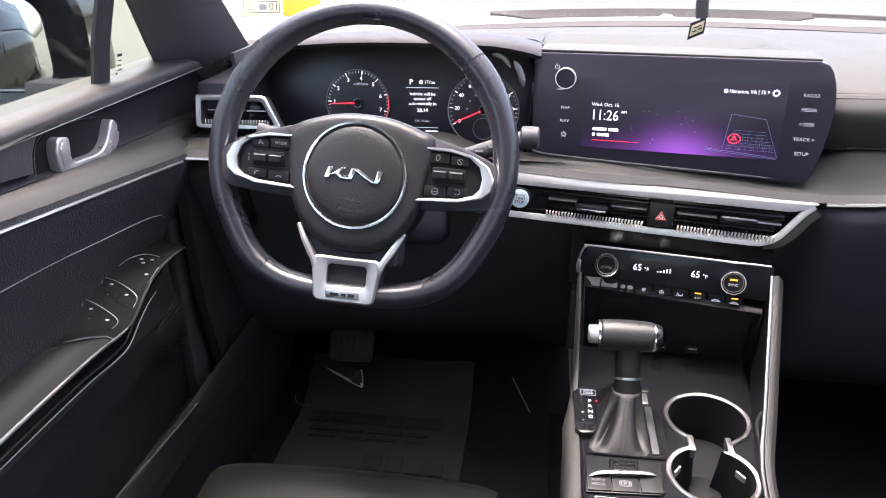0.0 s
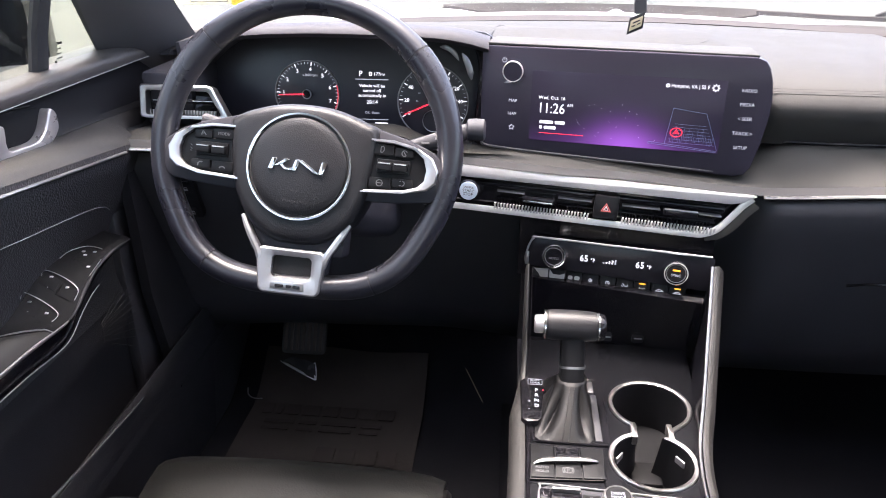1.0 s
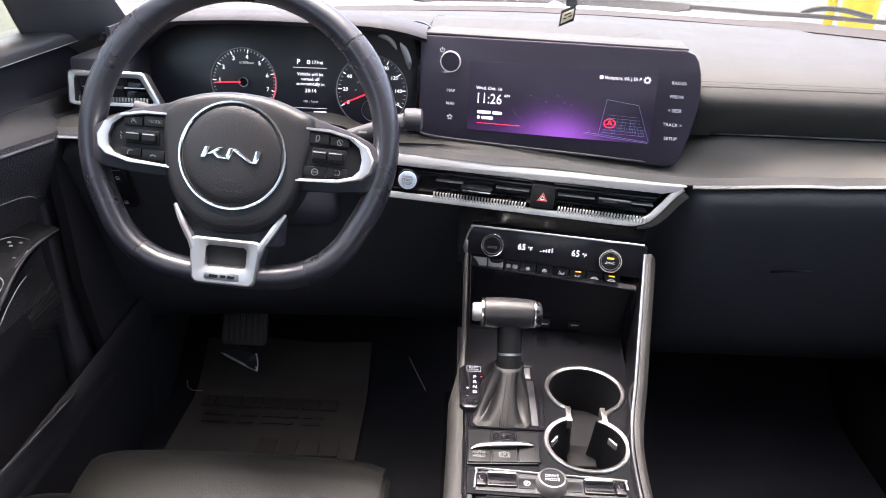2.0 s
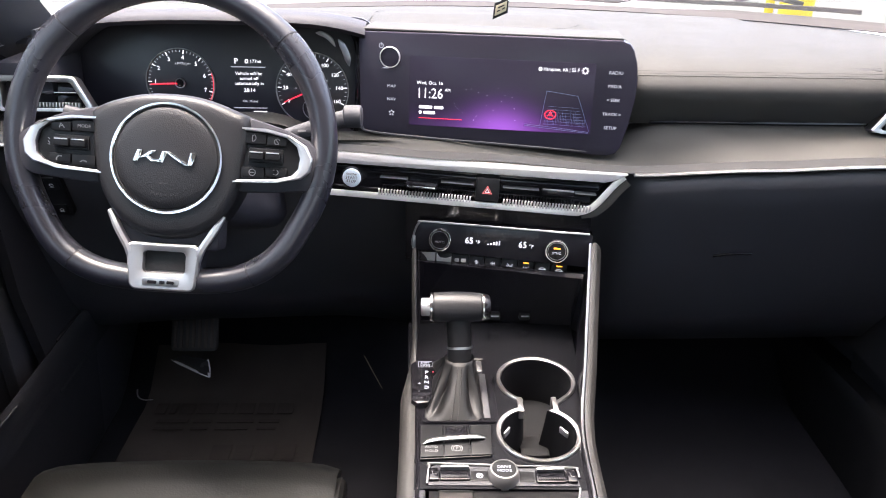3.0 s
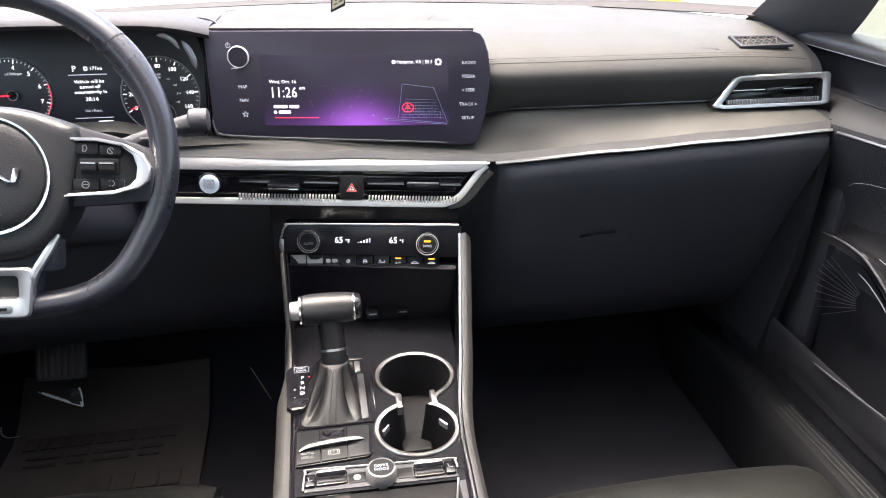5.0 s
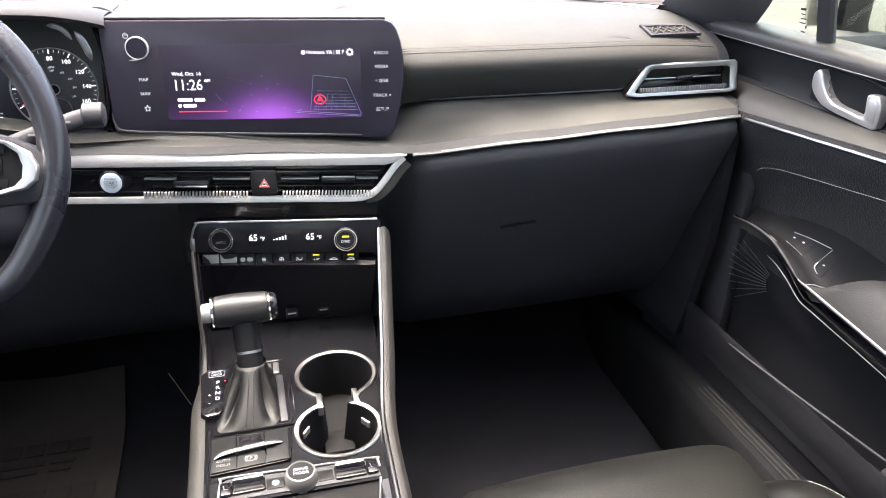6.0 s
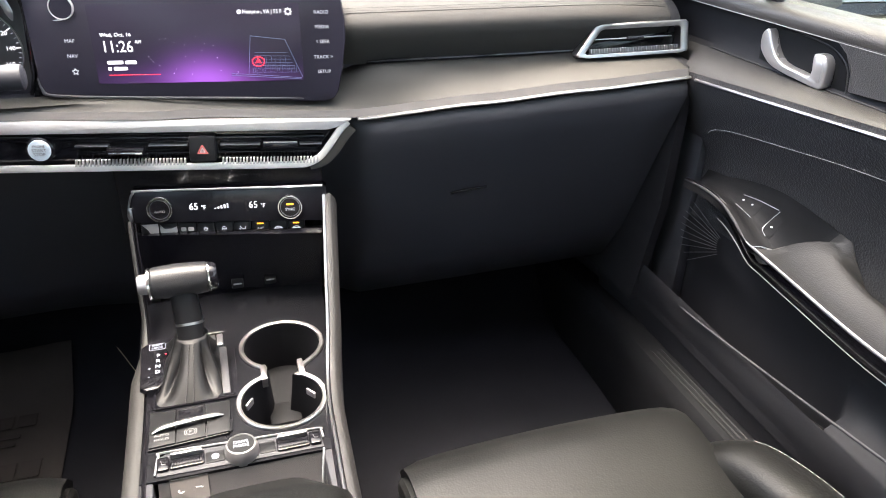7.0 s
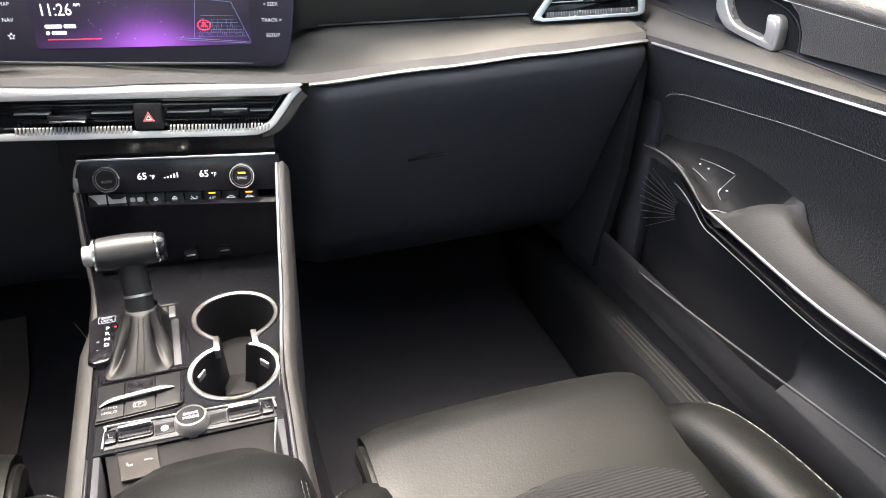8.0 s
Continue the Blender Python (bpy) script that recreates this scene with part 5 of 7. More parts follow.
# rails that climb from the deck to the climate panel, each a bright line and a grey grained strip
def rail(s):
    if s > 0:
        pts = [(0.268, 0.50, 0.278), (0.2695, 0.556, 0.279), (0.273, 0.61, 0.280), (0.2785, 0.69, 0.281), (0.286, 0.745, 0.290), (0.2955, 0.79, 0.318), (0.304, 0.838, 0.356), (0.3125, 0.885, 0.393), (0.3225, 0.940, 0.436)]
    else:
        pts = [(0.068, 0.50, 0.276), (0.069, 0.60, 0.277), (0.070, 0.70, 0.279), (0.070, 0.76, 0.2795), (0.070, 0.80, 0.2790), (0.070, 0.86, 0.2805), (0.070, 0.895, 0.305), (0.069, 0.92, 0.360), (0.068, 0.955, 0.420)]
    path = [Vector(p) for p in smooth_path(pts, 5)]
    if s > 0:
        part("bright_rail", sweep([p + Vector((-0.001, 0, 0)) for p in path], 0.0042, 0.006, (0, 0, 1), 8), "satin", con, "polished line along the console edge", glob=True)
    else:
        part("bright_rail", sweep([p + Vector((0.004, 0, -0.003)) for p in path], 0.002, 0.004, (0, 0, 1), 8), "gloss", con, "dark line along the console edge", glob=True)
    bm = bmesh.new()
    w = 0.0145 if s > 0 else 0.020
    prof = [(0.002, 0.001), (0.008, 0.002), (w - 0.004, -0.001), (w, -0.006), (w + 0.002, -0.016)]
    def slim(p):
        return 1.0 if s > 0 else 1.0 - 0.72 * min(1, max(0, (p.y - 0.80) / 0.10))
    sheet(lambda i, j: path[i] + Vector((s * prof[j][0] * slim(path[i]), 0, prof[j][1])), range(len(path)), range(len(prof)), -0.004 * s, bm)
    part("rail_strip", bm, "rail", con, "grey grained strip beside the edge line", glob=True, sharp=60)
    bm = bmesh.new()
    sheet(lambda i, v: path[i] + Vector((s * ((w + 0.001) * slim(path[i]) - 0.006 * v), 0, -0.014 - v * (path[i].z - 0.014 + 0.08))), range(len(path)), lin(0, 1, 6), -0.006 * s, bm)
    part("side_wall", bm, "black", con, "black grained console side", glob=True)
    bm = bmesh.new()
    sheet(lambda i, v: path[i] + Vector((-s * (0.001 + 0.006 * v), 0, 0.0 - v * max(0.004, path[i].z - 0.2775))), range(len(path)), lin(0, 1, 4), 0.003 * s, bm)
    part("inner_wall", bm, "gloss", con, "gloss black inner flank", glob=True)


rail(1)
rail(-1)
# gloss wall of the tray under the climate panel, with two sockets
bm = bmesh.new()
sheet(lambda u, v: (0.066 + 0.25 * u, 0.985 - 0.012 * v + 0.02 * (1 - u) - 0.035 * u * v, 0.275 + 0.112 * v), lin(0, 1, 6), lin(0, 1, 5), -0.01, bm)
part("tray_wall", bm, "gloss", con, "gloss black tray wall", glob=True)
bm = bmesh.new()
sheet(lambda u, v: (0.052 + 0.272 * u, 1.004 - 0.045 * u, 0.38 + 0.105 * v), lin(0, 1, 6), lin(0, 1, 5), 0.008, bm)
part("stack_wall", bm, "gloss", con, "black wall round the climate panel", glob=True)
for x in (0.192, 0.239):
    part("socket", box(x - 0.0085, x + 0.0085, 0.968, 0.985, 0.288, 0.300, 0.002), "button", con, "small charging socket", glob=True)
    part("socket_lip", box(x - 0.006, x + 0.006, 0.9665, 0.9685, 0.2955, 0.2975, 0.0005), "rimsilver", con, "bright socket edge", glob=True)

# gear display at the deck's left edge
gp = [(-0.1135, 0.102), (-0.105, 0.1125), (-0.095, 0.117), (-0.0765, 0.1215), (-0.0720, 0.117), (-0.0725, 0.080), (-0.0755, 0.045), (-0.082, 0.026), (-0.090, 0.0145), (-0.104, 0.0125), (-0.1120, 0.020)]
gd = part("gear_display", plate(gp, -0.012, 0.01, 0.003), "gloss", con, "gloss black gear display")
for k, w in enumerate("PRND"):
    words(w, 0.0088, "lit", gd, -0.0915, 0.0800 - 0.0115 * k, -0.0124, name="gear_letter")
words("+", 0.008, "dim", gd, -0.1015, 0.054, -0.0124)
words("-", 0.008, "dim", gd, -0.1015, 0.038, -0.0124)
words("SHIFT", 0.0052, "dim", gd, -0.0930, 0.1030, -0.0124)
words("LOCK", 0.0052, "dim", gd, -0.0930, 0.0975, -0.0124)
part("lock_frame", frame_plate(rrect(0.020, 0.0135, 0.001, 1, -0.0930, 0.1000), rrect(0.019, 0.0125, 0.001, 1, -0.0930, 0.1000), -0.0124, -0.011, 0.0001), "dim", gd)
part("gear_lamp", box(-0.0835, -0.0812, -0.0130, -0.0122, 0.0800, 0.0815, 0.0002), "red", gd, "tiny red lamp")

# gear lever: base frame, gaiter, stem and grip
sh = thing("gear_lever", pose(0.175, 0.75, 0.276, -90, 0, 0), "black leather gear lever with satin end caps and gaiter", "gear lever")
bo = rrect(0.100, 0.150, 0.006, 3, -0.0485, 0.0600)
bi = rrect(0.088, 0.138, 0.005, 3, -0.0500, 0.0580)
part("base_frame", frame_plate(bo, bi, -0.003, 0.004, 0.001), "gloss", sh, "gloss black base frame")
for x, z in ((-0.082, 0.112), (-0.0205, 0.107)):
    for dx in (-0.0048, 0.0048):
        part("bracket", box(x + dx - 0.0040, x + dx + 0.0040, -0.0045, 0.002, z - 0.013, z + 0.013, 0.001), "steel", sh, "grey corner bracket")
part("side_trough", box(-0.0175, -0.0085, -0.0022, 0.003, -0.006, 0.092, 0.001), "black", sh, "grey trough wall beside the gaiter")
def gaiter_fold(t, a):
    """Creases of the soft leather: deep tucks at the sides, shallow ones at the seam."""
    w = math.sin(math.pi * min(1, t * 1.02)) ** 0.7
    f = a + math.pi / 2
    lobes = abs(math.cos(2.5 * f + 0.5 * math.sin(f) * (1 - t))) ** 0.8
    return 1 + w * (0.34 * lobes - 0.30 + 0.045 * math.cos(9 * f + 5 * t) * abs(math.sin(f)) + 0.10 * math.exp(-(math.sin(f / 2) / 0.12) ** 2))


bm = bmesh.new()
loops = []
N = 96
for k in range(19):
    t = k / 18
    cx, cz = -0.057 + 0.010 * t, 0.056 + 0.010 * t
    hw, hh = 0.0415 * (1 - t) ** 1.15 + 0.0200 * t, 0.0680 * (1 - t) ** 0.95 + 0.0160 * t
    lp = []
    for j in range(N):
        a = 2 * math.pi * j / N
        e = 2 / (5.0 - 3.0 * t)
        c, s = math.cos(a), math.sin(a)
        fold = gaiter_fold(t, a)
        lp.append((cx + hw * fold * math.copysign(abs(c) ** e, c), -0.047 * t ** 1.3, cz + hh * fold * math.copysign(abs(s) ** e, s)))
    loops.append(lp)
rings(bm, loops)
gt = part("gaiter", bm, "gaiter", sh, "creased black leather gaiter", sharp=80)
for dx in (-0.0045, 0.0045):
    bm = bmesh.new()
    for i in range(22):
        t0, t1 = i / 22, (i + 0.55) / 22
        def on(t):
            k = 0.96 * t
            return Vector((-0.057 + 0.010 * k + dx * (1 - 0.4 * t), -0.047 * k ** 1.3 - 0.0012, 0.056 + 0.010 * k - (0.0680 * (1 - k) ** 0.95 + 0.0160 * k) * gaiter_fold(k, 4.712) - 0.0005))
        sweep([on(t0), on(t1)], 0.0016, 0.0014, (1, 0, 0), 4, bm=bm)
    o = part("gaiter_stitching", bm, "darkthread", gt)
    o["kind"] = "stuff"
part("stem", sweep([(-0.047, -0.036, 0.062), (-0.0475, -0.075, 0.077), (-0.0505, -0.112, 0.090)], 0.033, 0.026, (0, 0, 1), 14, flat=3.4), "button", sh, "black stem")
part("stem_band", sweep([(-0.0467, -0.0590, 0.0712), (-0.0468, -0.0620, 0.0724)], 0.0345, 0.0275, (0, 0, 1), 14, flat=3.4), "satin", sh, "thin bright band round the stem")
def turned(prof, cy=-0.112, cz=0.0900, n=28):
    b = bmesh.new()
    return rings(b, [[(x, cy + r * math.cos(2 * math.pi * i / n), cz + r * math.sin(2 * math.pi * i / n)) for i in range(n)] for x, r in prof])
part("grip", turned([(-0.0835, 0.018), (-0.082, 0.0195), (-0.07, 0.0205), (-0.05, 0.0208), (-0.03, 0.0200), (-0.0195, 0.0190), (-0.018, 0.0175)]), "leather", sh, "black grained leather grip")
part("grip_ring", turned([(-0.0880, 0.0185), (-0.0872, 0.0197), (-0.0848, 0.0197), (-0.0838, 0.0186)]), "chrome", sh, "polished ring")
part("grip_ring", turned([(-0.0180, 0.0180), (-0.0172, 0.0190), (-0.0155, 0.0190), (-0.0145, 0.0180)]), "chrome", sh, "polished ring")
part("release_button", turned([(-0.1000, 0.0090), (-0.0995, 0.0112), (-0.0980, 0.0122), (-0.0910, 0.0125), (-0.0878, 0.0125)]), "rimsilver", sh, "satin release button")
part("end_cap", turned([(-0.0148, 0.0176), (-0.010, 0.0172), (-0.007, 0.0150), (-0.006, 0.0100)]), "gloss", sh, "black end cap")

# parking brake panel
ep = part("brake_panel", plate([(-0.1010, -0.0215), (-0.1010, -0.0835), (-0.0160, -0.0785), (-0.0105, -0.0740), (-0.0065, -0.0215)], -0.003, 0.004, 0.001), "deck", con, "black parking brake panel")
for q, (x0, x1) in enumerate(((-0.0995, -0.0720), (-0.0705, -0.0395), (-0.0380, -0.0105))):
    part("brake_key", plate([(x0, -0.0235), (x0, -0.0815 + 0.05 * (x0 + 0.1)), (x1 - (0.003 if q == 2 else 0), -0.0815 + 0.05 * (x1 + 0.1)), (x1, -0.0235)], -0.0050, 0.0, 0.001), "button", ep, "black key")
part("brake_notch", box(-0.0690, -0.0410, -0.0062, 0.0, -0.0500, -0.0260, 0.002), "gloss", ep, "gloss black finger notch")
part("bright_lever", sweep(smooth_path([(-0.0965, -0.006, -0.0600), (-0.085, -0.009, -0.0560), (-0.055, -0.0105, -0.0535), (-0.030, -0.009, -0.0505), (-0.0185, -0.006, -0.0495)], 5), 0.0070, 0.0035, (0, 1, 0), 10, ends=0.3), "satin", ep, "slim bright lever edge")
words("AUTO", 0.0058, "grey_print", ep, -0.0865, -0.0645, -0.0052)
words("HOLD", 0.0058, "grey_print", ep, -0.0865, -0.0715, -0.0052)
words("P", 0.0070, "grey_print", ep, -0.0555, -0.0670, -0.0052)
strokes(ep, ring_segs(-0.0555, -0.0670, 0.0048, 0, 360, 12) + ring_segs(-0.0555, -0.0670, 0.0068, 135, 225, 4) + ring_segs(-0.0555, -0.0670, 0.0068, -45, 45, 4), -0.0054, "grey_print", 0.0008)

# switch row with drive mode knob and seat heater rollers
row = [(-0.0880, -0.0945), (-0.0915, -0.1240), (0.0845, -0.1280), (0.0835, -0.1030), (0.080, -0.0985), (-0.080, -0.0900)]
rw = part("switch_bank", plate(list(row), -0.0015, 0.004, 0.001), "black", con, "black switch row")
path = smooth_path([(-0.0925, -0.002, -0.122), (-0.0895, -0.003, -0.096), (-0.083, -0.003, -0.0905), (0.0, -0.003, -0.0950), (0.079, -0.003, -0.0992), (0.0845, -0.003, -0.1035), (0.0855, -0.002, -0.114)], 5)
part("row_edge", sweep(path, 0.003, 0.0022, (0, 1, 0), 6), "steel", rw, "thin bright line round the switch row")
dk = part("drive_mode_knob", lathe([(0.0182, 0.002), (0.0182, -0.006), (0.0168, -0.0125), (0.0158, -0.0145), (0.0145, -0.0150), (0.0140, -0.0142), (0.0139, -0.004)], 48, cx=-0.003, cz=-0.1125), "knobsilver", rw, "round knob with satin rim")
part("knob_face", lathe([(0.0140, -0.005), (0.0140, -0.0140), (0.001, -0.0140)], 40, cx=-0.003, cz=-0.1125), "button", dk, "black knob face")
words("DRIVE", 0.0060, "dim", dk, -0.003, -0.1095, -0.0143)
words("MODE", 0.0060, "dim", dk, -0.003, -0.1155, -0.0143)
for s, cx, cz in ((-1, -0.0600, -0.1085), (1, 0.0520, -0.1135)):
    ro = part("heater_roller", plate(rrect(0.036, 0.0200, 0.003, 3, cx, cz), -0.0045, 0.002, 0.001), "gloss", rw, "seat heater roller switch")
    part("roller_bar", box(cx - 0.0165, cx + 0.0165, -0.0105, -0.003, cz + 0.0040, cz + 0.0085, 0.0018), "steel", ro, "bright roller bar")
    for k in range(11):
        part("knurl", box(cx - 0.0145 + 0.0029 * k - 0.0009, cx - 0.0145 + 0.0029 * k + 0.0009, -0.0072, -0.003, cz - 0.0085, cz + 0.0005, 0.0004), "gloss", ro)
    ex = cx + s * 0.0245
    part("heater_key", plate(rrect(0.012, 0.0190, 0.002, 3, ex, cz - 0.001), -0.0055, 0.002, 0.001), "gloss", ro, "black key with a seat sign")
    strokes(ro, chain((ex - 0.002, cz + 0.003), (ex - 0.001, cz - 0.003), (ex + 0.003, cz - 0.003)), -0.0060, "grey_print", 0.0006)
fk = part("fan_key", plate(rrect(0.020, 0.016, 0.001, 2, -0.0310, -0.1110), -0.0025, 0.002, 0.0005), "button", rw, "flat key with a lit fan sign")
strokes(fk, ring_segs(-0.0310, -0.1110, 0.0035, 0, 360, 10) + chain((-0.0335, -0.1130), (-0.0290, -0.1090)), -0.0030, "lit", 0.0009)
part("flat_key", plate(rrect(0.017, 0.016, 0.001, 2, 0.0240, -0.1130), -0.0025, 0.002, 0.0005), "button", rw, "blank flat key")

# open bay behind the switch row, sloping down, with a socket flap
bm = bmesh.new()
sheet(lambda u, v: (-0.0905 + 0.1755 * u, 0.000 + 0.050 * v ** 0.8, -0.126 - 0.004 * u - 0.040 * v), lin(0, 1, 6), lin(0, 1, 5), -0.004, bm)
part("bay_slope", bm, "bay", con, "grey slope behind the switches")
part("bay_floor", box(-0.092, 0.087, 0.05, 0.056, -0.27, -0.160, 0.002), "rubber", con, "dark bay floor")
for s, x in ((-1, -0.1005), (1, 0.0915)):
    part("bay_cheek", box(x - 0.009, x + 0.006, 0.001, 0.055, -0.30, -0.128, 0.002), "black", con, "side of the open bay")
part("bay_rod", sweep([(0.0835, -0.001, -0.130), (0.0785, 0.012, -0.150), (0.075, 0.030, -0.166)], 0.0028, 0.0028, (1, 0, 0), 8), "satin", con, "slim bright edge of the bay")
fl = part("socket_flap", sheet(lambda u, v: (-0.0790 + 0.0390 * u, -0.0022 + 0.0500 * (0.06 + 0.42 * v) ** 0.8, -0.1260 - 0.0010 - 0.040 * (0.06 + 0.42 * v)), lin(0, 1, 3), lin(0, 1, 3), -0.002), "flap", con, "small socket flap with a pale sign, light on it painted in")
def on_slope(u, v):
    q = 0.06 + 0.42 * v
    return (-0.0790 + 0.0390 * u, -0.0030 + 0.0500 * q ** 0.8, -0.1270 - 0.040 * q)
part("flap_gap", sweep([on_slope(u, v) for u, v in ((0, 0), (0.5, 0), (1, 0), (1, 0.5), (1, 1), (0.5, 1), (0, 1), (0, 0.5), (0, 0))], 0.0012, 0.0012, (0, 0, 1), 5), "rubber", con, "dark gap round the socket flap")
strokes(fl, ring_segs(-0.0680, -0.1368, 0.0028, 60, 330, 8) + chain((-0.0540, -0.1355), (-0.0490, -0.1355), (-0.0465, -0.1368)), 0.0118, "white", 0.0010)

# padded armrest lid
arm = thing("console_armrest", pose(0.18, 0.40, 0.20), "padded black leather armrest lid with side stitching", "armrest")
bm = bmesh.new()
loops = []
for k in range(15):
    t = k / 14
    y = 0.186 - 0.62 * t
    wdt = 0.102 * (1 - max(0, 1 - t * 9) ** 2.2 * 0.42)
    hgt = 0.112 * (1 - max(0, 1 - t * 7) ** 2.4 * 0.30)
    lp = []
    for j in range(24):
        a = 2 * math.pi * j / 24
        c, s = math.cos(a), math.sin(a)
        lp.append((wdt * math.copysign(abs(c) ** 0.55, c), y, 0.055 + (hgt - 0.055) * math.copysign(abs(s) ** 0.62, s)))
    loops.append(lp)
rings(bm, loops)
part("pad", bm, "seat", arm, "smooth black leather pad", sharp=80)
for dx in (0.0, 0.007):
    bm = bmesh.new()
    for k in range(70):
        y = 0.10 - 0.0062 * k
        x = 0.0905 - dx * 0.6
        z = 0.055 + 0.0535 - 0.010 + dx * 0.55
        sweep([(x, y, z), (x, y - 0.0036, z)], 0.0011, 0.0011, (0, 0, 1), 4, bm=bm)
    o = part("stitching", bm, "darkthread", arm)
    o["kind"] = "stuff"
part("box_body", box(-0.100, 0.092, -0.45, 0.13, -0.26, 0.045, 0.01), "black", arm, "black console box under the lid")


# ---- front doors ----
def door(s, X, dz, arm_x, arm_z, drop, label):
    """One door lining; s = 1 passenger, -1 driver; X: the plane of its upper face; dz: raised by."""
    def W(d, y, z):
        return (X - s * d, y, z + dz)
    d_ = thing("door_panel", pose(X, 0.4, 0.3), label, "door", "front doors")
    prof = [(-0.060, 0.694, 0), (-0.012, 0.6935, 0), (0.001, 0.690, 0), (0.005, 0.682, 0), (0.002, 0.6725, 0), (-0.010, 0.668, 0.1), (-0.012, 0.640, 0.5), (-0.011, 0.618, 0.0 if s > 0 else 0.7), (-0.004, 0.6125, -0.05 if s > 0 else 0.7), (0.018, 0.605, 0.35 if s > 0 else 0.9), (0.036, 0.595, 0.8 if s > 0 else 1),
            (0.0425, 0.586, 1), (0.0425, 0.572, 1), (0.035, 0.556, 1), (0.020, 0.525, 0.9), (0.004, 0.490, 0.6), (-0.012, 0.455, 0.3), (-0.013, 0.385, 0.2), (-0.006, 0.352, 0.1), (0.000, 0.33, 0), (-0.020, 0.288, -0.25), (-0.022, 0.170, -0.35), (0.026, 0.165, -0.35), (0.030, 0.232, -0.35), (0.036, 0.238, -0.35), (0.040, 0.228, -0.35), (0.034, 0.19, -0.3), (0.020, 0.11, -0.1), (0.004, -0.05, 0)]
    spans = (("upper_pad", 0, 5, "doorpad", "soft grained top of the door, under the window"), ("recess_panel", 4, 9, "recess", "dark panel behind the pull handle"), ("shelf", 8, 12, "doorshelf", "grey grained shelf carried on from the dashboard"),
             ("middle_panel", 11, 19, "door", "black grained door panel"), ("pocket_panel", 18, 29, "pocket", "lower door panel with map pocket"))
    ys = lin(1.10, -0.20, 53)
    def row(y, j):
        d, z, g = prof[j]
        front = max(0, (y - 0.86) / 0.24)
        if j >= 8:
            d = d * (1 - min(1, front * 1.6)) if y > 0.93 and j < 19 else d
        if 21 <= j <= 22 and (y < 0.53 or y > 0.96):
            d, z = 0.0 if j == 21 else 0.028, 0.252 if j == 21 else 0.236
        sl = 0.075 if s > 0 or not 9 <= j <= 13 else 0.115
        return W(d, y, z + g * sl * (0.895 - y) )
    for nm, a, b, m, lb in spans:
        bm = bmesh.new()
        sheet(lambda y, j: row(y, j), ys, range(a, b), -0.006 * s, bm)
        part(nm, bm, m, d_, lb, glob=True, sharp=50)
    part("seam", sweep([Vector(row(y, 4)) + Vector((-s * 0.0006, 0, -0.0005)) for y in lin(1.08, 0.2, 40)], 0.0014, 0.0010, (0, 0, 1), 6), "thread", d_, "thin pale seam under the top pad", glob=True)
    part("bright_strip", sweep([Vector(row(y, 12)) + Vector((-s * 0.001, 0, 0.005)) for y in lin(0.888, -0.15, 40)], 0.0052, 0.0042, (0, 0, 1), 8), "satin", d_, "polished metal strip along the door", glob=True)
    part("shelf_edge", sweep([Vector(row(y, 8)) + Vector((0, 0, 0.001)) for y in lin(0.93, -0.1, 40)], 0.003, 0.002, (0, 0, 1), 6), "rubber", d_, "dark joint above the shelf", glob=True)
    # curved seam line on the middle panel
    line = [(0.884, 0.495), (0.866, 0.506), (0.83, 0.5165), (0.77, 0.5260), (0.70, 0.5355), (0.63, 0.545), (0.55, 0.552), (0.48, 0.557), (0.30, 0.572)]
    def on(y, z):
        r = [(row(y, j)[2] - dz, prof[j][0]) for j in range(10, 18)]
        for (z0, d0), (z1, d1) in zip(r, r[1:]):
            if z1 <= z <= z0:
                return W(d0 + (d1 - d0) * (z0 - z) / max(1e-6, z0 - z1) + 0.0004, y, z)
        return W(0.02, y, z)
    pth = smooth_path([on(y, z) for y, z in line], 5)
    part("curved_seam", sweep(pth, 0.0010, 0.0009, (0, 0, 1), 5), "thread", d_, "fine curved seam on the panel", glob=True)
    # pull handle and its dark cup
    lean = 0.0 if s > 0 else 0.16
    cup = [(0.83, 0.620), (0.70, 0.607), (0.679, 0.607), (0.676, 0.620), (0.683, 0.643), (0.705, 0.658), (0.74, 0.664), (0.80, 0.666), (0.83, 0.662)]
    cup = [(y, z + lean * (0.755 - y)) for y, z in cup]
    bm = bmesh.new()
    rings(bm, [[W(dd, y, z) for y, z in cup] for dd in (-0.014, -0.0095, -0.0088)])
    part("handle_cup", bm, "matte", d_, "smooth black handle recess", glob=True)
    part("cup_edge", sweep(smooth_path([W(-0.0080, y, z + lean * (0.755 - y)) for y, z in [(0.79, 0.669), (0.74, 0.6655), (0.704, 0.6595), (0.681, 0.644), (0.674, 0.620), (0.675, 0.606)]], 4), 0.0016, 0.0016, (s, 0, 0), 6), "darkthread", d_, "grey edge behind the handle recess", glob=True)
    tilt = 0.0 if s > 0 else 0.16
    hook = [(0.8150, 0.6620), (0.8190, 0.6560), (0.8190, 0.6440), (0.8150, 0.6355), (0.8050, 0.6270), (0.7900, 0.6195), (0.7610, 0.6155), (0.7120, 0.6115), (0.7035, 0.6120), (0.6985, 0.6180), (0.6990, 0.6400), (0.7060, 0.6515),
            (0.7185, 0.6525), (0.7235, 0.6480), (0.7220, 0.6245), (0.7450, 0.6245), (0.7680, 0.6265), (0.7810, 0.6310), (0.7910, 0.6390), (0.7990, 0.6500), (0.8060, 0.6610), (0.8110, 0.6640)]
    pts = [v.xy for v in smooth_path([(y, z, 0) for y, z in hook + hook[:1]], 3)][:-1]
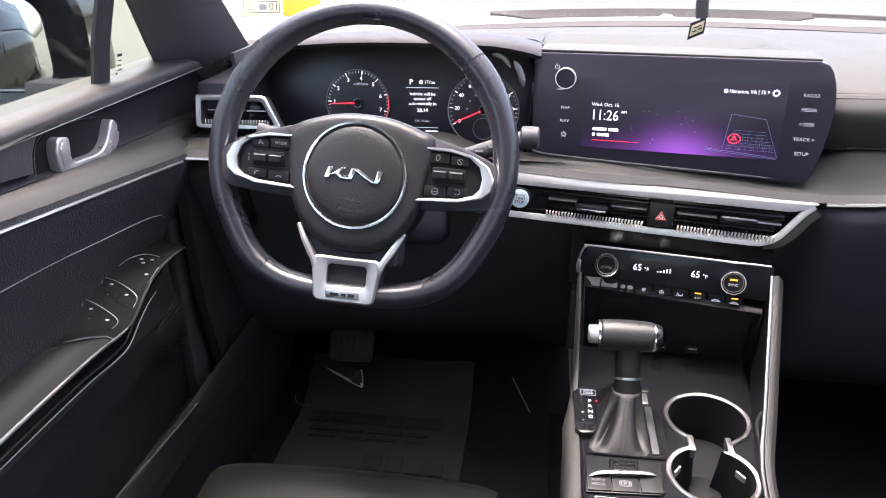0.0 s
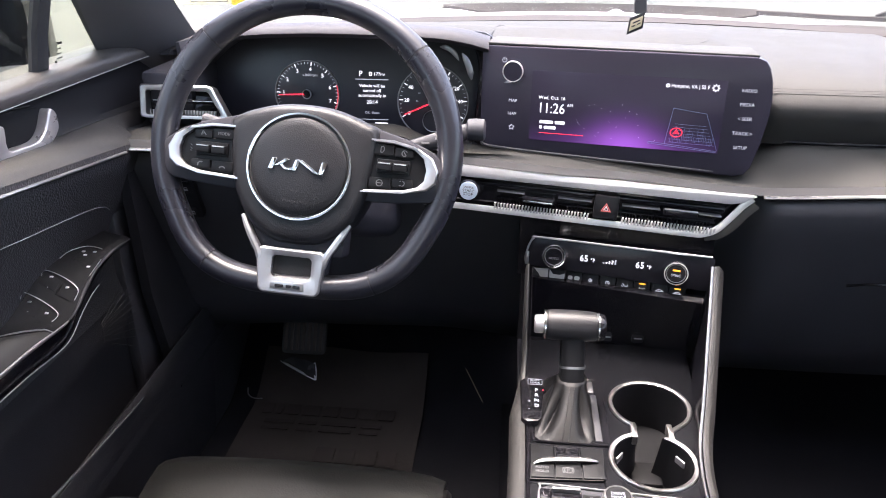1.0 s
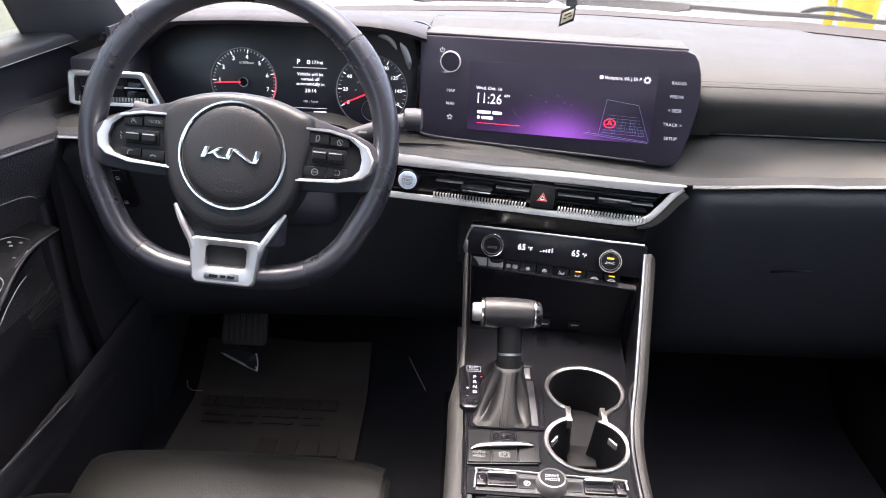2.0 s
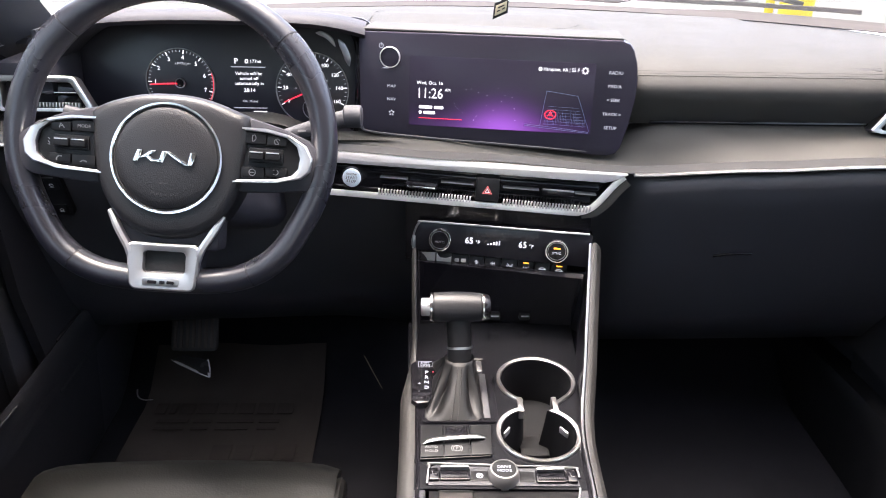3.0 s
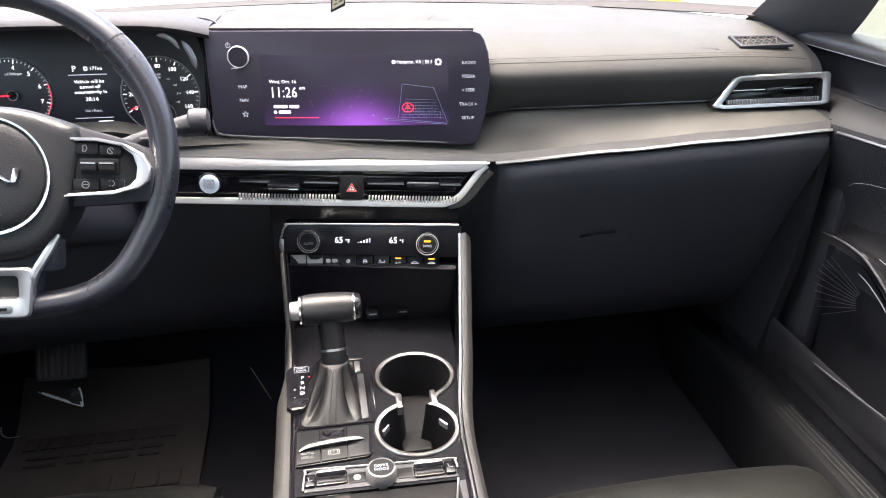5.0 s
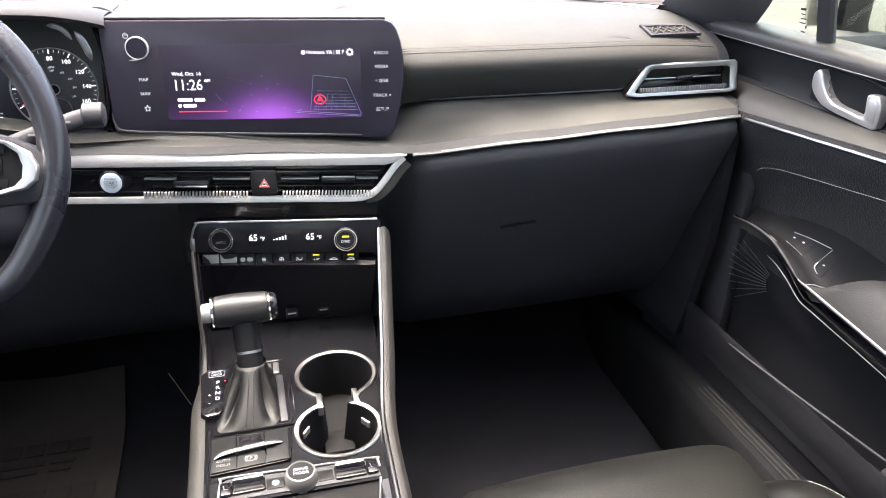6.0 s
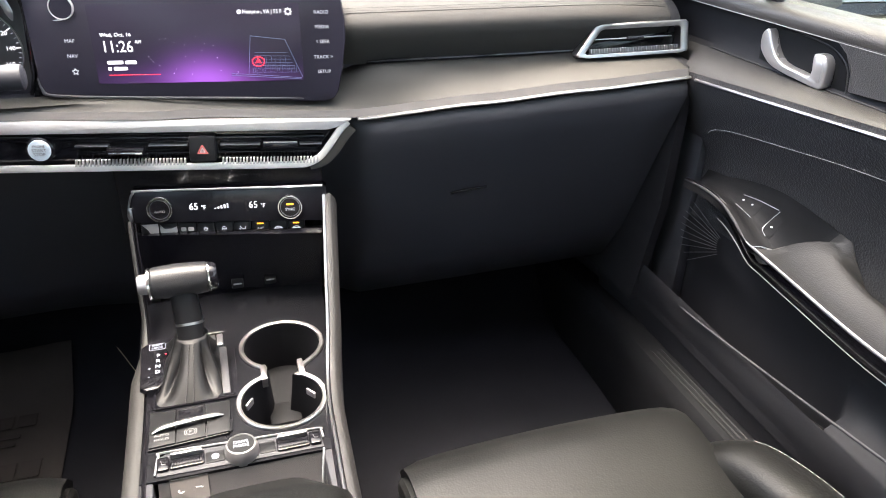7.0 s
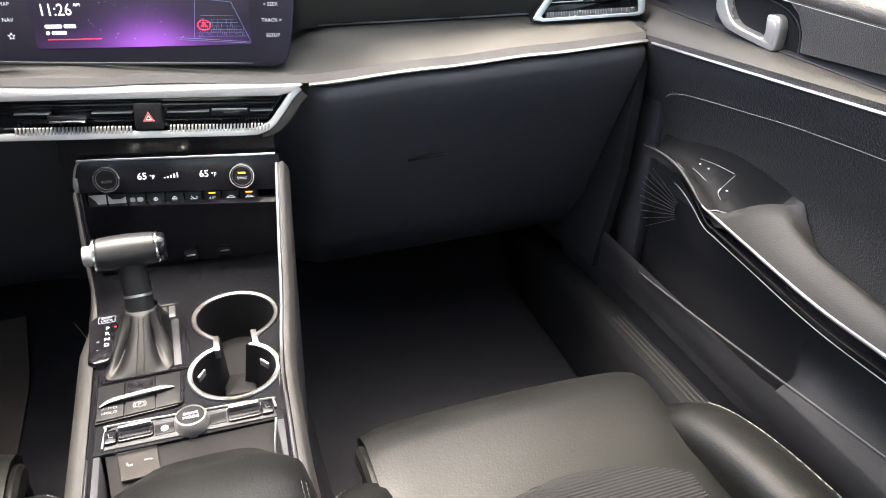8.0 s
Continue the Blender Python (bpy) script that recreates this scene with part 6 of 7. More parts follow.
    def slab(pts, d0, d1):
        """The outline, in y and z, raised from the door by d0 to d1 with a rounded face."""
        bm = plate([(v[0], v[1]) for v in pts], -d1, -d0, 0.0022, steps=2)
        for v in bm.verts:
            y, depth, z = v.co.x, -v.co.y, v.co.z
            v.co = W(depth, y, z + tilt * (0.755 - y))
        return bm
    hd = part("pull_handle", slab(pts, -0.010, 0.0045), "grip", d_, "satin silver hooked pull handle", glob=True, sharp=50)
    block = [(0.7030, 0.6190), (0.7035, 0.6400), (0.7090, 0.6475), (0.7170, 0.6480), (0.7195, 0.6450), (0.7185, 0.6230)]
    part("handle_end", slab(block, 0.002, 0.0060), "grip", hd, "broad end of the handle", glob=True)
    # armrest: switch panel in front, padded part behind, bright edge line
    def A(d, y, z):
        return (arm_x + s * d, y, z + arm_z)
    edge = [(0.012, 0.885, 0.022), (0.006, 0.83, 0.030), (0.003, 0.785, 0.028), (0.002, 0.750, 0.015), (0.0, 0.718, 0.0), (0.0, 0.69, -0.004), (0.0, 0.62, -0.5 * drop), (0.0, 0.50, -drop), (0.0, 0.38, -drop), (0.0, 0.10, -drop)]
    epath = smooth_path([A(*e) for e in edge], 6)
    cut_y = 0.700 if s > 0 else 0.664
    bm = bmesh.new()
    cols = lin(0, 1, 9)
    def armtop(i, c):
        p = epath[i]
        full = (X + s * 0.010) - p.x
        pad = min(1, max(0, (cut_y + 0.015 - p.y) / 0.03))
        back = 0.050 if p.y < 0.72 else 0.050 - 0.042 * min(1, (p.y - 0.72) / 0.13)
        if s < 0:
            back = min(back, 0.010)
        if s > 0 and p.y < 0.680:
            far = min(1, (0.680 - p.y) / 0.08)
            back = 0.044 - 0.018 * far - 0.06 * far * max(0, (c - 0.7) / 0.3)
        h = 0.010 * pad * math.sin(math.pi * min(1, c * 1.1)) + back * c ** ((5.0 if s > 0 else 1.8) * (1 - pad) + pad)
        if s > 0:
            h -= 0.013 * math.sin(math.pi * c) * (1 - pad)
        slant = (0.080 if s > 0 else 0.045) * min(1, max(0, (0.87 - p.y) / 0.15))
        return Vector((p.x + full * c, p.y - slant * c, p.z + h + 0.004 * (c > 0)))
    cut = [i for i, p in enumerate(epath) if p.y > cut_y][-1]
    sheet(lambda i, c: armtop(i, c), range(0, cut + 1), cols, 0.012 * s, bm)
    part("switch_panel", bm, "matte", d_, "black window switch panel", glob=True, sharp=60)
    bm = bmesh.new()
    sheet(lambda i, c: armtop(i, c), range(cut, len(epath)), lin(0, 1, 9), 0.02 * s, bm)
    part("arm_pad", bm, "armpad", d_, "padded black armrest", glob=True, sharp=70)
    part("arm_bright_edge", sweep(epath[cut - 4:], 0.0048, 0.0046, (0, 0, 1), 8, ends=0.4), "satin", d_, "bright line along the armrest edge", glob=True)
    part("panel_edge", sweep(epath[:cut - 2], 0.0040, 0.0042, (0, 0, 1), 8, ends=0.4), "black", d_, "rounded edge of the switch panel", glob=True)
    bm = bmesh.new()
    prof2 = [(0.002, -0.002), (0.008, -0.016), (0.014, -0.034), (abs(X - s * 0.018 - arm_x) , -0.044)]
    sheet(lambda i, j: epath[i] + Vector((s * prof2[j][0], 0, prof2[j][1] * min(1, 0.3 + (0.88 - epath[i].y) * 5))), range(len(epath)), range(4), -0.004 * s, bm)
    part("arm_flank", bm, "gloss", d_, "gloss black flank under the armrest", glob=True)
    part("flank_line", sweep([p + Vector((s * 0.012, 0, -0.036)) for p in epath[10:]], 0.0014, 0.0014, (0, 0, 1), 5), "thread", d_, "fine pale line under the armrest", glob=True)
    path = [armtop(cut, c) + Vector((0, 0.004 * math.sin(c * 3), 0.002)) for c in lin(0, 0.8, 8)]
    part("pad_front_edge", sweep(path, 0.0024, 0.002, (0, 0, 1), 6, ends=0.4), "satin", d_, "bright front edge of the pad", glob=True)
    # soft grained infill behind the handle recess
    bm = bmesh.new()
    inf = [(0.003, 0.6735), (0.002, 0.660), (-0.001, 0.638), (-0.003, 0.617)]
    front = [0.706, 0.686, 0.676, 0.674]
    def fill(u, j):
        d, z = inf[j]
        y = front[j] + (-0.2 - front[j]) * u
        e = max(0, 1 - u / 0.014) ** 2
        lift = 0.0 if s > 0 else lean * (0.755 - y) * (1 - u) ** 4
        return W(d - 0.010 * e, y, z + (0.0 if j == 0 else 0.30 * j * 0.075 * (0.7 - y) + lift))
    sheet(fill, [0, 0.002, 0.005, 0.009, 0.014] + lin(0.03, 1, 20), range(4), -0.004 * s, bm)
    part("rear_infill", bm, "coarse", d_, "coarse grained leather panel behind the handle", glob=True, sharp=60)
    def top_z(x, y):
        """Height of the armrest's top at a place."""
        spots = []
        for i, e in enumerate(epath):
            c = max(0.02, min(1, (x - e.x) / ((X + s * 0.010) - e.x)))
            q = armtop(i, c)
            spots.append((abs(q.y - y), q.z))
        return min(spots)[1]
    # window switches
    def bracket(pts, nm, owner, signs=()):
        """A thin bright line on the switch panel, and small pale signs beside it."""
        def onto(x, y):
            return Vector((x, y, top_z(x, y) + 0.0022))
        part(nm, sweep(smooth_path([onto(x, y) for x, y in pts], 4), 0.0011, 0.0010, (0, 0, 1), 6), "rimsilver", owner, glob=True)
        for x, y in signs:
            p = onto(x, y)
            part("switch_sign", box(p.x - 0.0020, p.x + 0.0020, p.y - 0.0014, p.y + 0.0014, p.z - 0.001, p.z + 0.0004, 0.0002), "white", owner, glob=True)
    def rocker(x, y, w, h, nm="window_switch"):
        bm = bmesh.new()
        sheet(lambda u, v: (x + u * w, y + v * h, top_z(x + u * w, y + v * h) + 0.0004 - 0.0008 * (max(abs(u), abs(v)) > 0.45)), (-0.5, -0.4, 0, 0.4, 0.5), (0.5, 0.4, 0, -0.4, -0.5), 0.0006, bm)
        return part(nm, bm, "matte", d_, "black rocker switch with a bright outline", glob=True)
    if s > 0:
        w = rocker(0.8985, 0.7145, 0.017, 0.016)
        bracket([(0.8880, 0.7120), (0.8905, 0.7225), (0.8990, 0.7240), (0.9075, 0.7170)], "switch_edge", w, [(0.8985, 0.7150)])
        lk = rocker(0.8985, 0.765, 0.018, 0.036, "lock_switch")
        bracket([(0.8900, 0.7826), (0.8890, 0.7650), (0.8885, 0.7470)], "switch_edge", lk, [(0.9005, 0.780), (0.9010, 0.762)])
        bracket([(0.9045, 0.7870), (0.9060, 0.757), (0.9080, 0.7200)], "panel_line", lk)
    else:
        for q, pts in enumerate((((-0.5350, 0.6966), (-0.5375, 0.7080), (-0.5160, 0.7085), (-0.4965, 0.7025), (-0.4958, 0.6879)), ((-0.5310, 0.7355), (-0.5330, 0.7460), (-0.5130, 0.7475), (-0.4915, 0.7415), (-0.4894, 0.7272)))):
            dy = 0.039 * q
            a = rocker(-0.5250 + 0.003 * q, 0.697 + dy, 0.018, 0.018)
            b = rocker(-0.5045 + 0.003 * q, 0.694 + dy, 0.018, 0.018)
            bracket(pts, "switch_edge", a, [(-0.5280 + 0.006 * q, 0.7010 + dy * 1.02)])
            bracket([(-0.5240 + 0.003 * q, 0.6885 + dy), (-0.5235 + 0.003 * q, 0.6890 + dy)], "switch_mark", b, [(-0.5070 + 0.005 * q, 0.6975 + dy * 1.02)])
        mk = rocker(-0.506, 0.800, 0.026, 0.034, "mirror_switch")
        bracket([(-0.5290, 0.7736), (-0.5280, 0.7930), (-0.5200, 0.8150), (-0.5090, 0.8210), (-0.4985, 0.8184)], "switch_edge", mk, [(-0.515, 0.803), (-0.503, 0.808), (-0.509, 0.796)])
        bracket([(-0.4860, 0.7923), (-0.4872, 0.7627)], "switch_edge", mk, [(-0.494, 0.775)])
    # speaker grille with fanned ribs, low at the front
    for k in range(10):
        a = radians(-42 + 8.5 * k)
        y0, z0 = 0.785, 0.345
        part("grille_rib", sweep([W(0.011, y0 + 0.022 * math.cos(a), z0 + 0.022 * math.sin(a)), W(0.010, y0 + 0.112 * math.cos(a), z0 + 0.080 * math.sin(a) - 0.008)], 0.0011, 0.0011, (s, 0, 0), 5), "steel" if s > 0 else "pocket", d_, "", glob=True)
    # pocket lip highlight edge
    part("pocket_lip", sweep(smooth_path([W(0.030, 0.86, 0.222), W(0.040, 0.815, 0.226), W(0.042, 0.70, 0.236), W(0.042, 0.55, 0.250), W(0.042, 0.35, 0.271), W(0.042, 0.0, 0.305)], 5), 0.0035, 0.004, (0, 0, 1), 8, ends=0.3), "black", d_, "rounded pocket lip", glob=True)
    return d_


door(1, 0.905, 0.0, 0.862, 0.400, 0.024, "black passenger door lining with silver pull handle and armrest")
door(-1, -0.525, 0.011, -0.485, 0.440, -0.002, "black driver door lining with silver pull handle and window switches")


# ---- front seats ----
def seat(cx, yf, zf, label):
    """A seat whose cushion front is at yf, its upper edge at zf."""
    st = thing("front_seat", pose(cx, yf - 0.3, FLOOR), label, "seat", "front seats")
    def L(x, y, z):
        return (cx + x, yf + y, zf + z)
    hw = 0.192
    def crown(x):
        return 0.005 * (1 - (x / hw) ** 2)
    # thigh pad: rolls over the front edge and falls away below
    prof = [(0.028, -0.26), (0.030, -0.16), (0.022, -0.06), (0.010, -0.022), (-0.004, -0.005), (-0.022, 0.003), (-0.05, 0.004), (-0.10, -0.002), (-0.145, -0.012), (-0.20, -0.020), (-0.40, -0.035)]
    xs = lin(-1, 1, 21)
    bm = bmesh.new()
    def pt(u, j):
        y, z = prof[j]
        rd = abs(u) ** 14
        return L(u * hw * (1.0 - 0.04 * (j < 3)), y - 0.004 * rd - 0.004 * u * u, z + crown(u * hw) - 0.004 * rd)
    sheet(lambda u, j: pt(u, j), xs, range(len(prof)), 0.012, bm)
    part("thigh_pad", bm, "seat", st, "smooth black leather front of the cushion", glob=True, sharp=80)
    # seams at the pad's two ends, with end panels falling away outside them
    for u in (-0.965, 0.965):
        part("pad_seam", sweep(smooth_path([Vector(pt(u, j)) + Vector((0, 0.0006, 0.0008)) for j in range(2, len(prof))], 3), 0.0026, 0.0018, (0, 0, 1), 6), "rubber", st, "dark seam at the end of the pad", glob=True)
        s_ = 1 if u > 0 else -1
        part("pad_end", sweep(smooth_path([Vector(pt(s_, j)) + Vector((s_ * 0.002, -0.006, -0.016)) for j in range(3, 8)], 3), 0.022, 0.034, (0, 0, 1), 10, flat=2.6, ends=0.5), "seat", st, "small leather end panel", glob=True)
    # ribbed insert behind a curved seam, with a plain strap of leather up its middle
    bm = bmesh.new()
    def ins(u, v):
        x = u * 0.158
        yy = -0.146 - 0.052 * abs(u - 0.12) ** 2.2 - v * 0.36
        return L(x, yy, -0.006 + crown(x) - 0.030 * v + 0.002 * min(1, v * 20))
    sheet(ins, lin(-1, 1, 25), [0, 0.01, 0.03] + lin(0.06, 1, 12), 0.008, bm)
    part("insert", bm, "cloth", st, "ribbed dark grey cloth insert", glob=True, sharp=80)
    bm = bmesh.new()
    sheet(lambda u, v: Vector(ins(-0.03 + 0.085 * u, v)) + Vector((0, 0, 0.0045)), lin(-1, 1, 5), lin(0.002, 1, 10), 0.004, bm)
    part("strap", bm, "seat", st, "plain leather strip across the cloth", glob=True)
    part("insert_seam", sweep([Vector(ins(u, 0)) + Vector((0, 0.001, 0.001)) for u in lin(-1, 1, 25)], 0.003, 0.002, (0, 0, 1), 6), "rubber", st, "dark seam round the cloth", glob=True)
    # side bolsters with stitched edges
    for s in (-1, 1):
        bm = bmesh.new()
        ctr = smooth_path([(s * 0.194, -0.045, -0.050), (s * 0.210, -0.080, -0.020), (s * 0.226, -0.140, 0.000), (s * 0.236, -0.24, 0.010), (s * 0.238, -0.40, 0.012), (s * 0.236, -0.52, 0.010)], 5)
        loops = []
        for i, p in enumerate(ctr):
            t = i / (len(ctr) - 1)
            k = min(1, 0.25 + 2.6 * t)
            lp = []
            for j in range(16):
                a = 2 * math.pi * j / 16
                c, q = math.cos(a), math.sin(a)
                lp.append(L(p.x + s * 0.004 + 0.046 * k * c, p.y, p.z + (0.030 * k * q if q > 0 else 0.16 * q * (0.4 + 0.6 * k))))
            loops.append(lp)
        rings(bm, loops)
        part("bolster", bm, "seat", st, "rounded leather side bolster", glob=True, sharp=80)
        for e in (0.0, 0.006):
            bm = bmesh.new()
            for i in range(len(ctr) - 1):
                for h in (0, 0.5):
                    p = ctr[i].lerp(ctr[i + 1], h)
                    p2 = ctr[i].lerp(ctr[i + 1], h + 0.32)
                    t = i / (len(ctr) - 1)
                    k = min(1, 0.25 + 2.6 * t)
                    ca = 0.62
                    off = Vector((s * (0.004 + 0.046 * k * ca + e * 0.7), 0, 0.030 * k * math.sqrt(1 - ca * ca) + 0.0005 - e * 0.6))
                    sweep([L(*(p + off)), L(*(p2 + off))], 0.0010, 0.0010, (0, 0, 1), 4, bm=bm)
            o = part("bolster_stitching", bm, "thread", st, "pale stitches along the bolster", glob=True)
            o["kind"] = "stuff"
    part("side_valance", box(cx - 0.235, cx + 0.235, yf - 0.52, yf - 0.06, FLOOR + 0.02, zf - 0.06, 0.02), "black", st, "black seat base", glob=True)
    # backrest, reclined
    bm = bmesh.new()
    loops = []
    for k in range(9):
        t = k / 8
        w = 0.235 - 0.035 * t * t - (0.03 if k == 8 else 0)
        lp = []
        for j in range(20):
            a = 2 * math.pi * j / 20
            c, q = math.cos(a), math.sin(a)
            lp.append(L(w * math.copysign(abs(c) ** 0.5, c), -0.575 - 0.23 * t + 0.055 * math.copysign(abs(q) ** 0.7, q), -0.03 + 0.52 * t))
        loops.append(lp)
    rings(bm, loops)
    part("backrest", bm, "seat", st, "black leather backrest", glob=True, sharp=80)
    return st


seat(0.552, 0.655, 0.187, "black leather passenger seat with ribbed cloth insert")
seat(-0.228, 0.752, 0.190, "black leather driver seat, set further forward")

# ---- driver's footwell: brake pedal, paper mat ----
pd = thing("brake_pedal", pose(-0.347, 1.165, 0.150, -32, 0, 0), "ribbed black rubber brake pedal with dark arm", "pedal")
part("pad", plate(rrect(0.085, 0.085, 0.010), 0.0, 0.012, 0.003), "rubber", pd, "black rubber pedal pad")
for k in range(7):
    part("pedal_rib", box(-0.034 + 0.0113 * k - 0.0028, -0.034 + 0.0113 * k + 0.0028, -0.0035, 0.002, -0.036, 0.036, 0.001), "paper", pd, "raised rib")
part("pedal_arm", sweep([(0.02, 0.012, 0.0), (0.03, 0.05, 0.10), (0.03, 0.10, 0.25)], 0.02, 0.012, (1, 0, 0), 8), "steel", pd, "steel pedal arm")
mt = thing("paper_floor_mat", pose(-0.33, 1.03, FLOOR + 0.004), "dark paper floor mat with faint print and a torn shiny corner", "floor mat")
bm = bmesh.new()
sheet(lambda u, v: (-0.295 + 0.175 * u, 1.03 + 0.26 * v, FLOOR + 0.010 + 0.75 * max(0, 1.03 + 0.26 * v - 1.192) + 0.003 * math.sin(5 * u + 3 * v)), lin(-1, 1, 14), lin(-1, 1, 14), 0.002, bm)
part("sheet", bm, "paper", mt, "dark brown paper sheet", glob=True)
def print_on_mat(x, y, w, h):
    part("print_bar", box(x, x + w, y, y + h, FLOOR + 0.0155, FLOOR + 0.0165, 0), "print", mt, "faint dark print", glob=True)
x = -0.444
for w in (0.022, 0.012, 0.028, 0.036, 0.030, 0.030, 0.032, 0.030):
    print_on_mat(x, 1.145, w, 0.032)
    x += w + 0.007
x = -0.430
for w in (0.06, 0.035, 0.07, 0.04):
    print_on_mat(x, 1.118, w, 0.010)
    print_on_mat(x, 1.098, w * 0.9, 0.007)
    x += w + 0.010
x = -0.305
for w in (0.036, 0.032, 0.034, 0.030):
    print_on_mat(x, 1.015, w, 0.040)
    x += w + 0.007

# torn shiny film at the mat's edge below the pedal, a curl of it, and a loose thread on the carpet
# edge and corner carry the film's glint as plain near-white colour
part("film_edge", sweep(smooth_path([(-0.415, 1.205, 0.052), (-0.392, 1.196, 0.046), (-0.362, 1.187, 0.036), (-0.337, 1.179, 0.028)], 4), 0.010, 0.003, (0, 0.3, 1), 6, ends=0.3), "film", mt, "crumpled film edge, its glint painted near white", glob=True)
part("film_corner", sweep([(-0.3415, 1.197, 0.058), (-0.3395, 1.188, 0.044), (-0.337, 1.179, 0.029)], 0.008, 0.002, (0, 0.3, 1), 6, ends=0.5), "film", mt, "upright film corner, its glint painted near white", glob=True)
part("film_curl", sweep(smooth_path([(-0.462, 1.138, 0.030), (-0.456, 1.122, 0.026), (-0.443, 1.114, 0.024), (-0.425, 1.112, 0.026)], 4), 0.003, 0.0012, (0, 0, 1), 5), "steel", mt, "small curl of clear film", glob=True)
bm = bmesh.new()
sheet(lambda u, v: (-0.409 + 0.072 * u, 1.194 - 0.010 * u + 0.004 * math.sin(6 * u), 0.056 - 0.034 * u * u + (0.004 + 0.040 * u) * v + 0.002 * math.sin(14 * u + 3 * v)), lin(0, 1, 12), lin(0, 1, 6), 0.0008, bm)
part("film_flap", bm, "veil", mt, "half clear crumpled film", glob=True)
lt = thing("loose_thread", pose(-0.02, 1.23, 0.0), "single pale thread lying on the black carpet", "thread")
part("strand", sweep(smooth_path([(-0.039, 1.259, 0.024), (-0.027, 1.241, 0.012), (-0.014, 1.220, 0.000), (0.000, 1.197, -0.012)], 5), 0.0011, 0.0011, (0, 0, 1), 5), "pale", lt, "thin bright strand", glob=True)


# ---- hung tag, mirror above it, stickers on the glass ----
rv = thing("rear_view_mirror", pose(0.165, 0.76, 1.03), "black rear view mirror on the windshield", "mirror")
part("housing", plate(rrect(0.24, 0.065, 0.028), 0.0, 0.025, 0.008), "gloss", rv, "black mirror housing")
part("mirror_glass", plate(rrect(0.225, 0.053, 0.024), -0.001, 0.003, 0.0005), "mirror", rv, "silvered mirror")
part("stalk", sweep([(0, 0.02, 0.01), (0, 0.06, 0.045), (0, 0.085, 0.06)], 0.025, 0.03, (1, 0, 0), 10), "gloss", rv, "black stalk on the glass")
tg = thing("hanging_tag", pose(0.160, 0.822, 0.777), "small cream and black tag on a dark strap", "tag")
bm = plate([(-0.0085, -0.012), (0.0075, -0.005), (0.0085, 0.012), (-0.007, 0.005)], -0.0015, 0.0015, 0.0005)
part("card", bm, "rubber", tg, "black card edge")
part("card_face", plate([(-0.0068, -0.0085), (0.0058, -0.0025), (0.0065, 0.0080), (-0.0056, 0.0025)], -0.0022, -0.0012, 0.0002), "pale", tg, "cream face")
strokes(tg, chain((-0.0045, -0.0035), (-0.001, -0.002)) + chain((0.001, -0.001), (0.0045, 0.0008)) + chain((-0.0035, 0.0003), (0.0035, 0.0035)), -0.0027, "rubber", 0.0012, "print_bar")
part("strap", sweep(smooth_path([(0.004, 0, 0.010), (0.002, 0, 0.030), (0.004, 0.0, 0.06), (0.002, -0.02, 0.15), (0.004, -0.05, 0.245)], 5), 0.013, 0.003, (0, 1, 0), 8, flat=3), "pillar", tg, "dark woven strap")
sk = thing("inspection_sticker", look((-0.428, 1.142, 0.766), (-0.05, -0.3, 1.25)) @ pose(0, 0, 0, 90, 0, 0) @ pose(0, 0, 0, 0, 180, 0), "yellow and cream inspection sticker on the windshield", "sticker")
part("paper", plate(rrect(0.058, 0.056, 0.004, 3, 0.046, 0.012), -0.0005, 0.0008, 0.0001), "yellow", sk, "yellow paper")
part("panel", plate(rrect(0.086, 0.052, 0.003, 2, -0.026, 0.012), -0.0007, 0.0006, 0.0001), "pale", sk, "cream printed panel")
part("box_line", frame_plate(rrect(0.056, 0.0175, 0.001, 2, -0.016, -0.002), rrect(0.054, 0.0155, 0.001, 2, -0.016, -0.002), -0.0011, 0.0, 0.0001), "rubber", sk)
words("10", 0.0160, "rubber", sk, 0.003, -0.002, -0.0012, turn=pose(0.003, -0.0012, -0.002, 90, 0, 0) @ Matrix.Diagonal((-1, 1, 1, 1)))
words("25", 0.0130, "grey_print", sk, -0.032, -0.002, -0.0012, turn=pose(-0.034, -0.0012, -0.002, 90, 0, 0) @ Matrix.Diagonal((-1, 1, 1, 1)))
bars(sk, -0.020, -0.002, [(0, 0.012)], 0.009, "grey_print", -0.0012)
tw = thing("tweeter_grille", pose(-0.480, 1.195, 0.7055, -80, 0, 26), "small dotted speaker grille in the dashboard corner", "speaker")
part("mesh", plate([(-0.04, -0.03), (0.035, -0.02), (0.03, 0.04), (-0.015, 0.045)], -0.002, 0.004, 0.002), "perf", tw, "finely dotted dark mesh")

# ---- outside, next to the glass: cowl, wipers, bonnet; bollards beyond ----
def cowl_edge(x, v):
    low_z = interp(x, [(-0.115, 0.7175), (-0.02, 0.704), (0.03, 0.698), (0.44, 0.698), (0.475, 0.7085), (0.49, 0.7115)])
    return (x, glass_base(x) + 0.09 + 0.012 * v, low_z + (0.7195 - low_z) * v)


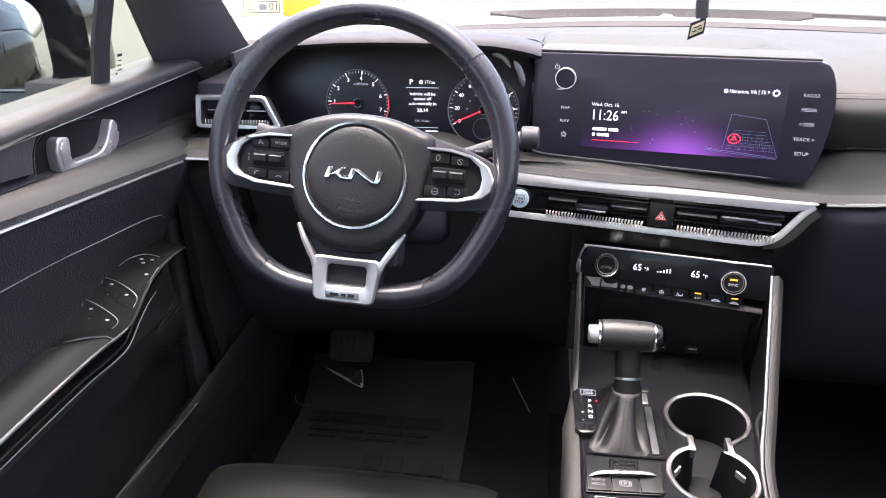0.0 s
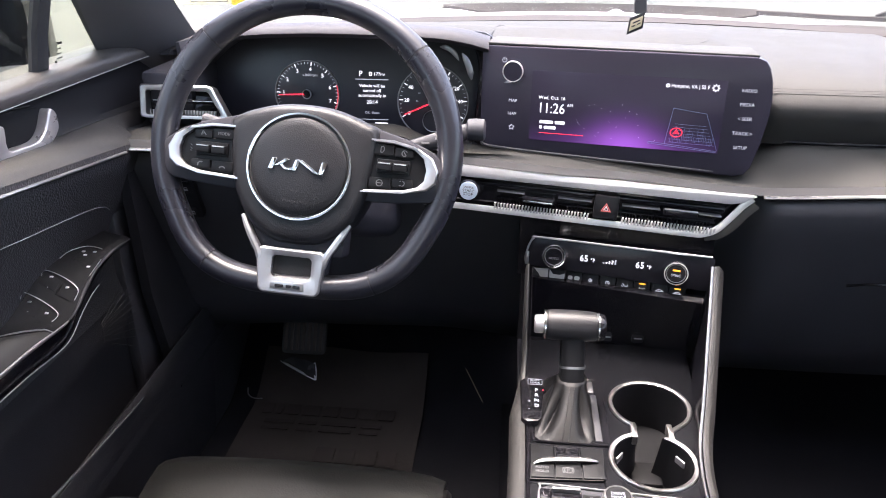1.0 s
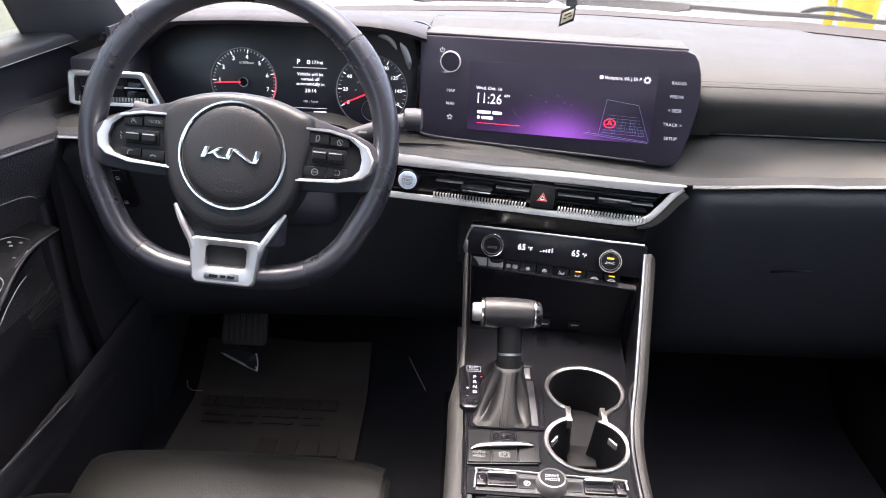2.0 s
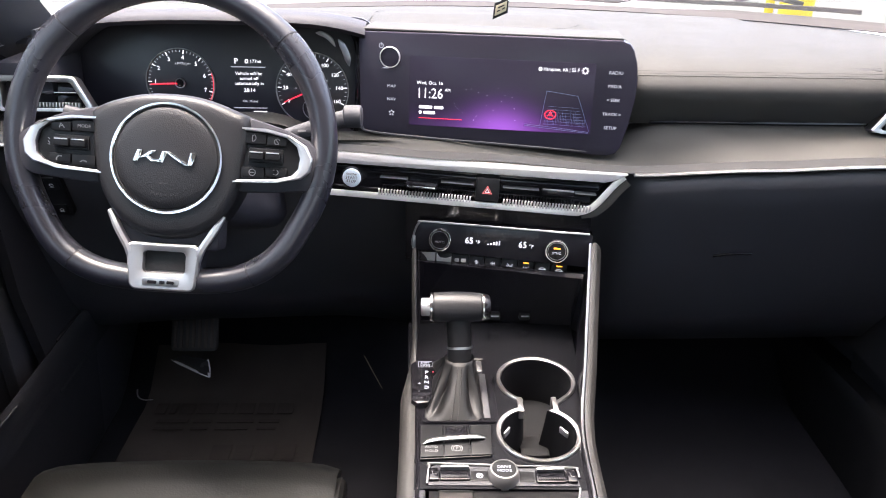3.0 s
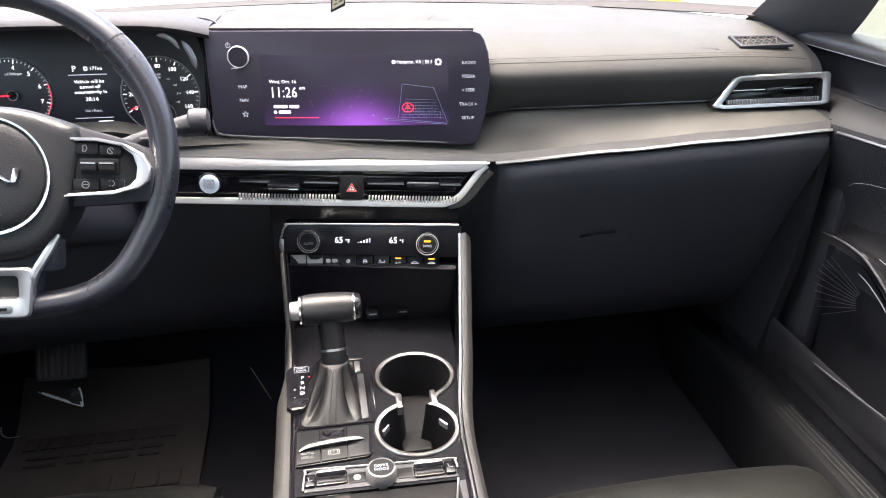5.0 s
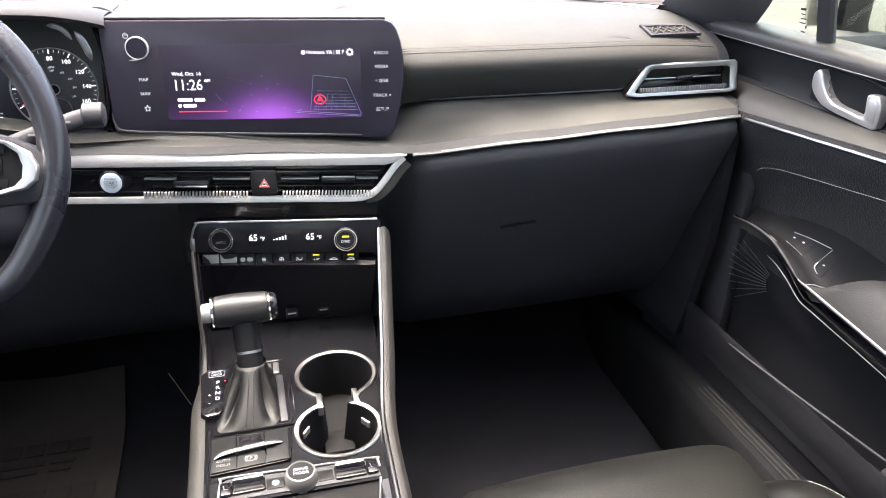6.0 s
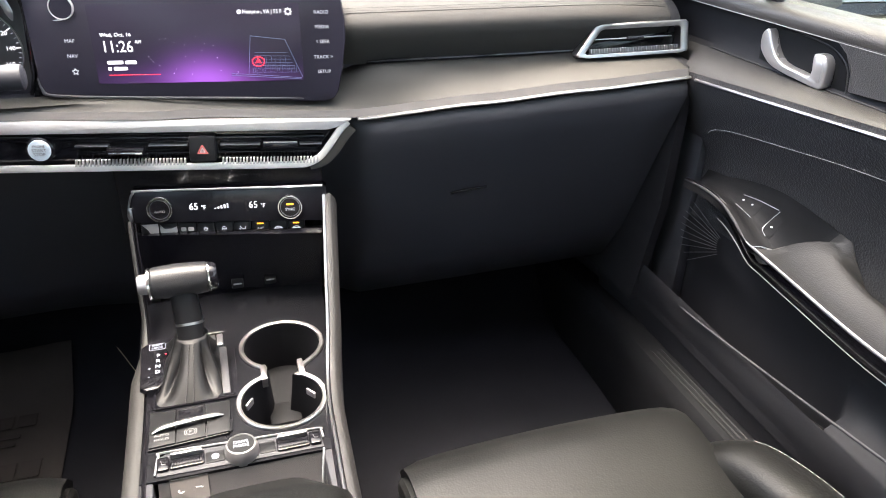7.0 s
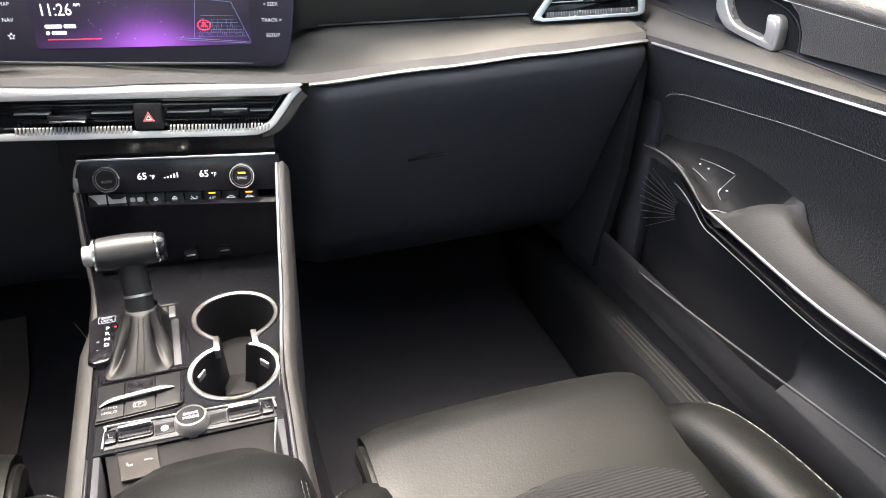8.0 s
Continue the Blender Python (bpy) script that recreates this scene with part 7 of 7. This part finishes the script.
bm = bmesh.new()
sheet(cowl_edge, lin(-0.115, 0.49, 41), lin(0, 1, 4), 0.006, bm)
solo("cowl", bm, "faded", "grey weathered plastic cowl at the foot of the windshield", "cowl", kind="structure")
bm = bmesh.new()
sheet(lambda u, v: (XC + u, glass_base(XC + u) - 0.048 + 0.036 * v, 0.7048 + (0.0048 + 0.006 * interp(XC + u, [(0.50, 0.0), (0.64, 1.0), (2, 1.0)])) * v), lin(-0.72, 0.72, 41), lin(0, 1, 4), 0.0015, bm)
solo("trim_glass_edge", bm, "faded", "grey trim edge along the foot of the windshield", "trim", kind="structure")
bon = thing("bonnet", pose(XC, 2.0, 0.6), "pale painted bonnet of the car ahead of the glass", "bonnet")
bm = bmesh.new()
sheet(lambda u, v: (XC + u, glass_base(XC + u) + 0.02 + 1.06 * v, 0.697 - 0.02 * abs(u / 0.8) ** 2 - 0.030 * v - 0.12 * v * v), lin(-0.80, 0.80, 21), lin(0, 1, 14), -0.01, bm)
part("panel", bm, "whitepaint", bon, "pale glossy paint", glob=True, sharp=80)
nz = thing("washer_nozzle", pose(0.226, glass_base(0.226) + 0.06, 0.696), "small domed pale washer nozzle at the bonnet's edge", "washer nozzle")
part("dome", sweep([(0.017 * math.cos(a), 0, 0.015 * math.sin(a)) for a in lin(0, math.pi, 13)], 0.006, 0.003, (0, 1, 0), 8), "whitepaint", nz, "pale rounded shell")
part("jet", sweep([(0.009 * math.cos(a), 0.002, 0.009 * math.sin(a)) for a in lin(0, math.pi, 9)], 0.004, 0.005, (0, 1, 0), 6), "faded", nz, "grey jet inside")
wp = thing("wiper", pose(0.74, 1.36, 0.69), "black windshield wiper arm and blade at rest", "wiper")
part("blade", sweep([(x, glass_base(x) + 0.086, interp(x, [(0.485, 0.7155), (0.60, 0.7155), (0.70, 0.7185), (0.84, 0.7205)])) for x in lin(0.485, 0.84, 20)], 0.006, 0.0085, (0, 0, 1), 8, flat=3), "faded", wp, "grey-black wiper blade", glob=True)
part("arm", sweep(smooth_path([(0.672, 1.421, 0.719), (0.692, 1.420, 0.7265), (0.722, 1.419, 0.7295), (0.755, 1.418, 0.7265), (0.80, 1.416, 0.717)], 4), 0.010, 0.0065, (0, 1, 0), 8), "rubber", wp, "black wiper arm end", glob=True)
for px, r in ((2.89, 0.034), (3.11, 0.130)):
    bol = thing("bollard", pose(px, 6.0, -0.32), "yellow painted steel bollard on the paving", "bollard", "yellow bollards")
    bm = lathe([(r, 0.0), (r, -0.98), (r * 0.8, -1.05), (r * 0.3, -1.08)], 28)
    bmesh.ops.rotate(bm, verts=bm.verts, matrix=Matrix.Rotation(radians(-90), 3, "X"))
    part("post", bm, "yellow", bol, "yellow painted post")
    bm = lathe([(r * 1.35, 0.0), (r * 1.35, -0.015), (r * 1.02, -0.022)], 28)
    bmesh.ops.rotate(bm, verts=bm.verts, matrix=Matrix.Rotation(radians(-90), 3, "X"))
    part("base_plate", bm, "yellow", bol, "round base plate")


# ---- door mirrors ----
def door_mirror(s, xin, X):
    m = thing("door_mirror", pose(xin + s * 0.1, 1.0, 0.725, 0, 0, -s * 5), "black door mirror with silvered glass", "mirror", "door mirrors")
    g = rrect(0.200, 0.140, 0.040, 6, 0, 0)
    h = rrect(0.285, 0.190, 0.060, 6, -s * 0.020, 0.0)
    part("shell_rim", frame_plate(h, g, -0.020, 0.03, 0.008), "carpaint", m, "gloss black shell rim")
    bm = bmesh.new()
    rings(bm, [[(x * k, y, z * k) for x, z in h] for k, y in ((1.0, 0.028), (0.98, 0.06), (0.85, 0.10), (0.5, 0.125))])
    part("shell", bm, "carpaint", m, "rounded gloss black shell", sharp=80)
    gl = part("mirror_glass", plate(inset(g, 0.002), -0.006, 0.004, 0.001), "mirror", m, "silvered glass")
    part("bright_bezel", frame_plate(inset(g, 0.0005), inset(g, 0.004), -0.008, 0.0, 0.0008), "steel", m, "thin grey edge round the glass")
    if s > 0:
        for k, w in enumerate(("OBJECTS IN MIRROR ARE", "CLOSER THAN THEY APPEAR")):
            words(w, 0.0085, "black", gl, -0.062, -0.045 - 0.011 * k, -0.0066, "LEFT")
    a = Vector((X + s * 0.045 - (xin + s * 0.1), -0.03, -0.055))
    part("foot", sweep([a, a.lerp(Vector((-s * 0.09, 0.02, -0.075)), 0.5), Vector((-s * 0.06, 0.03, -0.07))], 0.09, 0.045, (0, 0, 1), 12, flat=3), "pillar", m, "dark mirror foot on the door")


door_mirror(-1, -0.722, -0.525)
door_mirror(1, 1.150, 0.905)


# ---- a black car parked alongside ----
def parked_car(px, py, pz):
    c = thing("parked_car", pose(px, py, pz), "black sport utility car parked alongside", "car")
    st = [(-2.30, 0.55, 0.30, 0.78, 0.80), (-2.15, 0.80, 0.22, 0.95, 0.98), (-1.5, 0.90, 0.18, 1.00, 1.03), (-0.6, 0.92, 0.18, 0.98, 1.00), (0.6, 0.92, 0.18, 0.96, 0.98), (1.3, 0.90, 0.18, 0.90, 0.93), (1.9, 0.84, 0.20, 0.76, 0.80), (2.2, 0.70, 0.28, 0.62, 0.66), (2.32, 0.50, 0.35, 0.50, 0.54)]
    bm = bmesh.new()
    rings(bm, [[(x * w, y, lo + (hi + 0.12 - lo) * t) for x, t in ((-0.92, 0), (-1.0, 0.25), (-1.0, 0.6), (-0.95, 0.9), (-0.85, 1.0), (0, 1.03), (0.85, 1.0), (0.95, 0.9), (1.0, 0.6), (1.0, 0.25), (0.92, 0))] for y, w, lo, hi, _ in st])
    part("body", bm, "carpaint", c, "glossy black bodywork", sharp=50)
    cab = [(-2.05, 0.70, 1.10, 1.16), (-1.75, 0.67, 1.10, 1.62), (-0.3, 0.64, 1.10, 1.76), (0.35, 0.64, 1.08, 1.70), (1.15, 0.68, 1.04, 1.12)]
    bm = bmesh.new()
    rings(bm, [[(x * w * (1 - 0.12 * t * (hi > 1.1)), y, lo + (hi - lo) * t) for x, t in ((-1.22, 0), (-1.16, 0.5), (-1.0, 0.95), (-0.8, 1.0), (0.8, 1.0), (1.0, 0.95), (1.16, 0.5), (1.22, 0))] for y, w, lo, hi in cab])
    part("cabin", bm, "carpaint", c, "dark glazed cabin", sharp=50)
    bm = bmesh.new()
    sheet(lambda u, v: (u * 0.52, v, 1.768 - 0.10 * abs((v + 0.35) / 0.9) ** 2 - 0.02 * u * u), lin(-1, 1, 7), lin(0.35, -1.1, 7), -0.02, bm)
    part("roof", bm, "carpaint", c, "glossy black roof")
    for sx in (-1, 1):
        for y in (-1.42, 1.36):
            bm = lathe([(0.19, -0.10), (0.31, -0.10), (0.335, -0.06), (0.335, 0.06), (0.31, 0.10), (0.19, 0.10)], 28)
            bmesh.ops.rotate(bm, verts=bm.verts, matrix=Matrix.Rotation(radians(90), 3, "Z"))
            bmesh.ops.translate(bm, verts=bm.verts, vec=(sx * 0.80, y, 0.335))
            w = part("wheel", bm, "rubber", c, "black tyre")
            bm = bmesh.new()
            for k in range(10):
                a = 2 * math.pi * k / 10
                sweep([(sx * 0.905, y + 0.04 * math.cos(a), 0.335 + 0.04 * math.sin(a)), (sx * 0.905, y + 0.22 * math.cos(a), 0.335 + 0.22 * math.sin(a))], 0.03, 0.02, (1, 0, 0), 6, bm=bm)
            part("rim", bm, "rimsilver", w, "silver spoked rim")
        part("headlight", box(sx * 0.62 - 0.12, sx * 0.62 + 0.12, 2.08, 2.24, 0.56, 0.66, 0.03), "glassblack", c, "dark headlight")
        part("tail_light", box(sx * 0.66 - 0.12, sx * 0.66 + 0.12, -2.24, -2.12, 0.72, 0.82, 0.02), "red_lens", c, "red tail light")
        part("door_line", box(sx * 0.912 - 0.006, sx * 0.912 + 0.006, -0.31, -0.30, 0.30, 0.95, 0.001), "rubber", c)
        part("door_handle", box(sx * 0.915 - 0.012, sx * 0.915 + 0.012, 0.02, 0.18, 0.82, 0.845, 0.005), "chrome", c, "bright door handle")


parked_car(-2.47, 0.05, -0.32)
